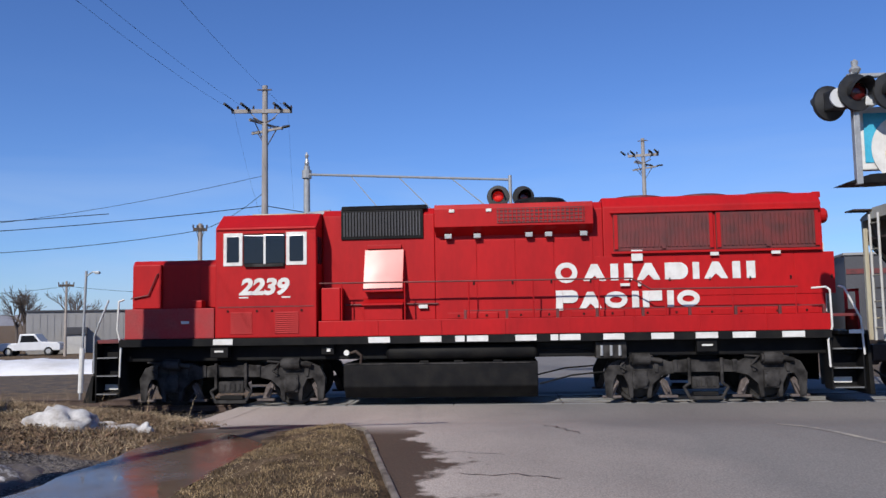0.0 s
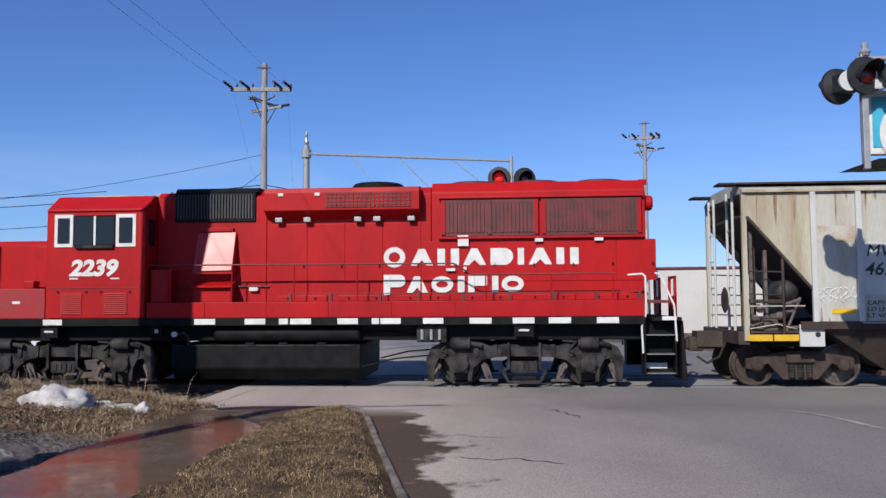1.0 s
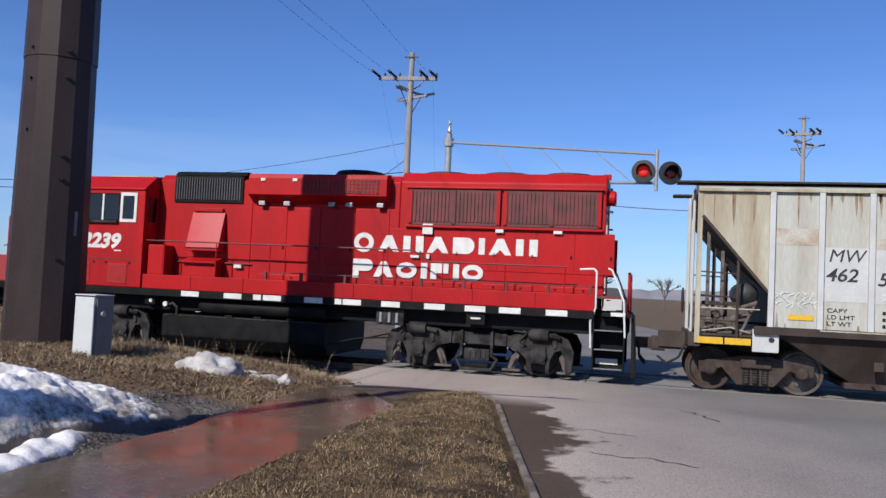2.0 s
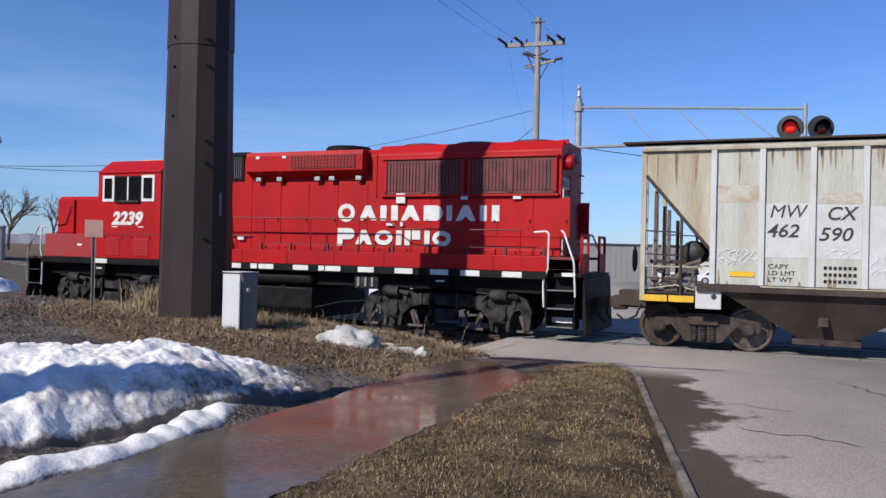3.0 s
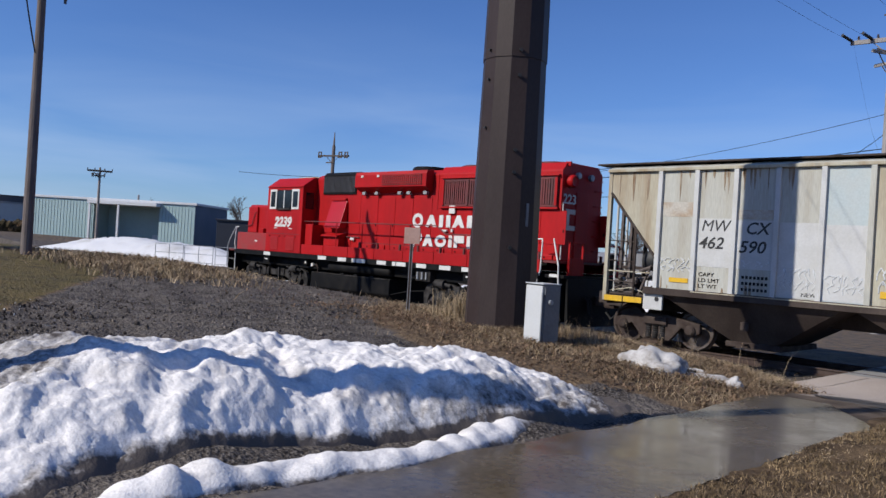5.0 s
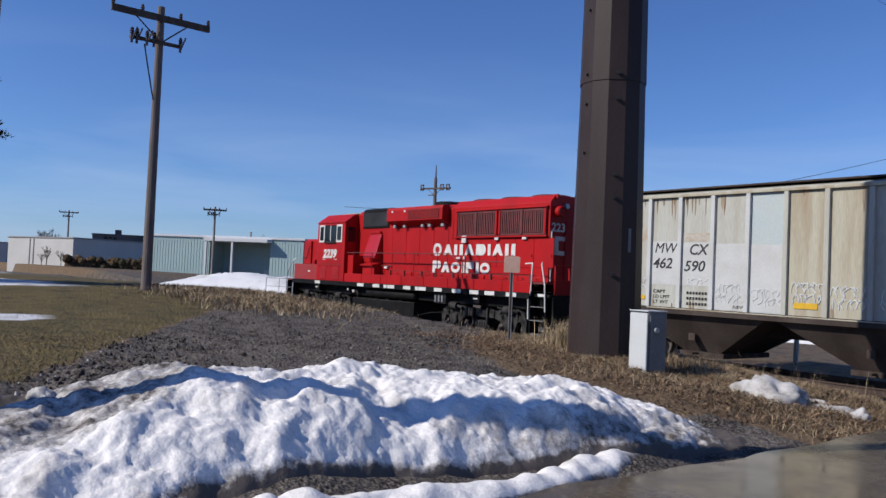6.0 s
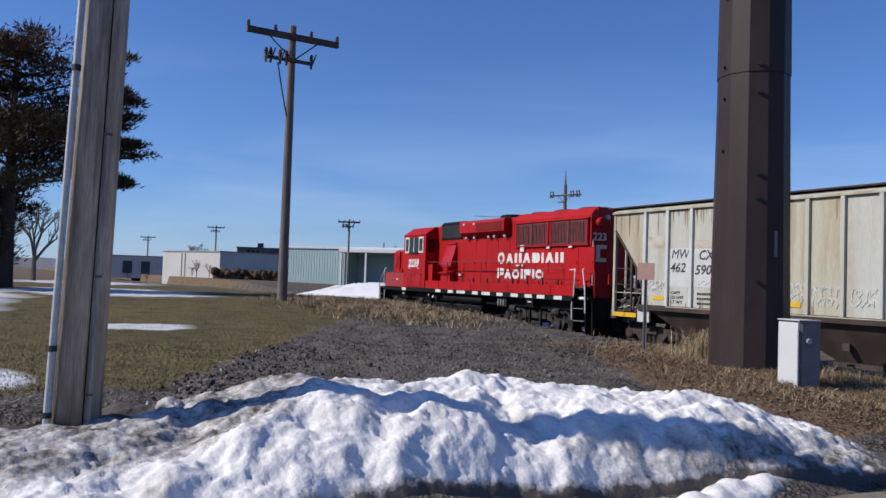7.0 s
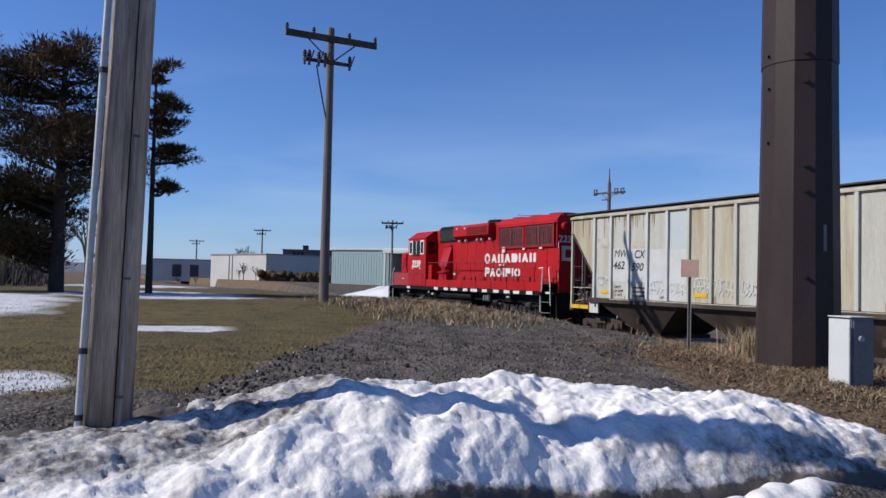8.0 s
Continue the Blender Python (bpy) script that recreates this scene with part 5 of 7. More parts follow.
def make_loco_truck(loco, cx):
    tr = new("truck")
    tr.parent = loco
    tr.location = (cx, 0, 0)
    wb = 1.3715
    for s in (-1, 1):
        y0, y1 = s * 1.06, s * 1.20
        # drop-equaliser frame: two humps over the axles, low middle
        half = [(0.0, 0.90), (0.38, 0.93), (0.72, 0.88), (0.95, 0.97), (1.70, 0.99), (2.0, 0.87), (2.13, 0.62), (2.09, 0.15), (1.96, 0.12), (1.93, 0.46), (1.85, 0.62), (1.72, 0.60), (1.62, 0.40), (1.60, 0.12), (1.52, 0.12), (1.52, 0.30), (1.22, 0.30), (1.22, 0.12), (1.14, 0.12), (1.10, 0.40), (0.90, 0.58), (0.60, 0.65), (0.0, 0.66)]
        o = half + [(-x, z) for x, z in half[-2:0:-1]]
        part("side_frame", prism(bmesh.new(), o, min(y0, y1), max(y0, y1), "y", bevel=0.015), TRUCK_GREY, tr)
        for x in (-1.02, -0.62, 0.62, 1.02, 1.72, -1.72):
            part("rib", prism(bmesh.new(), [(x - 0.035, 0.66), (x + 0.035, 0.66), (x + 0.05, 0.92), (x - 0.05, 0.92)], *sorted((s * 1.20, s * 1.235)), "y", bevel=0.008), TRUCK_GREY, tr)
        # hanging spring basket
        bm = bmesh.new()
        for q in (-1, 1):
            box(bm, q * 0.34 - 0.03, q * 0.34 + 0.03, s * 1.24 - 0.03, s * 1.24 + 0.03, 0.40, 0.96, 0.008)
            tube(bm, [(q * 0.34, s * 1.24, 0.42), (q * 0.46, s * 1.24, 0.34), (q * 0.34, s * 1.24, 0.12)], 0.032, 8)
        box(bm, -0.36, 0.36, s * 1.24 - 0.05, s * 1.24 + 0.05, 0.08, 0.15, 0.01)
        part("swing_hanger", bm, TRUCK_GREY, tr)
        bm = B(-0.29, 0.29, *sorted((s * 1.10, s * 1.235)), 0.30, 0.56, bevel=0.04)
        for i in range(4):
            box(bm, -0.20 + i * 0.115, -0.135 + i * 0.115, s * 1.24 - 0.02, s * 1.24 + 0.02, 0.36, 0.51, 0.006)
        part("leaf_spring", bm, TRUCK_GREY, tr)
        part("spring_seat", B(-0.26, 0.26, *sorted((s * 1.05, s * 1.22)), 0.16, 0.24, bevel=0.01), BLACK, tr)
        for x in (-wb, wb):
            bm = B(x - 0.16, x + 0.16, s * 1.16 - 0.10, s * 1.16 + 0.10, 0.31, 0.70, bevel=0.04)
            lathe(bm, [(0.17, s * 1.25), (0.17, s * 1.285), (0.13, s * 1.30), (0.05, s * 1.31)], (x, 0, 0.508), "y", 22)
            for i in range(4):
                a = math.pi / 4 + i * math.pi / 2
                rod(bm, (x + 0.15 * math.cos(a), s * 1.24, 0.508 + 0.15 * math.sin(a)), (x + 0.15 * math.cos(a), s * 1.30, 0.508 + 0.15 * math.sin(a)), 0.02, sides=6)
            part("journal_box", bm, TRUCK_GREY, tr)
            bm = rod(bmesh.new(), (x - 0.17, s * 1.27, 0.95), (x + 0.21, s * 1.27, 0.95), 0.125, sides=18)
            rod(bm, (x + 0.21, s * 1.27, 0.95), (x + 0.46, s * 1.27, 0.90), 0.05)
            rod(bm, (x - 0.22, s * 1.27, 0.95), (x - 0.17, s * 1.27, 0.95), 0.09, sides=14)
            part("brake_cylinder", bm, TRUCK_GREY, tr)
            rod_bm = tube(bmesh.new(), [(x - 0.55, s * 1.25, 1.0), (x - 0.25, s * 1.26, 0.98), (x - 0.42, s * 1.26, 0.80), (x - 0.30, s * 1.26, 0.72)], 0.022, 6)
            part("brake_pipe", rod_bm, TRUCK_GREY, tr)
            for q in (-1, 1):
                xs = x + q * 0.60
                bm = prism(bmesh.new(), [(xs - q * 0.06, 0.17), (xs + q * 0.09, 0.17), (xs + q * 0.0, 0.46), (xs - q * 0.10, 0.54), (xs - q * 0.17, 0.46)], *sorted((s * 1.02, s * 1.12)), "y", bevel=0.015)
                box(bm, xs - 0.20, xs + 0.20, s * 1.13 - 0.05, s * 1.13 + 0.05, 0.115, 0.17, 0.015)
                rod(bm, (xs, s * 1.16, 0.24), (xs - q * 0.10, s * 1.16, 0.42), 0.03, sides=8)
                part("brake_shoe", bm, RIGGING, tr)
    part("bolster", B(-0.32, 0.32, -1.0, 1.0, 0.55, 1.02, bevel=0.03), BLACK, tr)
    out = []
    for x in (-wb, wb):
        w = part("wheelset", wheelset(0.508), WHEEL_DARK, tr)
        w.location = (x, 0, 0.508)
        out.append(w)
    return tr, out


def louvre(loco, x0, x1, z0, z1, y, n, mat=RED):
    p = part("louvre", B(x0 - 0.02, x1 + 0.02, min(y, y * 0.99), max(y, y * 0.99), z0 - 0.02, z1 + 0.02), mat, loco)
    s = -1 if y < 0 else 1
    for i in range(n):
        z = z0 + (z1 - z0) * (i + 0.5) / n
        h = (z1 - z0) / n * 0.38
        part("slat", prism(bmesh.new(), [(y, z + h), (y + s * 0.018, z - h), (y, z - h)], x0, x1, "x"), mat, p)
    return p


def make_loco():
    loco = thing("locomotive", "bright red diesel freight locomotive with white block lettering", "locomotive")
    wheels = []
    # frame and sill
    part("frame", B(-8.95, 7.65, -1.2, 1.2, 1.02, 1.40, bevel=0.02), BLACK, loco)
    for s in (-1, 1):
        part("sill", B(-8.4, 6.95, s * 1.50 - 0.05, s * 1.50 + 0.05, 1.36, 1.525, bevel=0.006), BLACK, loco)
        for a, b in ((-6.25, -5.81), (-2.79, -2.32), (-1.66, -1.20), (-0.90, -0.70), (-0.65, -0.19), (0.39, 0.84), (1.14, 1.30), (1.33, 1.77), (2.25, 2.69), (3.25, 3.72), (4.17, 4.63), (4.93, 5.40), (5.94, 6.40)):
            part("reflector", B(a, b, s * 1.553 - 0.004, s * 1.553 + 0.004, 1.385, 1.51), WHITE, loco, "white reflective plate")
        part("side_sill", B(-3.9, 6.95, s * 1.47 - 0.04, s * 1.47 + 0.04, 1.53, 1.87, bevel=0.01), RED, loco)
        for x in np.arange(-2.6, 6.9, 1.38):
            part("seam", B(x - 0.02, x + 0.02, s * 1.517 - 0.008, s * 1.517 + 0.008, 1.535, 1.865), RED, loco)
    part("walkway", B(-3.9, 7.55, -1.46, 1.46, 1.80, 1.86, bevel=0.005), RED_DARK, loco)
    part("deck", B(-8.95, -3.9, -1.46, 1.46, 1.45, 1.53, bevel=0.005), RED_DARK, loco)
    # nose
    part("nose", prism(bmesh.new(), [(-0.98, 1.55), (-0.98, 3.22), (-0.88, 3.32), (0.88, 3.32), (0.98, 3.22), (0.98, 1.55)], -8.38, -6.22, "x", bevel=0.03), RED, loco)
    part("nose_door", B(-8.30, -7.66, -1.06, -0.985, 2.22, 3.22, bevel=0.02), RED, loco)
    part("nose_panel", B(-6.75, -6.28, -1.04, -0.985, 2.22, 3.18, bevel=0.02), RED, loco)
    part("headlight", B(-8.45, -8.37, -0.28, 0.28, 2.9, 3.15, bevel=0.03), BLACK, loco)
    for s in (-1, 1):
        part("side_box", B(-8.30, -6.25, s * 1.24 - 0.26, s * 1.24 + 0.26, 1.53, 2.20, bevel=0.02), RED_DUSTY, loco, "dust-dulled red side box")
    part("label_plate", B(-7.0, -6.82, -1.512, -1.502, 1.86, 1.92), WHITE, loco)
    part("filler", B(-6.80, -6.55, -1.45, -1.2, 2.20, 2.38, bevel=0.03), RED, loco)
    part("nose_rail", tube(bmesh.new(), [(-8.35, -1.10, 2.45), (-7.95, -1.10, 2.52), (-7.75, -1.10, 2.98), (-7.70, -1.0, 3.05)], 0.016), RED_DARK, loco)
    # cab
    o = [(-1.53, 1.53), (-1.53, 3.97), (-1.05, 4.31), (1.05, 4.31), (1.53, 3.97), (1.53, 1.53)]
    cab = part("cab", prism(bmesh.new(), o, -6.22, -3.94, "x", bevel=0.025), RED, loco)
    for s in (-1, 1):
        part("drip_rail", B(-6.2, -3.96, s * 1.55 - 0.015, s * 1.55 + 0.015, 3.92, 3.955, bevel=0.006), RED, cab)
        part("belt_seam", B(-6.15, -4.0, s * 1.535 - 0.005, s * 1.535 + 0.005, 2.20, 2.22), RED_DARK, cab)
    for s in (-1, 1):
        y = s * 1.53
        def flat(name, x0, x1, z0, z1, d, mat, parent, label=""):
            return part(name, B(x0, x1, min(y + s * 0.002, y + s * d), max(y + s * 0.002, y + s * d), z0, z1, bevel=0.003), mat, parent, label)
        for x0, x1 in ((-6.03, -5.60), (-4.61, -4.15)):
            w = flat("cab_window", x0, x1, 3.12, 3.85, 0.02, WHITE, loco, "cab window with thick white frame")
            flat("pane", x0 + 0.075, x1 - 0.075, 3.20, 3.77, 0.028, GLASS_DARK, w)
        w = flat("cab_window", -5.585, -4.63, 3.13, 3.83, 0.012, BLACK, loco, "dark sliding cab window")
        flat("pane", -5.56, -5.13, 3.17, 3.79, 0.02, GLASS_DARK, w)
        flat("pane", -5.06, -4.65, 3.17, 3.79, 0.022, GLASS_DARK, w)
        flat("mullion", -5.12, -5.07, 3.15, 3.81, 0.03, WHITE, w)
        flat("armrest", -5.54, -4.66, 3.09, 3.155, 0.07, TRUCK_GREY, w)
        for x0, x1 in ((-5.86, -5.38), (-4.86, -4.34)):
            louvre(loco, x0, x1, 1.62, 2.10, y - s * 0.002 + s * 0.006, 11)
        for x in (-5.93, -5.27, -4.93, -4.27):
            part("bolt", B(x - 0.02, x + 0.02, min(y, y + s * 0.02), max(y, y + s * 0.02), 2.10, 2.14), BLACK, loco)
    lettering("road_number", "2239", 0.48, WHITE, loco, Matrix.Translation((-5.67, -1.537, 2.49)) @ Matrix.Rotation(radians(90), 4, "X"), 0.22, 1.12, 0.022)
    for x in (-5.67, -4.72):
        part("stencil_bar", B(x, x + 0.2, -1.539, -1.533, 2.40, 2.43), WHITE, loco)
    # rear cab windows and door towards the long hood
    part("cab_window", B(-3.945, -3.925, -1.40, -1.05, 3.15, 3.75, bevel=0.004), GLASS_DARK, loco)
    part("roof_box", B(-5.7, -4.4, -0.55, 0.55, 4.31, 4.40, bevel=0.02), HOPPER_B, loco, "pale cooling unit on the cab roof")
    part("horn", rod(bmesh.new(), (-4.3, -0.2, 4.42), (-3.9, -0.2, 4.42), 0.05, 0.09), GALV, loco)
    part("antenna", rod(bmesh.new(), (-5.95, 0, 4.3), (-5.95, 0, 4.45), 0.03), BLACK, loco)
    # long hood
    H = 0.93
    part("hood_front", prism(bmesh.new(), [(-H, 1.86), (-H, 4.25), (-H + 0.16, 4.40), (H - 0.16, 4.40), (H, 4.25), (H, 1.86)], -3.93, -1.37, "x", bevel=0.02), RED, loco)
    part("hood_middle", prism(bmesh.new(), [(-H, 1.86), (-H, 4.28), (-H + 0.15, 4.44), (H - 0.15, 4.44), (H, 4.28), (H, 1.86)], -1.365, 2.385, "x", bevel=0.02), RED, loco)
    part("hood_rear", prism(bmesh.new(), [(-H, 1.86), (-H, 4.30), (-H + 0.20, 4.53), (H - 0.20, 4.53), (H, 4.30), (H, 1.86)], 2.39, 7.10, "x", bevel=0.03), RED, loco)
    for s in (-1, 1):
        y = s * H
        lo, hi = sorted((y, y + s * 0.04))
        g = part("dynamic_grille", B(-3.50, -1.62, lo, hi, 3.70, 4.36, bevel=0.015), BLACK, loco, "black slatted intake grille")
        for i in range(26):
            x = -3.44 + i * 0.069
            a, b = sorted((y + s * 0.04, y + s * 0.065))
            part("slat", B(x, x + 0.03, a, b, 3.77, 4.32), DARK_WALL, g)
    part("hatch", prism(bmesh.new(), [(-0.98, 4.37), (-0.86, 4.48), (0.86, 4.48), (0.98, 4.37)], -3.5, -1.55, "x", bevel=0.015), BLACK, loco, "black roof hatch")
    # blower duct
    for s in (-1, 1):
        o = [(s * 0.93, 3.72), (s * 0.93, 4.44), (s * 1.22, 4.40), (s * 1.26, 4.30), (s * 1.26, 3.90)]
        d = part("blower_duct", prism(bmesh.new(), o, -1.34, 2.15, "x", bevel=0.012), RED, loco)
        a, b = sorted((s * 1.255, s * 1.275))
        mesh = part("mesh_screen", B(0.05, 1.96, a, b, 3.955, 4.29), RED_DARK, d, "dark red mesh screen")
        for i in range(20):
            x = 0.09 + i * 0.096
            a, b = sorted((s * 1.272, s * 1.290))
            part("bar", B(x, x + 0.022, a, b, 3.965, 4.28), RED, mesh)
        for i in range(4):
            a, b = sorted((s * 1.272, s * 1.288))
            z = 4.00 + i * 0.082
            part("bar", B(0.06, 1.95, a, b, z, z + 0.016), RED, mesh)
        for x in (-1.05, -0.4, 0.75, 1.18, 1.95):
            part("lifting_bracket", B(x - 0.08, x + 0.08, s * 1.05 - 0.05, s * 1.05 + 0.05, 3.66, 3.76, bevel=0.01), GALV, d)
        for x in (-0.95, -0.13):
            part("lift_eye", B(x - 0.06, x + 0.06, s * 1.275 - 0.01, s * 1.275 + 0.01, 4.22, 4.29, bevel=0.01), WHITE, d)
        # radiator shutters
        for x0, x1 in ((2.66, 4.72), (4.88, 6.96)):
            a, b = sorted((s * 0.925, s * 0.985))
            fr = part("radiator_frame", B(x0 - 0.05, x1 + 0.05, a, b, 3.30, 4.13, bevel=0.008), RED_DARK, loco, "dirty red radiator shutter frame")
            n = 24
            for i in range(n):
                x = x0 + (x1 - x0) * i / n
                a, b = sorted((s * 0.982, s * (1.005 + 0.006 * (i % 2))))
                part("slat", B(x, x + (x1 - x0) / n * 0.62, a, b, 3.38, 4.06), RED_DARK, fr)
            for k in (0.0, 0.5, 1.0):
                x = x0 + (x1 - x0) * k
                a, b = sorted((s * 0.98, s * 1.02))
                part("mullion", B(x - 0.04, x + 0.04, a, b, 3.34, 4.10), RED_DARK if k == 0.5 else RED, fr)
        a, b = sorted((s * 0.93, s * 1.03))
        part("rain_ledge", B(2.55, 7.05, a, b, 3.24, 3.29, bevel=0.008), RED, loco)
        part("rain_ledge", B(2.55, 7.05, a, b, 4.14, 4.18, bevel=0.008), RED, loco)
        # hinged engine doors as shallow panels
        for i, x in enumerate(np.arange(-1.28, 6.8, 0.86)):
            a, b = sorted((s * 0.931, s * 0.945))
            part("engine_door", B(x + 0.012, x + 0.848, a, b, 2.30, 3.20 if x > 2 else 3.62, bevel=0.006), RED, loco)
            part("door_latch", B(x + 0.76, x + 0.80, min(a, b) - 0.012, max(a, b) + 0.012, 2.62, 2.70, bevel=0.004), BLACK, loco)
        for x in np.arange(-1.25, 6.6, 1.38):
            a, b = sorted((s * 0.935, s * 0.975))
            part("locker", B(x + 0.14, x + 1.28, a, b, 1.87, 2.01, bevel=0.015), RED, loco)
            for dx in (0.4, 1.02):
                a2, b2 = sorted((s * 0.972, s * 0.990))
                part("bolt", B(x + dx - 0.02, x + dx + 0.02, a2, b2, 1.92, 1.96), BLACK, loco)
        part("equipment_box", B(-3.86, -3.44, *sorted((s * 0.935, s * 1.40)), 1.87, 2.60, bevel=0.02), RED, loco)
        part("conduit", tube(bmesh.new(), [(-3.4, s * 0.96, 2.22), (-1.3, s * 0.96, 2.22)], 0.02), RED_DARK, loco)
    # tilted filter cover
    cover = part("filter_cover", prism(bmesh.new(), [(-0.935, 3.45), (-0.98, 3.46), (-1.248, 2.56), (-1.248, 2.50), (-0.935, 2.50)], -2.96, -2.06, "x", bevel=0.012), RED_GLOSS, loco, "sloping glossy red filter cover")
    cover.data.transform(Matrix.Translation((-2.51, -1.1, 0)) @ Matrix.Rotation(radians(-1.25), 4, "Z") @ Matrix.Translation((2.51, 1.1, 0)))
    part("cover_hinge", B(-2.9, -2.12, -1.02, -0.935, 3.47, 3.56, bevel=0.012), RED, loco)
    part("filter_box", B(-2.94, -2.08, -1.25, -0.935, 1.87, 2.24, bevel=0.015), RED, loco)
    part("filter_lip", prism(bmesh.new(), [(-0.935, 2.36), (-1.36, 2.24), (-1.36, 2.20), (-0.935, 2.20)], -2.97, -2.05, "x"), RED, loco)
    # wordmark as plain white shapes: discs, wedges, bars and blocks
    def shape(outline):
        part("wordmark_shape", prism(bmesh.new(), outline, -0.957, -0.944, "y"), WHITE, loco, "plain white wordmark shape")
    def bar(x0, x1, z0, z1):
        shape([(x0, z0), (x1, z0), (x1, z1), (x0, z1)])
    def wedge(x0, x1, z0, z1):
        c = (x0 + x1) / 2
        shape([(x0, z0), (x0 + 0.14, z0), (c, z0 + (z1 - z0) * 0.32), (x1 - 0.14, z0), (x1, z0), (c + 0.07, z1), (c - 0.07, z1)])
    def half_round(x0, x1, z0, z1):
        c, k = (z0 + z1) / 2, (z1 - z0) / 2
        shape([(x0, z0), (x1 - k, z0)] + [(x1 - k + k * math.cos(radians(a)), c + k * math.sin(radians(a))) for a in range(-75, 90, 15)] + [(x1 - k, z1), (x0, z1)])
    def ring(x0, x1, z0, z1, w=0.115):
        cx, cz, a0, b0 = (x0 + x1) / 2, (z0 + z1) / 2, (x1 - x0) / 2, (z1 - z0) / 2
        n = 16
        turn_ = [2 * math.pi * k / n for k in range(n)]
        bm = bmesh.new()
        rows = [[bm.verts.new((cx + (a0 - d) * math.cos(a), y, cz + (b0 - d) * math.sin(a))) for a in turn_] for d, y in ((0, -0.957), (w, -0.957), (w, -0.944), (0, -0.944))]
        for p, q in zip(rows, rows[1:] + rows[:1]):
            for k in range(n):
                bm.faces.new((p[k], p[(k + 1) % n], q[(k + 1) % n], q[k]))
        bmesh.ops.recalc_face_normals(bm, faces=bm.faces[:])
        part("wordmark_shape", bm, WHITE, loco, "plain white wordmark shape")
    z0, z1 = 2.66, 3.03
    ring(1.31, 1.80, 2.62, 3.08)
    wedge(1.92, 2.42, z0, z1), wedge(3.09, 3.60, z0, z1), wedge(4.54, 5.05, z0, z1)
    for x in (2.52, 5.15):
        bar(x, x + 0.17, z0, z1), bar(x + 0.30, x + 0.485, z0, z1)
    half_round(3.70, 4.20, z0, z1)
    bar(4.30, 4.44, z0, z1)
    z0, z1 = 2.05, 2.42
    bar(1.31, 1.46, 2.02, 2.46), half_round(1.465, 1.80, 2.18, 2.46)
    wedge(1.82, 2.31, z0, z1)
    ring(2.37, 2.87, z0, z1), ring(3.94, 4.43, z0, z1)
    bar(2.97, 3.12, z0, z1), bar(3.73, 3.87, z0, z1)
    bar(3.20, 3.34, z0, z1), bar(3.345, 3.62, z1 - 0.22, z1)
    for x, z, w, h in ((2.98, 3.08, 0.24, 0.24), (4.68, 3.16, 0.18, 0.10), (5.98, 3.17, 0.19, 0.11), (2.72, 2.53, 0.2, 0.06), (-1.74, 2.12, 0.2, 0.08), (4.32, 1.72, 0.15, 0.05), (6.62, 1.72, 0.15, 0.10), (3.1, 2.52, 0.07, 0.10)):
        part("notice_plate", B(x, x + w, -1.02, -0.975, z, z + h, bevel=0.003), WHITE, loco, "small pale notice plate")
    # roof
    for x in (1.05,):
        bm = lathe(bmesh.new(), [(0.62, 4.42), (0.62, 4.56), (0.56, 4.62), (0.1, 4.64)], (x, 0, 0), "z", 28)
        part("roof_fan", bm, BLACK, loco, "black roof fan housing")
    for x in (3.3, 4.75, 6.2):
        part("roof_fan", lathe(bmesh.new(), [(0.62, 4.50), (0.62, 4.58), (0.55, 4.60), (0.1, 4.60)], (x, 0, 0), "z", 28), RED_DARK, loco)
    part("exhaust_stack", B(-0.9, -0.5, -0.25, 0.25, 4.43, 4.52, bevel=0.02), BLACK, loco)
    # tanks
    o = [(-1.38, 0.90), (-1.36, 0.94), (1.36, 0.94), (1.38, 0.90), (1.38, 0.42), (1.15, 0.16), (-1.15, 0.16), (-1.38, 0.42)]
    part("fuel_tank", prism(bmesh.new(), o, -3.38, 0.86, "x", bevel=0.03), BLACK, loco)
    for s in (-1, 1):
        bm = lathe(bmesh.new(), [(0.05, -2.45), (0.14, -2.41), (0.175, -2.34), (0.175, 0.78), (0.14, 0.84), (0.05, 0.87)], (0, s * 1.24, 1.16), "x", 22)
        part("air_reservoir", bm, BLACK, loco, smooth=True)
        for x in (-1.6, -0.85, 0.0):
            part("tank_strap", B(x - 0.1, x + 0.1, s * 1.30 - 0.10, s * 1.30 + 0.10, 0.93, 0.98, bevel=0.01), BLACK, loco)
        part("tank_ledge", B(-3.3, 0.8, s * 1.385 - 0.012, s * 1.385 + 0.012, 0.905, 0.93), TRUCK_GREY, loco)
        bm = B(-3.86, -3.58, s * 1.32 - 0.10, s * 1.32 + 0.10, 1.14, 1.36, bevel=0.015)
        part("junction_box", bm, BLACK, loco)
        part("box_label", B(-3.74, -3.66, *sorted((s * 1.421, s * 1.426)), 1.20, 1.28), WHITE, loco)
        part("fuel_filler", tube(bmesh.new(), [(-3.25, s * 1.3, 1.15), (-3.1, s * 1.38, 1.2), (-2.98, s * 1.38, 1.1), (-3.0, s * 1.36, 0.92)], 0.03), RUSTY, loco)
        part("filler_cap", lathe(bmesh.new(), [(0.06, s * 1.36), (0.06, s * 1.42)], (-3.3, 0, 1.17), "y", 14), WHITE, loco)
        part("bracket", B(-6.33, -5.93, s * 1.40 - 0.10, s * 1.40 + 0.10, 1.10, 1.36, bevel=0.015), BLACK, loco)
        part("bracket", B(4.2, 4.62, s * 1.40 - 0.10, s * 1.40 + 0.10, 1.10, 1.36, bevel=0.015), BLACK, loco)
        part("box_label", B(-6.24, -6.04, *sorted((s * 1.501, s * 1.506)), 1.22, 1.26), WHITE, loco)
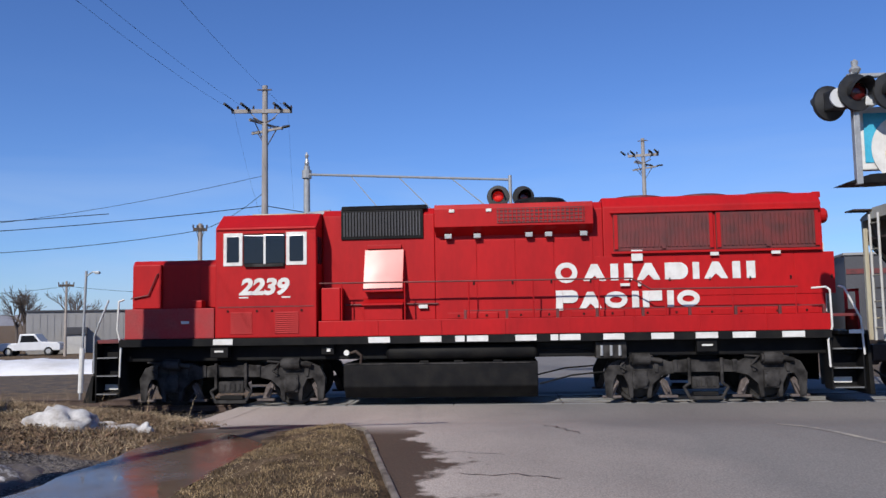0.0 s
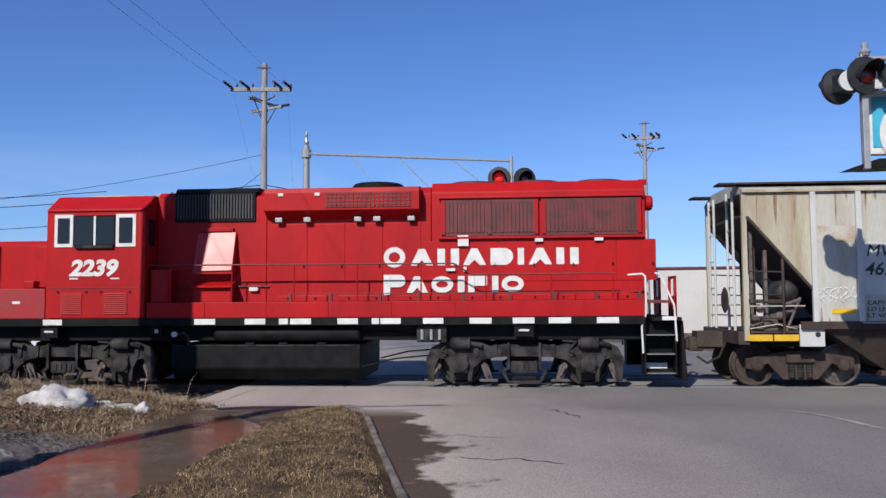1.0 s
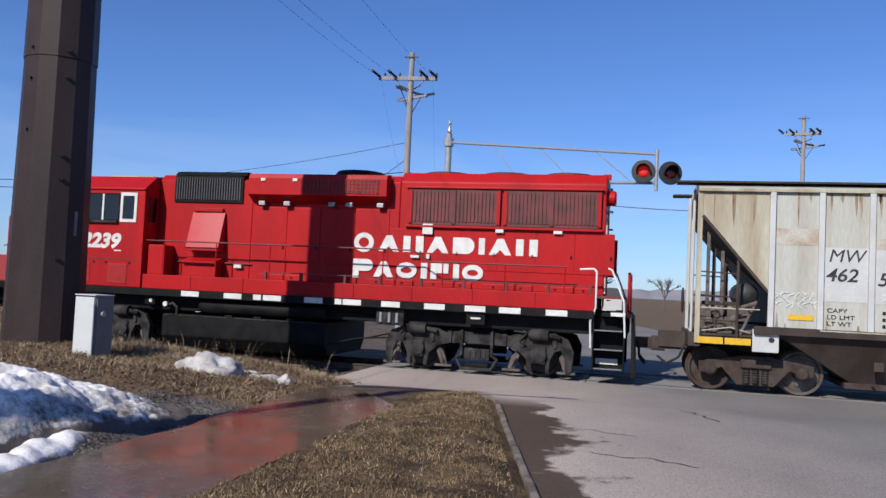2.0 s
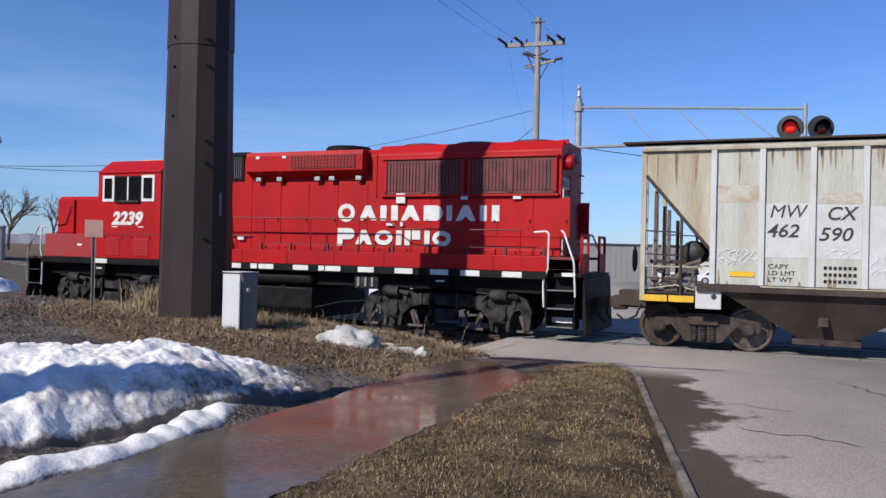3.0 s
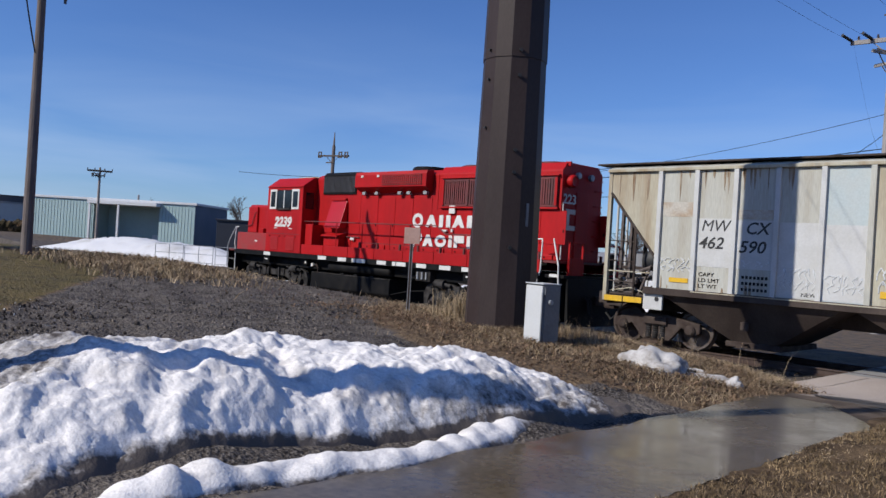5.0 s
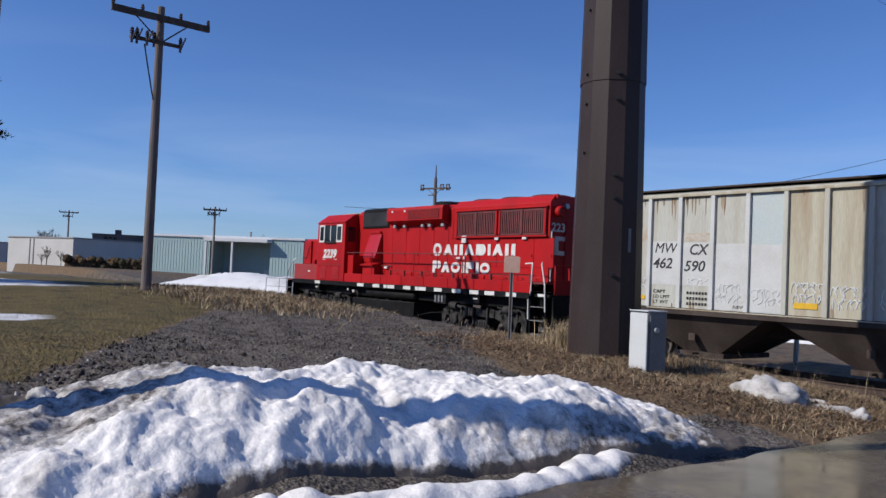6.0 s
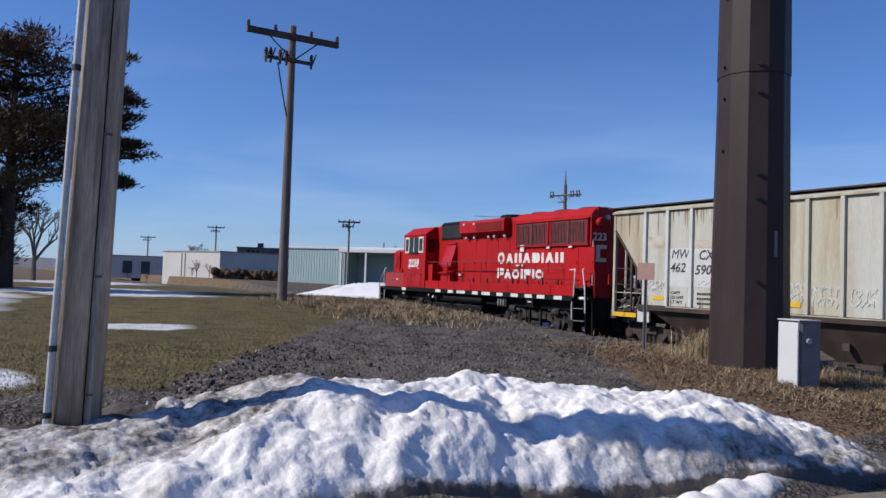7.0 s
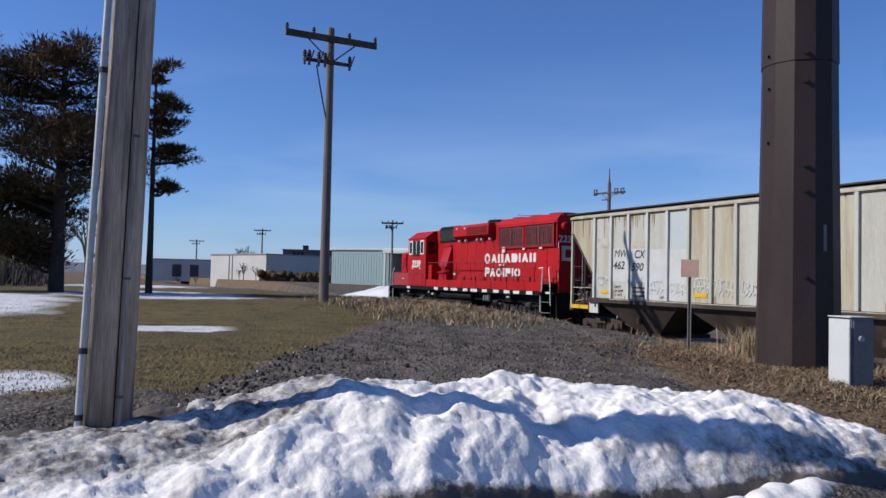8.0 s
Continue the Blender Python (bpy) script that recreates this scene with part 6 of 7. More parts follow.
        part("box_label", B(4.30, 4.52, *sorted((s * 1.501, s * 1.506)), 1.22, 1.26), WHITE, loco)
        part("air_filter", B(2.1, 2.75, s * 1.28 - 0.14, s * 1.28 + 0.14, 0.98, 1.34, bevel=0.03), TRUCK_GREY, loco)
        for x in (2.22, 2.42, 2.6):
            part("valve", rod(bmesh.new(), (x, s * 1.44, 1.04), (x, s * 1.44, 1.26), 0.035), GALV, loco)
        part("brake_pipe", tube(bmesh.new(), [(0.95, s * 1.2, 1.18), (1.5, s * 1.2, 1.2), (2.1, s * 1.2, 1.12)], 0.03), BLACK, loco)
        part("brake_pipe", tube(bmesh.new(), [(0.9, s * 1.3, 0.45), (1.6, s * 1.2, 0.62), (2.3, s * 1.1, 0.68)], 0.018), BLACK, loco)
    # handrails along the walkway
    for s in (-1, 1):
        y = s * 1.42
        xs = [-3.4, -2.0, -0.6, 0.8, 2.2, 3.6, 5.0, 6.3]
        part("handrail", tube(bmesh.new(), [(-3.9, y, 2.70), (2.9, y, 2.68), (3.3, y, 2.44), (6.35, y, 2.44)], 0.017), RED_DARK, loco)
        for x in xs:
            part("stanchion", rod(bmesh.new(), (x, y, 1.55), (x, y, 2.70 if x < 3 else 2.44), 0.016, sides=8), RED, loco)
        # small posts at the stanchion feet, dark red to draw the shadow lines there
        for x in (-0.68, 0.22, 1.31, 2.15, 3.12, 4.1, 5.05, 5.96, 6.86):
            part("shadow_line_post", B(x - 0.03, x + 0.03, *sorted((s * 1.385, s * 1.455)), 1.86, 2.06, bevel=0.008), RED_DARK, loco)
        part("kick_strip", B(-0.7, 6.9, *sorted((s * 1.40, s * 1.425)), 2.035, 2.055), RED_DARK, loco)
        # end steps and white grab rails
        for e, x0, x1 in ((-1, -8.97, -8.41), (1, 6.93, 7.60)):
            st = part("step_well", B(x0, x1, *sorted((s * 1.05, s * 1.12)), 0.30, 1.50, bevel=0.01), BLACK, loco)
            for xx in (x0, x1 - 0.03):
                part("stringer", B(xx, xx + 0.03, *sorted((s * 1.1, s * 1.48)), 0.28, 1.50, bevel=0.006), BLACK, st)
            for z in (0.34, 0.74, 1.14):
                part("tread", B(x0 + 0.03, x1 - 0.03, *sorted((s * 1.12, s * 1.50)), z - 0.03, z, bevel=0.004), TRUCK_GREY, st)
                part("edge_strip", B(x0 + 0.05, x1 - 0.05, *sorted((s * 1.502, s * 1.512)), z - 0.022, z + 0.003), CABINET_SIDE, st)
            part("edge_plate", B(x0 + 0.06, x1 - 0.14, *sorted((s * 1.125, s * 1.135)), 0.40, 0.52), WHITE, st)
        part("grab_rail", tube(bmesh.new(), [(6.62, y, 2.40), (6.92, y, 2.42), (6.98, s * 1.47, 2.36), (6.98, s * 1.50, 1.6), (6.88, s * 1.50, 1.30), (6.90, s * 1.50, 0.75)], 0.022), WHITE, loco, "white grab rail")
        part("grab_rail", tube(bmesh.new(), [(7.22, s * 1.30, 2.44), (7.30, s * 1.40, 2.40), (7.56, s * 1.50, 1.75), (7.60, s * 1.50, 1.0)], 0.022), WHITE, loco, "white grab rail")
        part("grab_rail", tube(bmesh.new(), [(-8.36, y, 2.42), (-8.45, s * 1.48, 2.38), (-8.47, s * 1.5, 1.75), (-8.38, s * 1.5, 1.4), (-8.40, s * 1.5, 0.7)], 0.022), WHITE, loco, "white grab rail")
        part("grab_rail", tube(bmesh.new(), [(-8.78, s * 1.30, 2.42), (-8.9, s * 1.48, 1.9), (-9.0, s * 1.5, 1.6), (-9.0, s * 1.5, 0.8)], 0.022), GALV, loco, "grey grab rail")
        part("end_plate", B(7.3, 7.6, *sorted((s * 1.515, s * 1.525)), 1.44, 1.52), WHITE, loco)
    # end platforms, rear rails, couplers, pilots
    part("end_platform", B(7.1, 7.72, -1.46, 1.46, 1.42, 1.50, bevel=0.01), BLACK, loco)
    for y0, y1 in ((-1.2, -0.55), (0.55, 1.2)):
        bm = B(7.62, 7.68, y0, y0 + 0.06, 1.50, 2.38, bevel=0.01)
        box(bm, 7.62, 7.68, y1 - 0.06, y1, 1.50, 2.38, 0.01)
        box(bm, 7.62, 7.68, y0, y1, 2.32, 2.38, 0.01)
        box(bm, 7.63, 7.67, y0, y1, 1.50, 1.95, 0.01)
        part("end_rail", bm, RED, loco, "red end railing panel")
    for e, x in ((-1, -9.02), (1, 7.74)):
        part("pilot", prism(bmesh.new(), [(x, 0.16), (x + e * 0.10, 0.16), (x + e * 0.03, 1.42), (x - e * 0.02, 1.42)], -1.35, 1.35, "y", bevel=0.01), BLACK, loco)
        bm = B(min(x, x + e * 0.55), max(x, x + e * 0.55), -0.12, 0.12, 0.74, 0.98, bevel=0.03)
        box(bm, min(x + e * 0.40, x + e * 0.72), max(x + e * 0.40, x + e * 0.72), -0.20, 0.16, 0.70, 1.02, 0.05)
        part("coupler", bm, RUSTY, loco, "rusty knuckle coupler")
        for dy in (-0.55, -0.42, 0.42):
            part("air_hose", tube(bmesh.new(), [(x + e * 0.02, dy, 0.95), (x + e * 0.14, dy, 0.85), (x + e * 0.16, dy, 0.55), (x + e * 0.28, dy * 0.8, 0.42)], 0.025), RUBBER, loco)
    part("plow", prism(bmesh.new(), [(-9.02, 0.12), (-9.32, 0.12), (-9.12, 0.72), (-9.02, 0.72)], -1.35, 1.35, "y"), BLACK, loco)
    # rear face
    part("rear_lamp", lathe(bmesh.new(), [(0.17, 7.08), (0.17, 7.26), (0.14, 7.30), (0.08, 7.28)], (0, -0.62, 4.02), "x", 18), RED, loco)
    part("rear_lamp", lathe(bmesh.new(), [(0.09, 7.09), (0.09, 7.2), (0.05, 7.21)], (0, -0.3, 4.2), "x", 14), GALV, loco)
    part("rear_lamp", lathe(bmesh.new(), [(0.09, 7.09), (0.09, 7.2), (0.05, 7.21)], (0, 0.3, 4.2), "x", 14), GALV, loco)
    part("rear_door", B(7.10, 7.125, -0.28, 0.28, 1.90, 3.75, bevel=0.008), RED, loco)
    part("lift_eye", B(7.0, 7.18, -0.72, -0.64, 4.42, 4.55, bevel=0.02), RED, loco)
    part("rear_conduit", tube(bmesh.new(), [(7.12, -0.86, 1.9), (7.12, -0.86, 3.4)], 0.02), WHITE, loco)
    lettering("road_number", "2239", 0.36, WHITE, loco, Matrix.Translation((7.106, -0.86, 3.42)) @ Matrix.Rotation(radians(90), 4, "Z") @ Matrix.Rotation(radians(90), 4, "X"), 0.0, 1.1, 0.008)
    for y0, y1, z0, z1 in ((-0.72, -0.14, 3.14, 3.27), (-0.72, -0.14, 2.70, 2.83), (-0.72, -0.55, 2.83, 3.14)):
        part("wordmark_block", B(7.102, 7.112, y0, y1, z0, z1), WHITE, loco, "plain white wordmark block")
    for i in range(6):
        z = 1.75 + i * 0.42
        part("rung", tube(bmesh.new(), [(7.10, 0.55, z), (7.18, 0.55, z), (7.18, 0.85, z), (7.10, 0.85, z)], 0.012, 6), RED, loco)
    for cx in (-5.95, 4.41):
        tr, ws = make_loco_truck(loco, cx)
        wheels += ws
    return loco, wheels


# ---- covered hopper wagon ----
def make_hopper():
    hop = thing("hopper_wagon", "weathered pale grey covered hopper wagon with rust and graffiti", "freight wagon")
    wheels = []
    X0, X1 = 8.98, 25.2
    SX0, SX1 = 10.38, 23.8      # upright side sheets
    W = 1.56
    ribs = [10.42 + 0.913 * i for i in range(15)]
    # one sheet per bay between ribs
    for s in (-1, 1):
        lo, hi = sorted((s * (W - 0.06), s * (W - 0.03)))
        for i in range(len(ribs) - 1):
            a, b = ribs[i], ribs[i + 1]
            mat = (HOPPER, HOPPER, HOPPER, HOPPER, PATCH_BLUE, HOPPER_B, HOPPER_B, HOPPER, PATCH_BLUE, HOPPER, HOPPER_B, HOPPER, HOPPER, HOPPER_B)[i]
            part("side_sheet", B(a + 0.002, b - 0.002, lo, hi, 1.40, 4.10), mat, hop)
        # end bays: the sheet follows the slope of the floor
        for q, xa, xb in ((1, X0, ribs[0]), (-1, X1, ribs[-1])):
            o = [(xa, 4.10), (xb, 4.10), (xb, 2.05), (xa + q * 0.16, 3.50), (xa, 3.62)]
            part("side_sheet", prism(bmesh.new(), o, lo, hi, "y"), HOPPER_B, hop, "cream rust-streaked end side sheet")
            bm = rod(bmesh.new(), (xa + q * 0.10, s * (W - 0.02), 3.60), (xb, s * (W - 0.02), 2.02), 0.035, sides=6)
            part("slope_edge", bm, HOPPER_DIRT_SHADE, hop)
        for x in ribs:
            a, b = sorted((s * (W - 0.035), s * (W + 0.045)))
            part("rib", B(x - 0.055, x + 0.055, a, b, 1.36, 4.10, bevel=0.012), PATCH_WHITE if x < 14.5 else HOPPER, hop)
        a, b = sorted((s * (W - 0.08), s * (W + 0.05)))
        part("top_chord", B(X0, X1, a, b, 4.10, 4.17, bevel=0.012), HOPPER_B, hop)
        part("side_sill", B(ribs[0] - 0.3, ribs[-1] + 0.3, a, b, 1.24, 1.40, bevel=0.012), HOPPER_DIRT_SHADE, hop)
        part("sill_edge", B(ribs[1], ribs[-1], *sorted((s * (W + 0.052), s * (W + 0.058))), 1.36, 1.385), HOPPER_B, hop)
    # painted-over squares behind the marks
    def paint(x0, x1, z0, z1, mat, name="repaint_patch"):
        part(name, B(x0, x1, -W + 0.0245, -W + 0.0295, z0, z1), mat, hop)
    for i in range(1, 5):
        a, b = ribs[i] + 0.056, ribs[i + 1] - 0.056
        paint(a, b, 1.95 if i < 3 else 1.42, 3.05 - 0.03 * i, PATCH_WHITE)
    rusty = material("rust_stain_over_paint", (0.34, 0.265, 0.19), 0.8, second=(0.43, 0.40, 0.35), amount=1.0, scale=2.4, fine=25, bump=0.05, low=0.35, high=0.55)
    paint(ribs[0] + 0.056, ribs[1] - 0.056, 3.05, 3.38, rusty)
    paint(ribs[2] + 0.056, ribs[3] - 0.056, 3.02, 3.22, rusty)
    up = lambda x, z: Matrix.Translation((x, -W + 0.022, z)) @ Matrix.Rotation(radians(90), 4, "X")
    lettering("reporting_mark", "MW", 0.36, INK, hop, up(11.46, 2.74), 0.22, 1.0, 0.0)
    lettering("reporting_mark", "CX", 0.36, INK, hop, up(12.48, 2.70), 0.22, 1.0, 0.005)
    lettering("reporting_mark", "462", 0.36, INK, hop, up(11.42, 2.36), 0.22, 1.08, 0.005)
    lettering("reporting_mark", "590", 0.36, INK, hop, up(12.35, 2.30), 0.22, 1.08, 0.005)
    for text, z in (("CAPY", 1.74), ("LD LMT", 1.61), ("LT WT", 1.48)):
        lettering("stencil", text, 0.12, TRUCK_GREY, hop, up(11.46, z), 0.0, 1.25, 0.0)
    lettering("stencil", "NEW", 0.11, TRUCK_GREY, hop, up(13.72, 1.46), 0.0, 1.2, 0.0)
    for z in (1.76, 1.63, 1.50):
        x = 12.46
        while x < 12.98:
            part("stencil_bar", B(x, x + 0.055, -W + 0.018, -W + 0.0235, z - 0.018, z + 0.045), TRUCK_GREY, hop)
            x += 0.085
    # rust runs under the roof edge and above the sill
    g = random.Random(31)
    for i in range(46):
        x = g.choice([g.uniform(X0 + 0.1, 13.6), g.uniform(X0 + 0.1, 23.5)])
        if min(abs(x - r) for r in ribs) < 0.09:
            continue
        w, l = g.uniform(0.012, 0.045), g.uniform(0.10, 0.55) * (1.4 if x < 11.2 else 1)
        if g.random() < 0.72 or x < ribs[0]:
            o = [(x - w, 4.095), (x + w, 4.095), (x + w * 0.7, 4.095 - l * 0.6), (x + w * 0.1, 4.095 - l), (x - w * 0.8, 4.095 - l * 0.5)]
        else:
            o = [(x - w, 1.405), (x + w, 1.405), (x + w * 0.5, 1.405 + l * 0.4), (x - w * 0.4, 1.405 + l * 0.5)]
        part("rust_run", prism(bmesh.new(), o, -W + 0.024, -W + 0.0295, "y"), RUST_RUN, hop)
    # sprayed scrawl: short strokes
    g = random.Random(7)
    for i, (xa, xb, z0, z1, n) in enumerate(((10.50, 11.25, 1.78, 2.12, 12), (12.4, 13.0, 1.98, 2.14, 7), (13.25, 14.0, 1.55, 2.05, 14), (14.18, 14.9, 1.55, 1.95, 12), (15.1, 15.8, 1.62, 2.15, 16), (16.0, 16.75, 1.55, 2.1, 15), (16.95, 17.7, 1.6, 2.05, 12), (17.85, 18.6, 1.55, 2.0, 12))):
        bm = bmesh.new()
        for k in range(n):
            x = xa + (xb - xa) * (k + 0.5) / n
            h = g.uniform(0.6, 1.0) * (z1 - z0) * 0.5
            zc = z0 + (z1 - z0) * (0.27 if k % 2 else 0.73)
            p = [(x + g.uniform(-0.06, 0.06), zc - h / 2), (x + g.uniform(-0.08, 0.08), zc), (x + g.uniform(-0.03, 0.1), zc + h / 2), (x + g.uniform(0.02, 0.14), zc + h * g.uniform(-0.2, 0.5))]
            tube(bm, [(u, -W + 0.022, w) for u, w in p], 0.012, 5)
        part("graffiti", bm, GRAFFITI, hop, "white sprayed scrawl strokes")
    part("tape", B(10.75, 11.22, -W + 0.012, -W + 0.022, 1.56, 1.66), YELLOW, hop, "yellow reflective tape")
    part("tape", B(15.2, 15.72, -W + 0.012, -W + 0.022, 1.55, 1.68), YELLOW, hop, "yellow reflective tape")
    # roof, hatches, running board
    part("roof", prism(bmesh.new(), [(-W, 4.10), (-W, 4.19), (-0.9, 4.36), (0.9, 4.36), (W, 4.19), (W, 4.10)], X0 + 0.01, X1 - 0.01, "x"), HOPPER, hop)
    part("hatch_trough", B(X0 + 0.6, X1 - 0.6, -0.3, 0.3, 4.34, 4.43, bevel=0.03), HOPPER_DIRT_SHADE, hop)
    for s in (-1, 1):
        part("running_board", B(X0 - 0.42, X1 + 0.42, *sorted((s * 0.95, s * 1.45)), 4.30, 4.335), HOPPER_DIRT_SHADE, hop)
    # slope sheets and bays
    for xa, xb in ((X0 + 0.1, ribs[0] + 1.1), (X1 - 0.1, ribs[-1] - 1.1)):
        bm = prism(bmesh.new(), [(xa, 3.62), (xa, 3.68), (xb, 1.5), (xb, 1.40)], -W + 0.07, W - 0.07, "y")
        # dark brown holds both the grime and the shade under the roof end
        part("slope_sheet", bm, HOPPER_DIRT_SHADE, hop, "grimy sloped end floor, coloured dark brown for its shade")
    for xa, xm0, xm1, xb in ((10.55, 12.05, 13.05, 14.55), (14.75, 16.3, 17.3, 18.85), (19.05, 20.55, 21.55, 23.4)):
        o = [(-1.50, 1.24), (-0.55, 0.30), (0.55, 0.30), (1.50, 1.24)]
        bm = bmesh.new()
        top = [bm.verts.new(p) for p in ((xa, -1.52, 1.26), (xb, -1.52, 1.26), (xb, 1.52, 1.26), (xa, 1.52, 1.26))]
        bot = [bm.verts.new(p) for p in ((xm0, -0.95, 0.34), (xm1, -0.95, 0.34), (xm1, 0.95, 0.34), (xm0, 0.95, 0.34))]
        bm.faces.new(top), bm.faces.new(bot[::-1])
        for i in range(4):
            bm.faces.new((top[i], bot[i], bot[(i + 1) % 4], top[(i + 1) % 4]))
        bmesh.ops.recalc_face_normals(bm, faces=bm.faces[:])
        part("bay", bm, HOPPER_DIRT_SHADE, hop, "brown grimy discharge bay")
        part("gate", B(xm0 - 0.12, xm1 + 0.12, -1.0, 1.0, 0.22, 0.34, bevel=0.01), RUSTY, hop)
        part("gate_shaft", rod(bmesh.new(), (xm0 + 0.4, -1.25, 0.30), (xm0 + 0.4, 1.25, 0.30), 0.03), RUSTY, hop)
        part("vibrator_bracket", B((xm0 + xm1) / 2 - 0.16, (xm0 + xm1) / 2 + 0.02, -1.31, -1.26, 0.62, 0.80, bevel=0.006), RUSTY, hop)
    part("centre_sill", B(8.3, 25.6, -0.25, 0.25, 0.80, 1.15, bevel=0.015), HOPPER_DIRT_SHADE, hop)
    # end platform gear
    for q, xe, xr in ((1, 8.98, ribs[0]), (-1, 25.2, ribs[-1])):
        xi = xe + q * 1.25
        part("end_sill", B(*sorted((xe - q * 0.12, xe + q * 0.12)), -1.5, 1.5, 0.92, 1.20, bevel=0.015), HOPPER_DIRT_SHADE, hop)
        part("platform", B(*sorted((xe, xi + q * 1.2)), -1.45, 1.45, 1.16, 1.20), HOPPER_DIRT_SHADE, hop)
        for s in (-1, 1):
            y = s * (W - 0.06)
            part("corner_post", B(*sorted((xe, xe + q * 0.10)), *sorted((y - 0.05, y + 0.05)), 1.0, 4.10, bevel=0.01), HOPPER_B, hop)
            for z in (1.49, 1.98, 2.46):
                part("rung", rod(bmesh.new(), (xe + q * 0.05, y - s * 0.0, z), (xe + q * 0.84, y, z - 0.03), 0.015, sides=6), HOPPER_DIRT_SHADE, hop)
            for yy in (0.55, 1.0):
                part("end_stile", rod(bmesh.new(), (xe - q * 0.04, s * yy, 1.2), (xe - q * 0.04, s * yy, 4.2), 0.03, sides=8), PATCH_WHITE, hop)
            for z in np.arange(1.5, 4.1, 0.62):
                part("rung", rod(bmesh.new(), (xe - q * 0.04, s * 0.55, z), (xe - q * 0.04, s * 1.0, z), 0.013, sides=6), HOPPER_B, hop)
            part("grab_post", rod(bmesh.new(), (xe + q * 0.82, y, 1.15), (xe + q * 0.82, y, 3.2), 0.03), HOPPER_DIRT_SHADE, hop)
            part("cross_rail", rod(bmesh.new(), (xe + q * 0.08, y, 1.72), (xi, y, 1.72), 0.016, sides=6), HOPPER_B, hop)
            for k in (0, 1):
                part("tape", B(*sorted((xe + q * (0.06 + 0.53 * k), xe + q * (0.56 + 0.53 * k))), *sorted((s * 1.535, s * 1.555)), 1.0 + 0.0 * k, 1.13), YELLOW, hop, "yellow reflective tape")
                part("side_step", B(*sorted((xe + q * (0.06 + 0.53 * k), xe + q * (0.56 + 0.53 * k))), *sorted((s * 1.3, s * 1.533)), 0.99, 1.14, bevel=0.01), HOPPER_DIRT_SHADE, hop)
            pl = part("bolster_plate", B(*sorted((xe + q * 1.12, xe + q * 1.62)), *sorted((s * 1.47, s * 1.53)), 0.88, 1.34, bevel=0.012), PATCH_WHITE, hop, "white bolster end plate")
            part("hole", lathe(bmesh.new(), [(0.055, s * 1.531), (0.055, s * 1.536)], (xe + q * 1.48, 0, 1.13), "y", 16), INK, pl)
            part("hole", lathe(bmesh.new(), [(0.04, s * 1.531), (0.04, s * 1.536)], (xe + q * 1.28, 0, 1.28), "y", 14), INK, pl)
        part("brake_wheel", lathe(bmesh.new(), [(0.24, -0.02), (0.28, 0.0), (0.24, 0.02), (0.22, 0.0)], (xe - q * 0.22, -0.9, 1.85), "x", 24), RUSTY, hop)
        part("brake_reservoir", lathe(bmesh.new(), [(0.05, -0.5), (0.2, -0.46), (0.25, -0.36), (0.25, 0.4), (0.05, 0.45)], (xe + q * 1.02, -0.72, 2.02), "y", 20), INK, hop, "black air reservoir", True)
        for k, (dx, yy, z1_) in enumerate(((0.22, -1.2, 3.3), (0.36, -0.9, 3.0), (0.50, -1.25, 2.9), (0.62, -0.8, 2.7))):
            part("stay", B(*sorted((xe + q * dx, xe + q * (dx + 0.07))), yy - 0.04, yy + 0.04, 1.2, z1_, bevel=0.008), (RIGGING, HOPPER_DIRT_SHADE)[k % 2], hop)
        part("pipe_bracket", B(*sorted((xe + q * 0.15, xe + q * 0.95)), -1.22, -1.14, 1.78, 1.86, bevel=0.01), HOPPER_DIRT_SHADE, hop)
        for dx, z in ((0.28, 1.45), (0.52, 1.36), (0.78, 1.52), (0.40, 1.66)):
            part("valve_body", lathe(bmesh.new(), [(0.03, -0.1), (0.085, -0.07), (0.085, 0.06), (0.04, 0.1)], (xe + q * dx, -1.32, z), "y", 12), RIGGING, hop)
        part("release_rod", tube(bmesh.new(), [(xe + q * 0.1, -1.4, 1.24), (xe + q * 0.7, -1.42, 1.34), (xe + q * 1.1, -1.4, 1.24)], 0.014, 6), HOPPER_B, hop)
        bm = B(*sorted((xe + q * 0.45, xe + q * 0.75)), -1.35, -0.9, 1.20, 1.50, bevel=0.03)
        rod(bm, (xe + q * 0.6, -1.3, 1.5), (xe + q * 1.15, -1.25, 1.62), 0.05)
        rod(bm, (xe + q * 0.3, -1.3, 1.25), (xe + q * 1.2, -1.3, 1.28), 0.03)
        rod(bm, (xe + q * 0.9, -1.38, 1.2), (xe + q * 1.2, -1.38, 1.9), 0.03)
        rod(bm, (xe + q * 0.9, -1.38, 1.75), (xe + q * 1.2, -1.38, 1.85), 0.045)
        tube(bm, [(xe + q * 0.2, -1.35, 1.3), (xe + q * 0.5, -1.4, 1.42), (xe + q * 0.9, -1.4, 1.3)], 0.022)
        part("brake_valve", bm, RIGGING, hop)
        bm = B(*sorted((xe - q * 0.75, xe - q * 0.05)), -0.11, 0.11, 0.75, 0.98, bevel=0.03)
        part("coupler", bm, RUSTY, hop, "rusty knuckle coupler")
        part("air_hose", tube(bmesh.new(), [(xe - q * 0.1, -0.45, 0.95), (xe - q * 0.25, -0.45, 0.6), (xe - q * 0.5, -0.35, 0.45), (xe - q * 0.7, -0.3, 0.6)], 0.025), RUBBER, hop)
        # truck
        tr = new("truck")
        tr.parent = hop
        cx = xe + q * 1.25
        tr.location = (cx, 0, 0)
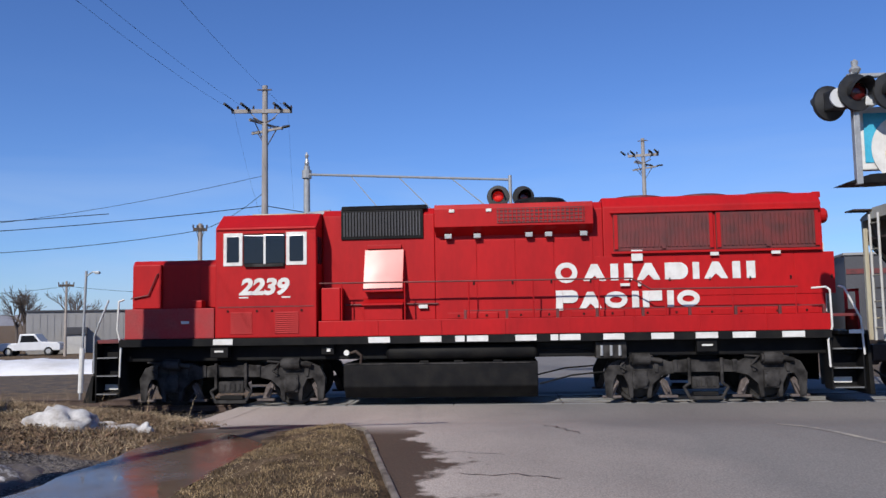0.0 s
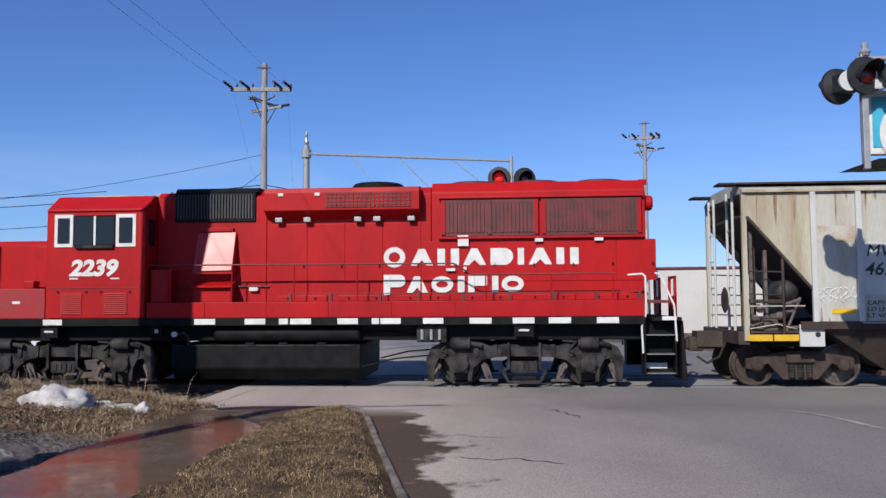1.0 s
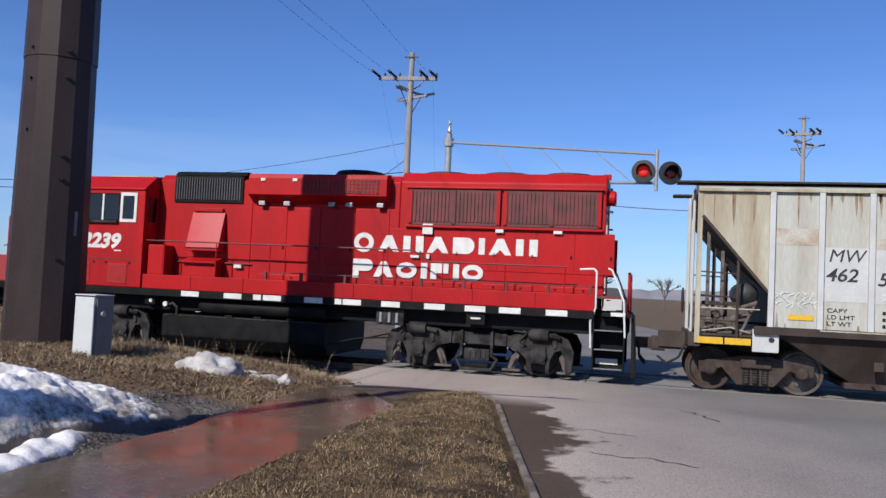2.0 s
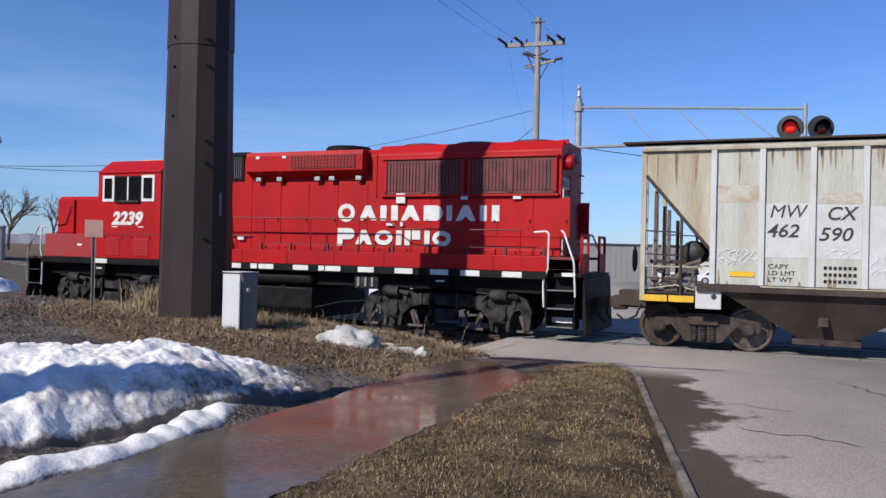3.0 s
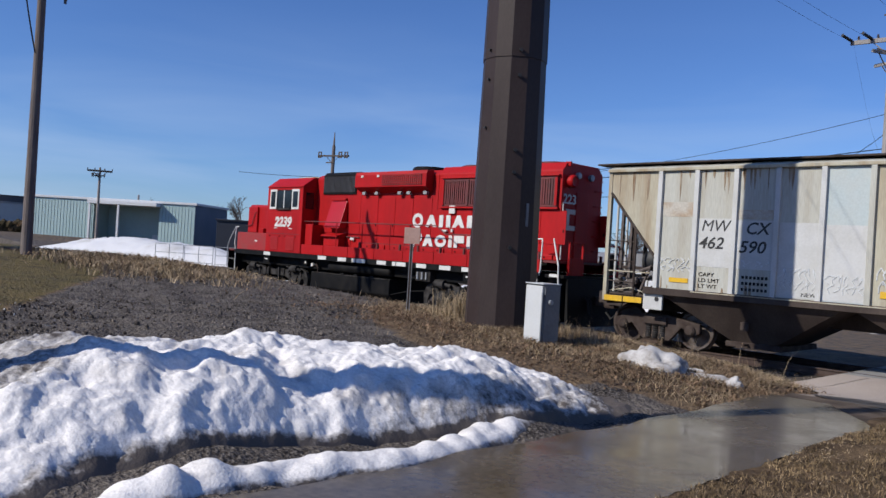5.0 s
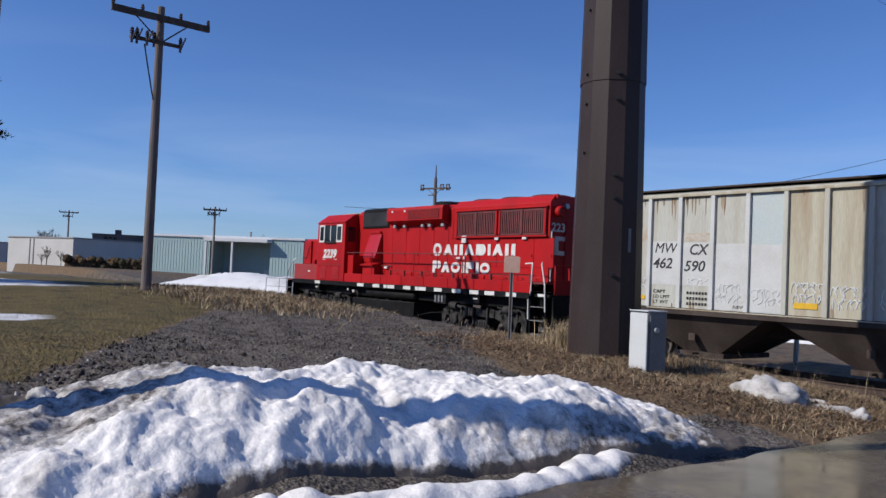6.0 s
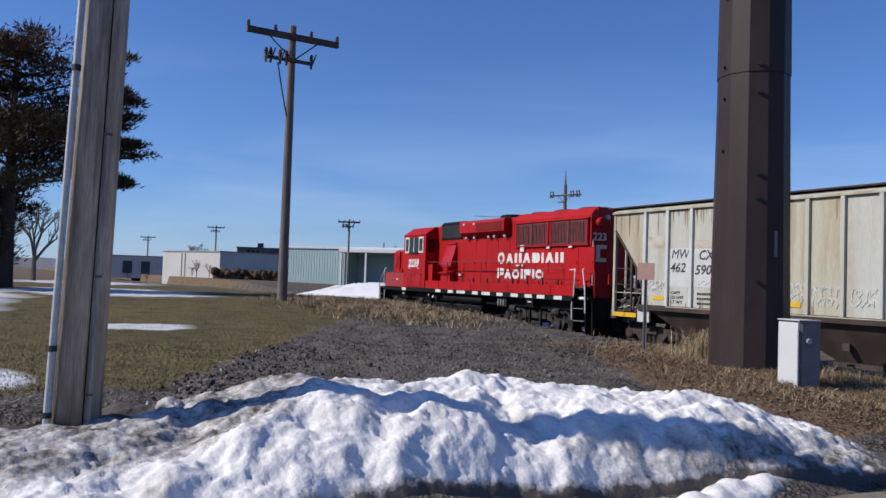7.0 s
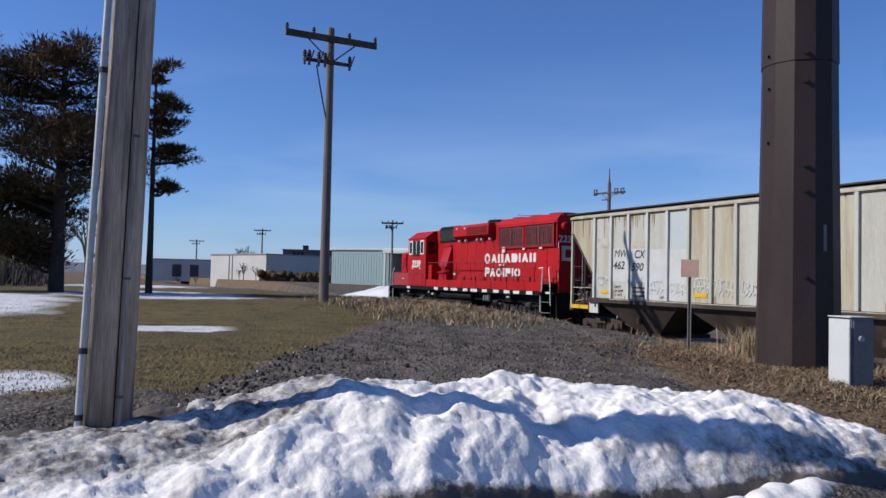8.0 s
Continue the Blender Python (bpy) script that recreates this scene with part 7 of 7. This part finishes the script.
        for s in (-1, 1):
            o = [(-1.12, 0.40), (-1.12, 0.62), (-0.78, 0.68), (-0.48, 0.72), (-0.30, 0.76), (0.30, 0.76), (0.48, 0.72), (0.78, 0.68), (1.12, 0.62), (1.12, 0.40), (0.98, 0.36), (0.66, 0.50), (0.36, 0.16), (-0.36, 0.16), (-0.66, 0.50), (-0.98, 0.36)]
            y0, y1 = sorted((s * 0.98, s * 1.10))
            part("side_frame", prism(bmesh.new(), o, y0, y1, "y", bevel=0.02), RUSTY, tr)
            bm = B(-0.30, 0.30, *sorted((s * 1.0, s * 1.16)), 0.52, 0.70, bevel=0.02)
            part("bolster_end", bm, RUSTY, tr)
            for dx in (-0.18, 0.0, 0.18):
                part("coil_spring", lathe(bmesh.new(), [(0.058 + 0.016 * (k % 2), 0.20 + 0.026 * k) for k in range(12)], (dx, s * 1.10, 0), "z", 10), TRUCK_GREY, tr)
            for dx in (-0.89, 0.89):
                part("bearing_cap", lathe(bmesh.new(), [(0.13, s * 1.0), (0.13, s * 1.14), (0.09, s * 1.18), (0.03, s * 1.19)], (dx, 0, 0.457), "y", 20), RUSTY, tr)
        for dx in (-0.89, 0.89):
            w = part("wheelset", wheelset(0.457), RUSTY if dx < 0 else STEEL, tr)
            w.location = (dx, 0, 0.457)
            wheels.append(w)
    return hop, wheels


loco, loco_wheels = make_loco()
hopper, hopper_wheels = make_hopper()


# ---- distance: buildings, vehicles, trees ----
def wall_box(name, label, a, b, depth, z0, z1, mat, trim=None, category="building"):
    """A plain building: the near facade runs from a to b, the body lies behind it."""
    a, b = Vector((*a, 0)), Vector((*b, 0))
    u = (b - a).normalized()
    turn = math.degrees(math.atan2(u.y, u.x))
    t = thing(name, label, category, pose(a.x, a.y, z0, 0, 0, turn))
    L, h = (b - a).length, z1 - z0
    part("wall", B(0, L, 0, depth, -0.6, h - 0.12, bevel=0.03), mat, t)
    part("roof", B(-0.12, L + 0.12, -0.12, depth + 0.12, h - 0.115, h + 0.06, bevel=0.03), trim or ROOF, t)
    return t, L, h


def make_teal_building():
    a, c = Vector((-99.3, 31.0, 0)), Vector((-83.3, 43.6, 0))
    turn = math.degrees(math.atan2(c.y - a.y, c.x - a.x))
    t = thing("warehouse", "pale teal metal warehouse with a white-edged open canopy", "building", pose(a.x, a.y, 0.3, 0, 0, turn))
    part("wall", B(0, 8.4, 0, 9, -0.5, 4.95), TEAL, t, "pale teal metal wall")
    part("wall", B(8.4, 16.2, 3.2, 9, -0.5, 4.95), TEAL, t, "pale teal recessed wall")
    part("wall", B(16.2, 20.35, 0, 9, -0.5, 4.95), TEAL, t, "pale teal metal wall")
    # this end faces away from the sun; its shade is put into the colour
    part("end_wall", B(20.355, 20.42, 0.02, 9.0, -0.5, 4.95), END_WALL_SHADE, t, "end wall coloured dark blue for its shaded side")
    part("roof", B(-0.2, 20.6, -0.15, 9.2, 4.955, 5.22, bevel=0.04), ROOF, t, "white roof edge")
    part("canopy", B(8.2, 16.4, -1.2, 3.2, 4.55, 4.95, bevel=0.03), ROOF, t, "white canopy fascia")
    for x in (8.5, 11.9):
        part("column", B(x - 0.12, x + 0.12, -1.15, -0.91, -0.5, 4.55, bevel=0.02), ROOF, t)
    part("wall_box", B(14.0, 14.7, 3.0, 3.2, 0.3, 1.4, bevel=0.02), ROOF, t)
    for i in range(53):
        x = 0.2 + i * 0.38
        if not 8.3 < x < 16.3 and x < 20.3:
            part("seam", B(x - 0.02, x + 0.02, -0.03, -0.002, -0.4, 4.9), TEAL, t)
    part("vent", rod(bmesh.new(), (11.5, 4, 5.2), (11.5, 4, 6.0), 0.12), GREY_WALL, t)
    wall_box("shed", "low dark navy shed beside the teal warehouse", (-75.5, 42.0), (-70.6, 47.9), 7, -0.3, 3.75, NAVY_WALL, NAVY_WALL)
    t2, L, h = wall_box("annexe", "low grey annexe with dark windows beyond the shed", (-75.2, 50.6), (-71.0, 55.4), 6, -0.4, 3.5, GREY_WALL, ROOF)
    for x in (0.9, 3.2):
        part("window", B(x, x + 1.6, -0.05, -0.01, 1.0, 2.0), GLASS_DARK, t2)
    wall_box("storage_container", "white storage container standing in snow", (-51.4, 31.7), (-49.0, 34.7), 2.4, -0.5, 1.55, PALE_WALL, ROOF, "container")


def make_left_buildings():
    t, L, h = wall_box("workshop", "white block workshop with a grey wing", (-131, 21.0), (-117.0, 26.6), 12, 0.4, 4.95, PALE_WALL, GREY_WALL)
    for x in (5.3, 6.2):
        part("downpipe", B(x - 0.08, x + 0.08, -0.08, -0.01, 0, 4.3), GREY_WALL, t)
    wall_box("workshop_wing", "grey metal workshop wing", (-127.0, 28.9), (-126.6, 31.2), 9, 0.4, 4.9, GREY_WALL, GREY_WALL)
    t, L, h = wall_box("office_block", "dark office building with a pale lower band", (-127, 31.4), (-124.0, 40.5), 10, 0.4, 6.0, DARK_WALL, DARK_WALL)
    for i in range(3):
        part("window", B(1.6 + i * 0.65, 2.0 + i * 0.65, -0.06, -0.01, 3.7, 5.2), GLASS_DARK, t)
    part("roof_unit", B(3.0, 3.9, 2, 3, 5.6, 6.4, bevel=0.05), DARK_WALL, t)
    part("pale_band", prism(bmesh.new(), [(1.6, 3.5), (4.0, 3.5), (3.8, 2.0), (2.4, 2.0)], -0.05, -0.01, "y"), PALE_WALL, t)
    t, L, h = wall_box("store_building", "low pale store building with dark openings", (-162, 14.5), (-158, 25.0), 12, 0.9, 4.5, PALE_WALL, GREY_WALL)
    for x0, x1 in ((4.3, 6.0), (7.6, 9.2)):
        part("door", B(x0, x1, -0.06, -0.01, 0.3, 2.6), DARK_WALL, t)
    # clipped dark hedge
    bm = bmesh.new()
    r = random.Random(3)
    for i in range(260):
        k = r.random()
        p = Vector((-112.8, 24.8, 0.9)).lerp(Vector((-110.2, 35.0, 0.9)), k)
        bmesh.ops.create_icosphere(bm, subdivisions=1, radius=r.uniform(0.3, 0.6), matrix=Matrix.Translation(p + Vector((r.uniform(-0.6, 0.6), 0, r.uniform(-0.3, 1.25)))))
    solid("hedge", bm, NEEDLES, "dark clipped evergreen hedge before the offices", "hedge", kind="stuff")


def make_behind_track():
    # seen over the nose at the start
    t, L, h = wall_box("warehouse", "long pale grey metal warehouse beyond the lot", (-42.5, 68.5), (-10.0, 85.0), 14, -0.75, 3.05, GREY_WALL, DARK_WALL)
    for i in range(60):
        part("seam", B(0.5 + i * 0.58 - 0.02, 0.5 + i * 0.58 + 0.02, -0.03, -0.002, -0.4, 3.5), GREY_WALL, t)
    d = part("lean_to", B(3.2, 4.9, -1.2, -0.002, -0.5, 1.6, bevel=0.02), PALE_WALL, t)
    part("lean_to_roof", B(3.1, 5.0, -1.35, 0, 1.62, 2.3, bevel=0.05), DARK_WALL, d)
    wall_box("garage", "grey garage beside the parked pickup", (-56, 56.5), (-42.6, 63.5), 5, -0.8, 1.6, GREY_WALL, PALE_WALL)
    wall_box("shop_building", "pale cream shop building with a dark red roof edge", (9.5, 62), (22.5, 60.4), 12, -0.8, 4.1, PALE_WALL, RED_DARK)
    t, L, h = wall_box("depot_building", "grey metal depot with a dark red stripe", (23.5, 57), (44, 53), 15, -0.8, 5.8, DARK_WALL, GREY_WALL)
    part("stripe", B(0.05, L - 0.05, -0.06, -0.01, 5.2, 5.55), RED_DARK, t, "dark red stripe")
    part("door", B(3.2, 4.3, -0.06, -0.01, -0.2, 2.2), NAVY_WALL, t)
    t, L, h = wall_box("house", "low pale building across the far street", (-10.5, 104), (-2.5, 104), 8, -0.9, 1.6, PALE_WALL, DARK_WALL)
    part("gable_roof", prism(bmesh.new(), [(-0.3, 2.5), (8.3, 2.5), (7.2, 3.6), (0.8, 3.6)], -0.3, 8.3, "y"), DARK_WALL, t)
    # slender post beside the far rail
    p = thing("track_post", "thin grey post with white lower sleeve and small arm", "post", pose(-11.85, 21.6, -0.35, 0, 1.5, 0))
    part("post", rod(bmesh.new(), (0, 0, 0), (0.02, 0, 3.75), 0.035), GALV, p)
    part("sleeve", rod(bmesh.new(), (0, 0, 0.3), (0.0, 0, 1.55), 0.07), WHITE, p, "white plastic sleeve")
    part("arm", tube(bmesh.new(), [(0.02, 0, 3.6), (0.2, 0, 3.72), (0.35, 0, 3.72)], 0.02), GALV, p)
    part("lamp_head", B(0.28, 0.42, -0.05, 0.05, 3.66, 3.74, bevel=0.02), GALV, p)
    cross_pole("utility_pole", "plain short utility pole beyond the track", -17.9, 46, 7.7, 0.8, 20, 0, 0.17, 0.13, m2=WOOD_POLE)
    cross_pole("utility_pole", "thin utility pole before the grey warehouse", -36.3, 64.0, 5.4, 1.2, 20, 0, 0.13, 0.09)
    wire("overhead_wire", [(-30, 40, 5.6), (-17.9, 46, 7.3), (-11.5, 37.9, 8.2)], 0.25, 0.018)
    wire("overhead_wire", [(-30, 40, 7.0), (-11.5, 37.9, 9.0)], 0.3, 0.012)
    wire("overhead_wire", [(-50, 62, 4.6), (-36.3, 64, 5.0), (-20, 66, 4.4)], 0.4, 0.014)


def make_car(name, label, m, paint, pickup=False):
    t = thing(name, label, "pickup truck" if pickup else "car", m)
    if pickup:
        o = [(-2.6, 0.45), (-2.6, 1.05), (-0.9, 1.08), (-0.85, 1.05), (-0.7, 1.85), (0.55, 1.85), (1.05, 1.18), (2.4, 1.10), (2.6, 0.95), (2.6, 0.45)]
        glass = [(-0.62, 1.15), (-0.55, 1.72), (0.45, 1.72), (0.85, 1.18)]
    else:
        o = [(-2.2, 0.35), (-2.25, 0.85), (-1.7, 0.95), (-1.1, 1.40), (0.4, 1.42), (1.1, 0.98), (2.1, 0.85), (2.25, 0.65), (2.2, 0.35)]
        glass = [(-1.35, 0.95), (-0.98, 1.32), (0.32, 1.34), (0.85, 0.98)]
    body = part("body", prism(bmesh.new(), o, -0.88, 0.88, "y", bevel=0.06), paint, t)
    for s in (-1, 1):
        part("side_window", prism(bmesh.new(), glass, *sorted((s * 0.882, s * 0.892)), "y"), GLASS_DARK, body)
    for x in ((-1.6, 1.65) if pickup else (-1.35, 1.35)):
        for s in (-1, 1):
            w = part("wheel", lathe(bmesh.new(), [(0.2, s * 0.70), (0.36, s * 0.70), (0.38, s * 0.76), (0.38, s * 0.86), (0.34, s * 0.90), (0.2, s * 0.89)], (x, 0, 0.38), "y", 20), RUBBER, t)
            part("rim", lathe(bmesh.new(), [(0.2, s * 0.88), (0.21, s * 0.895), (0.05, s * 0.90)], (x, 0, 0.38), "y", 16), GALV, w)
    return t


def limb_tree(name, label, x, y, h, seed, mat=TWIGS, spread=0.5, levels=5):
    """A bare tree: limbs fork and thin out to twigs."""
    r = random.Random(seed)
    t = thing(name, label, "tree", pose(x, y, ground_z(x, y) - 0.1))
    trunk, crown = bmesh.new(), bmesh.new()

    def grow(p, d, length, rad, level):
        q = p + d * length
        rod(trunk if level < 2 else crown, p, q, rad, rad * 0.7, 6 if level < 2 else 4)
        if level >= levels:
            return
        for i in range(3 if level else 4):
            side = Vector((r.gauss(0, 1), r.gauss(0, 1), r.gauss(0, 0.5))).normalized()
            nd = (d + side * spread * r.uniform(0.7, 1.4) + Vector((0, 0, 0.12))).normalized()
            grow(p.lerp(q, r.uniform(0.55, 1.0)), nd, length * r.uniform(0.6, 0.82), rad * 0.6, level + 1)
    grow(Vector((0, 0, 0)), Vector((r.gauss(0, 0.04), r.gauss(0, 0.04), 1)).normalized(), h * 0.30, h * 0.022, 0)
    part("trunk", trunk, mat, t)
    part("crown", crown, mat, t)


def pine(name, label, x, y, h, seed, tiers, trunk_r, lean=0.0):
    """An open old pine: bare lower trunk, uneven limbs, flat ragged clumps of needles."""
    r = random.Random(seed)
    z0 = ground_z(x, y) - 0.2
    t = thing(name, label, "tree", pose(x, y, z0))
    trunk = rod(bmesh.new(), (0, 0, 0), (0, lean, h * 0.97), trunk_r, trunk_r * 0.25, 12)
    part("trunk", trunk, BARK, t)
    verts, faces = [], []
    for zc, reach, n, size, side in tiers:
        for i in range(n):
            a = r.uniform(0, 2 * math.pi) if side is None else radians(side) + r.gauss(0, 0.5)
            l = reach * r.uniform(0.55, 1.05)
            za = zc * h + r.uniform(-0.05, 0.05) * h
            base = Vector((0, lean * za / h, za - 0.12 * l))
            tip = Vector((math.cos(a) * l, math.sin(a) * l + lean * za / h, za + r.uniform(-0.05, 0.28) * l))
            bm = bmesh.new()
            mid = base.lerp(tip, 0.5) + Vector((0, 0, r.uniform(-0.25, 0.1)))
            rod(bm, base, mid, 0.075, 0.05, 6)
            rod(bm, mid, tip, 0.05, 0.02, 6)
            part("limb", bm, BARK, t)
            for c in range(int(5 + l * 2.4)):
                k = r.uniform(0.45, 1.08)
                cen = base.lerp(tip, k) + Vector((r.gauss(0, 0.30), r.gauss(0, 0.30), r.uniform(0.0, 0.3))) * size
                rx, rz = size * r.uniform(0.45, 0.8), size * r.uniform(0.16, 0.32)
                for q in range(62):
                    d = Vector((r.gauss(0, 0.5), r.gauss(0, 0.5), r.gauss(0, 0.5)))
                    p = cen + Vector((d.x * rx, d.y * rx, d.z * rz))
                    out = (d.normalized() + Vector((0, 0, 0.7))).normalized() * r.uniform(0.12, 0.26)
                    w = Vector((r.gauss(0, 1), r.gauss(0, 1), r.gauss(0, 1))).normalized() * 0.035
                    i0 = len(verts)
                    verts += [tuple(p - w), tuple(p + w), tuple(p + out)]
                    faces.append((i0, i0 + 1, i0 + 2))
    me = bpy.data.meshes.new("crown")
    me.from_pydata(verts, [], faces)
    me.materials.append(NEEDLES)
    ob = new("crown", me)
    ob.parent = t


def make_trees():
    pine("pine_tree", "large dark old pine with open ragged crown", -35.4, 0.3, 9.9, 5, [(0.15, 2.2, 5, 0.9, 250), (0.22, 2.6, 6, 1.0, 240), (0.30, 2.6, 5, 0.9, 220), (0.38, 3.2, 8, 1.0, 215), (0.46, 3.0, 8, 1.0, None), (0.55, 2.9, 10, 1.1, None), (0.66, 2.9, 11, 1.1, None), (0.78, 2.6, 11, 1.1, None), (0.89, 2.0, 9, 1.0, None), (0.97, 1.1, 5, 0.8, None)], 0.30)
    pine("pine_tree", "dark old pine with two trunks behind the bank", -36.5, -3.4, 9.6, 9, [(0.16, 3.2, 7, 1.1, None), (0.24, 3.4, 7, 1.1, None), (0.32, 3.5, 6, 1.1, None),(0.45, 3.5, 7, 1.1, None), (0.6, 4.2, 10, 1.2, None), (0.74, 3.8, 10, 1.2, None), (0.86, 2.8, 9, 1.1, None), (0.95, 1.5, 5, 0.9, None)], 0.26)
    pine("pine_tree", "slender pine with sparse one-sided limbs", -35.2, 3.7, 9.7, 13, [(0.43, 0.9, 3, 0.5, 80), (0.61, 1.35, 4, 0.55, 85), (0.72, 0.9, 4, 0.55, None), (0.80, 0.95, 4, 0.55, 70), (0.96, 0.5, 4, 0.5, None)], 0.15)
    r = random.Random(21)
    for i, (x, y, h) in enumerate(((-62, -6, 9), (-66, -2, 8), (-70, 2, 9), (-58, -9, 8), (-75, -6, 10), (-64, -11, 8), (-78, -9, 9), (-82, -1, 9))):
        limb_tree("bare_tree", "leafless grey-brown tree at the wood's edge", x, y, h, 40 + i, TWIGS, 0.55, 4)
    for i, (x, y, h) in enumerate(((-163, 77, 11), (-158, 87, 10.5), (-153, 96, 8), (-46, 74, 8.5), (-43.5, 78, 8), (-52, 70, 8), (-30, 92, 8), (-150, 29, 8), (-60, 95, 9), (-8, 150, 10), (4, 160, 9), (-122, 87.5, 13), (-117, 92.5, 13.5), (-129, 77, 12), (-112, 97, 12), (-124.5, 86, 12))):
        limb_tree("bare_tree", "distant leafless tree with a fine round crown", x, y, h, 60 + i, TWIGS, 0.6, 5)
    for i, (x, y, h) in enumerate(((-118, 23.6, 3.4), (-117, 25.2, 2.8), (-116, 22.6, 2.4), (-140, 20, 2.5), (-138, 17, 2.5))):
        limb_tree("bare_shrub", "leafless twiggy shrub before the workshop", x, y, h, 80 + i, TWIGS, 0.5, 4)
    # tangled undergrowth at the wood's edge
    bm = bmesh.new()
    for i in range(1700):
        x, y = r.uniform(-85, -50), r.uniform(-12, 7)
        if y > -0.5:
            continue
        z = ground_z(x, y)
        rod(bm, (x, y, z), (x + r.gauss(0, 0.7), y + r.gauss(0, 0.7), z + r.uniform(1.0, 4.5)), 0.035, 0.012, 4)
    solid("undergrowth", bm, TWIGS, "dense leafless undergrowth at the wood's edge", "undergrowth", kind="stuff")
    # rolling wooded skyline
    bm = bmesh.new()
    prev = None
    for i in range(260):
        a = radians(-45 + i * 0.62)
        R = 720 + 60 * noise.noise((i * 0.05, 0, 3))
        h = 9 + 5 * noise.noise((i * 0.06, 0, 0)) + 2.6 * noise.noise((i * 0.9, 0, 1)) + 1.2 * noise.noise((i * 2.3, 0, 5))
        lo, hi = bm.verts.new((-math.sin(a) * R, math.cos(a) * R, -6)), bm.verts.new((-math.sin(a) * (R + 30), math.cos(a) * (R + 30), max(3, h)))
        if prev:
            bm.faces.new((prev[0], lo, hi, prev[1]))
        prev = (lo, hi)
    # the haze of distance is mixed into the ridge's pale blue-grey colour
    haze = material("hazed_bare_woods", (0.20, 0.20, 0.225), 1.0, second=(0.15, 0.15, 0.17), amount=0.8, scale=0.05, fine=0.6, bump=0)
    solid("backdrop", bm, haze, "far low wooded ridge on the skyline", "skyline", kind="structure")
    # yellow machine at the wood's edge
    t = thing("wheel_loader", "yellow wheel loader parked at the wood's edge", "loader", pose(-62, -3.6, ground_z(-62, -3.6), 0, 0, 80))
    part("body", prism(bmesh.new(), [(-1.6, 0.8), (-1.7, 1.6), (-0.5, 1.7), (0.6, 1.5), (0.9, 0.8)], -0.7, 0.7, "y", bevel=0.06), EXCAVATOR_YELLOW, t)
    part("cab", prism(bmesh.new(), [(-0.4, 1.6), (-0.3, 2.9), (0.5, 2.9), (0.7, 1.6)], -0.55, 0.55, "y", bevel=0.05), EXCAVATOR_YELLOW, t)
    for x in (-1.1, 1.2):
        for s in (-1, 1):
            part("wheel", lathe(bmesh.new(), [(0.3, s * 0.6), (0.62, s * 0.62), (0.62, s * 0.95), (0.3, s * 0.97)], (x, 0, 0.62), "y", 20), RUBBER, t)
    part("bucket", prism(bmesh.new(), [(1.9, 0.2), (2.7, 0.2), (2.6, 0.35), (2.1, 1.0), (1.9, 0.9)], -1.1, 1.1, "y"), RUSTY, t)


def make_wire_crates():
    """Light wire racks before the snow heap."""
    for i, x in enumerate((-46.5, -44.6, -42.6)):
        t = thing("wire_rack", "thin wire rack half sunk in snow", "rack", pose(x, 22.0 + i * 0.9, 0.1 + 0.0 * i, 0, 0, 35), "wire racks by the track")
        bm = bmesh.new()
        for a in (0, 0.9, 1.8):
            for z0, z1 in ((0.0, 1.25),):
                rod(bm, (a, 0, z0), (a, 0, z1), 0.02, sides=5)
        for z in (0.25, 0.75, 1.25):
            rod(bm, (0, 0, z), (1.8, 0, z), 0.018, sides=5)
        part("grid", bm, GALV, t)


make_teal_building()
make_left_buildings()
make_behind_track()
make_car("pickup_truck", "white pickup truck parked by the grey garage", pose(-40.6, 66.3, ground_z(-40.6, 66.3), 0, 0, 12), CAR_WHITE, True)
make_car("car", "white car parked on the far street", pose(-6.3, 84, ground_z(-6.3, 84) + 0.02, 0, 0, 5), CAR_WHITE)
make_car("car", "silver car waiting on the far road", pose(-9.4, 70, ground_z(-9.4, 70) + 0.02, 0, 0, 95), CABINET)
make_trees()
make_wire_crates()


# ---- motion of the train ----
TRAVEL = [(0.0, 0.0), (0.5, -1.93), (1.0, -3.843), (2.5, -9.776), (3.0, -11.768), (3.5, -13.806), (4.0, -15.906), (4.5, -18.131), (6.0, -24.507), (6.5, -26.672), (7.0, -28.813), (7.5, -31.091), (8.0, -33.448)]


def travel(t):
    """Place along the track: a smooth curve through the known places."""
    ts, ss = [a for a, b in TRAVEL], [b for a, b in TRAVEL]
    i = min(max(0, sum(1 for a in ts if a <= t) - 1), len(ts) - 2)
    def slope(k):
        a, b = max(0, k - 1), min(len(ts) - 1, k + 1)
        return (ss[b] - ss[a]) / (ts[b] - ts[a])
    h = ts[i + 1] - ts[i]
    u = (t - ts[i]) / h
    return ((2 * u ** 3 - 3 * u ** 2 + 1) * ss[i] + (u ** 3 - 2 * u ** 2 + u) * h * slope(i) + (3 * u ** 2 - 2 * u ** 3) * ss[i + 1] + (u ** 3 - u ** 2) * h * slope(i + 1))


def motions():
    times = [i / 10 for i in range(81)]
    walk(loco, [(t, pose(travel(t), TRACK_Y, 0)) for t in times])
    walk(hopper, [(t, pose(travel(t), TRACK_Y, 0)) for t in times])
    for group_, r in ((loco_wheels, 0.508), (hopper_wheels, 0.457)):
        for w in group_:
            p = w.location.copy()
            walk(w, [(t, pose(p.x, p.y, p.z, 0, math.degrees(travel(t) / r), 0)) for t in times])


motions()
